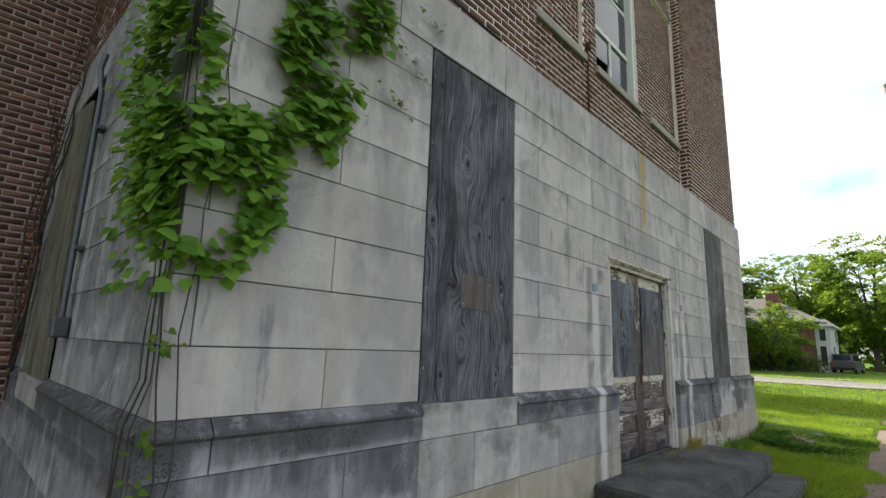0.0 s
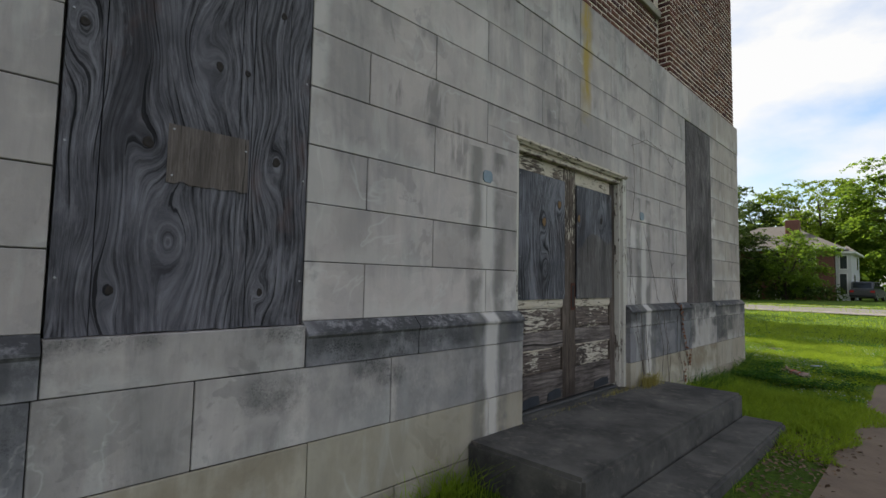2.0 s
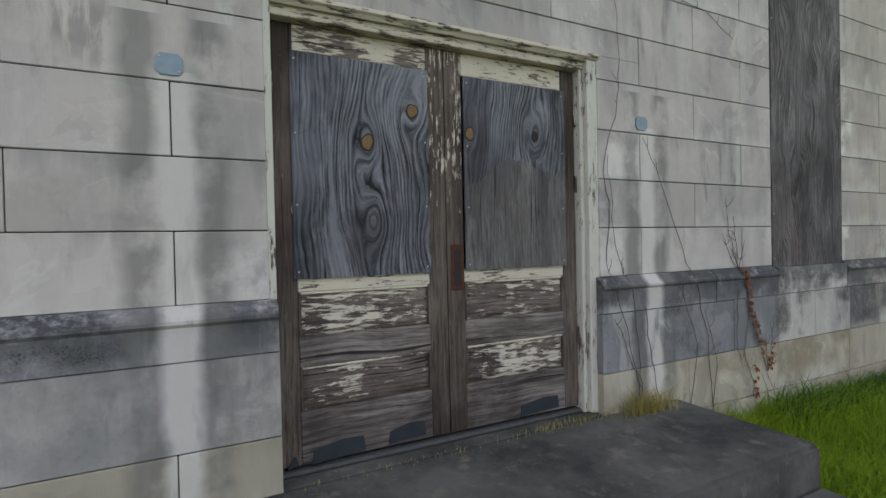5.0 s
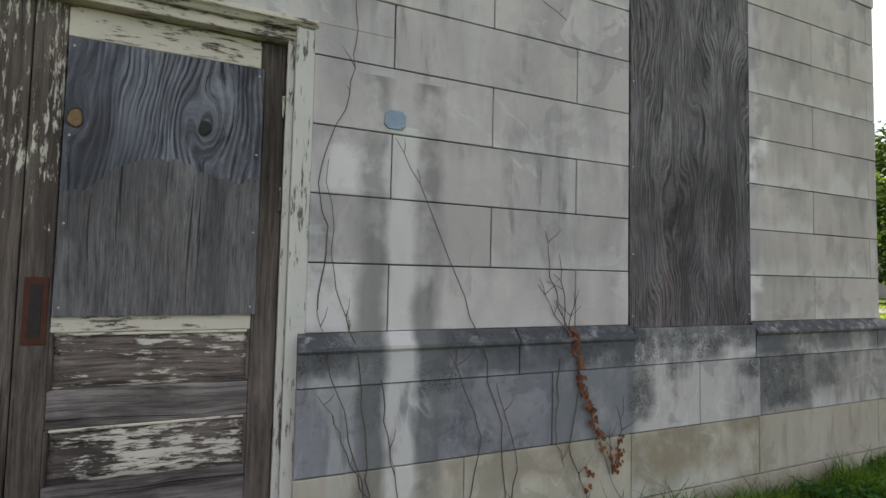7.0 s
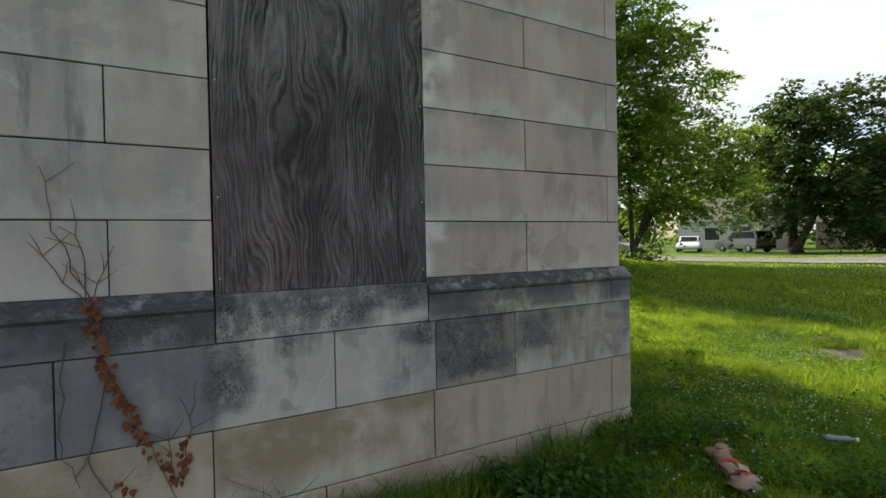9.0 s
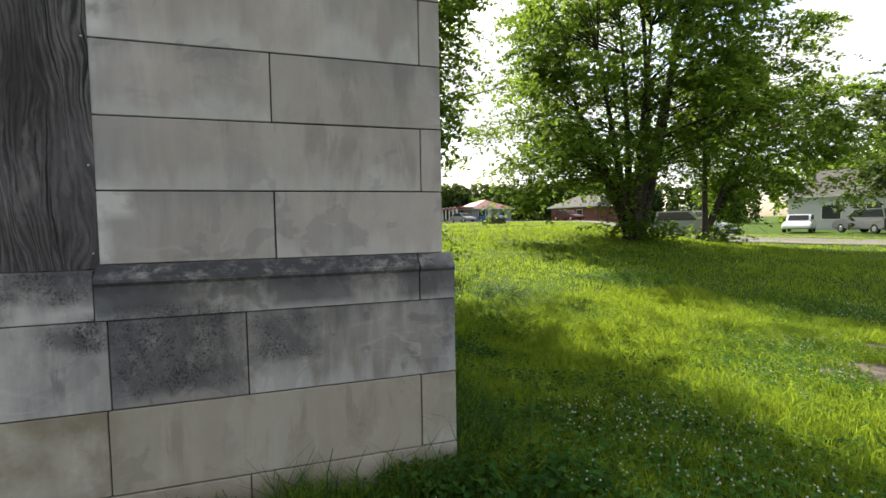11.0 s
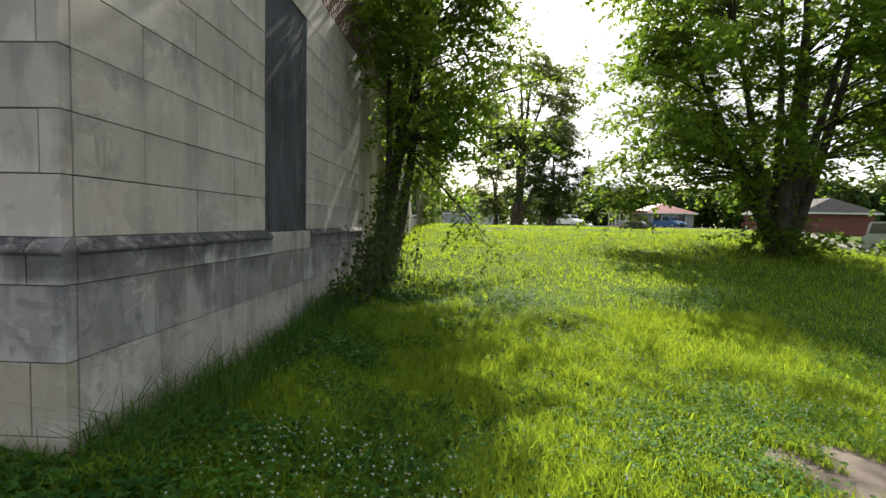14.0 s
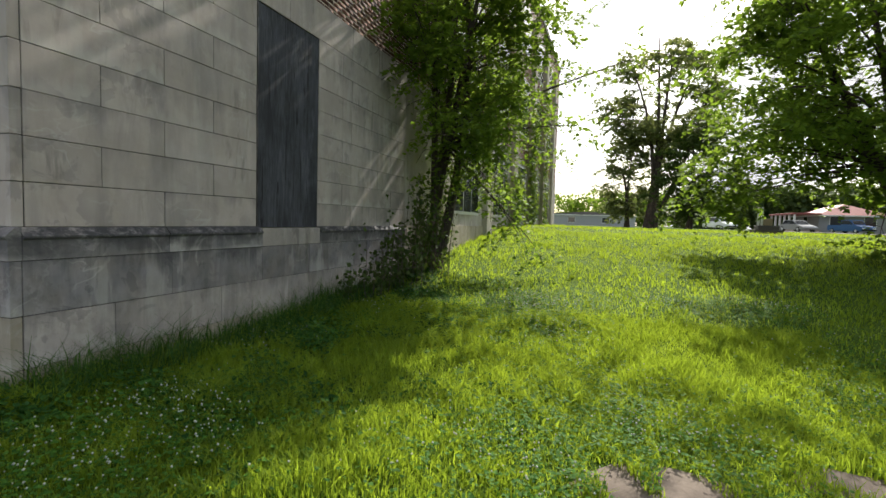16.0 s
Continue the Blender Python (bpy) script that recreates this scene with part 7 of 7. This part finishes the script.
tuft("grass_tuft", "pale grass tuft growing at the doorstep", -2.04, 7.14, 0.375, 0.03, 0.10, 260, 0.13, 0.003, 81, DRYGRASS)
tuft("grass_tuft", "thin dry weeds along the door threshold", -2.10, 6.6, 0.375, 0.02, 0.2, 110, 0.045, 0.0022, 82, DRYGRASS)
tuft("grass_tuft", "thin dry weeds along the door threshold", -2.10, 5.6, 0.375, 0.02, 0.3, 60, 0.025, 0.002, 83, DRYGRASS)
tuft("weeds", "rank weeds at the foot of the plinth", -2.0, 4.1, 0.02, 0.05, 0.12, 260, 0.30, 0.004, 84)
tuft("weeds", "rank weeds at the foot of the plinth", -2.0, 7.75, 0.05, 0.05, 0.15, 240, 0.26, 0.004, 85)


def weeds(cx, cy, n, h, r, seed, label):
    """Broad-leaved plants: stalks with leaves along them."""
    g = np.random.default_rng(seed)
    th = tagged(new("wall_weed"), label, "weed", "weeds by the wall")
    P, tubes = [], []
    for k in range(n):
        b = np.array((cx + g.normal(0, r), cy + abs(g.normal(0, r * 0.6)), 0.0))
        b[2] = ground_z(b[0], b[1]) - 0.02
        t = b + np.array((g.normal(0, 0.1), abs(g.normal(0, 0.08)), h * g.uniform(0.5, 1.1)))
        tubes.append(tube([b, (b + t) / 2 + g.normal(0, 0.02, 3), t], [0.006, 0.005, 0.002], 4))
        for s in g.random(26):
            P.append(b + (t - b) * s + g.normal(0, 0.05, 3))
    v, f = join(tubes)
    tagged(arrays("stalk", v, f, TWIG, th), kind="stuff")
    v, f = leaf_batch(np.array(P), 0.075, g, 0.4, None, False)
    tagged(arrays("foliage", v, f, LEAF_DARK, th), kind="stuff")


weeds(-7.3, Y1 + 0.22, 40, 1.0, 0.40, 91, "tall dark weeds rooted along the side wall")
weeds(-8.5, Y1 + 0.25, 60, 1.7, 0.35, 92, "leafy creeper thicket round the tree stems")
weeds(-6.2, Y1 + 0.2, 14, 0.55, 0.3, 93, "low dark weeds at the foot of the side wall")

# ---- far side of the long wall ----
for k in range(6):
    x = -10.5 - 4.1 * k
    part("pilaster", boxed(x - 0.35, x + 0.35, Y1 - 0.05, Y1 + 0.16, 0.0, TOP - 1.0, 0.02), LIME_TAN, long_wall)
    if k < 5:
        for z0, z1 in ((1.5, 3.7), (5.0, 7.4), (8.4, 10.4)):
            w = new("window")
            w.parent = long_wall
            part("frame", boxed(x - 3.2, x - 0.9, Y1 - 0.04, Y1 + 0.02, z0, z1), WHITE, w)
            for q in range(3):
                part("pane", boxed(x - 3.12 + 0.75 * q, x - 2.45 + 0.75 * q, Y1 + 0.021, Y1 + 0.03, z0 + 0.08, z1 - 0.08), DARKWIN, w)
fb = Mat("far_brick", 0.9)
bt = fb.node("ShaderNodeTexBrick", Scale=1.0)
bt.inputs["Color1"].default_value, bt.inputs["Color2"].default_value, bt.inputs["Mortar"].default_value = (0.2, 0.08, 0.06, 1), (0.13, 0.05, 0.04, 1), (0.42, 0.36, 0.3, 1)
bt.inputs["Brick Width"].default_value, bt.inputs["Row Height"].default_value, bt.inputs["Mortar Size"].default_value = 0.2135, 0.0675, 0.011
mp = fb.t.nodes.new("ShaderNodeMapping")
mp.inputs["Rotation"].default_value = (radians(-90), 0, 0)
fb.coord()
fb.link(fb.co.outputs["Object"], mp.inputs["Vector"])
fb.link(mp.outputs["Vector"], bt.inputs["Vector"])
fb.color(bt.outputs["Color"])
part("brick_storey", boxed(FAR_END, -9.0, Y1 - 0.067, Y1 - 0.03, 4.062, TOP), fb.m, long_wall)


# ---- the bricks, last ----
near_bricks = [b for b in field if b[0] == 0 and b[1] == BX and b[4] < 5.2 and b[3] > 3.6 and b[5] < 4.95][:290]
for one in near_bricks:
    v, f = brick_mesh([one])
    arrays("brick", v, f, BRICK, wall_brick)
taken = set(near_bricks)
v, f = brick_mesh([b for b in field if b not in taken])
tagged(arrays("brick_field", v, f, BRICK, wall_brick), kind="stuff")
v, f = brick_mesh(field_main)
tagged(arrays("brick_field", v, f, BRICK, wall_main), kind="stuff")
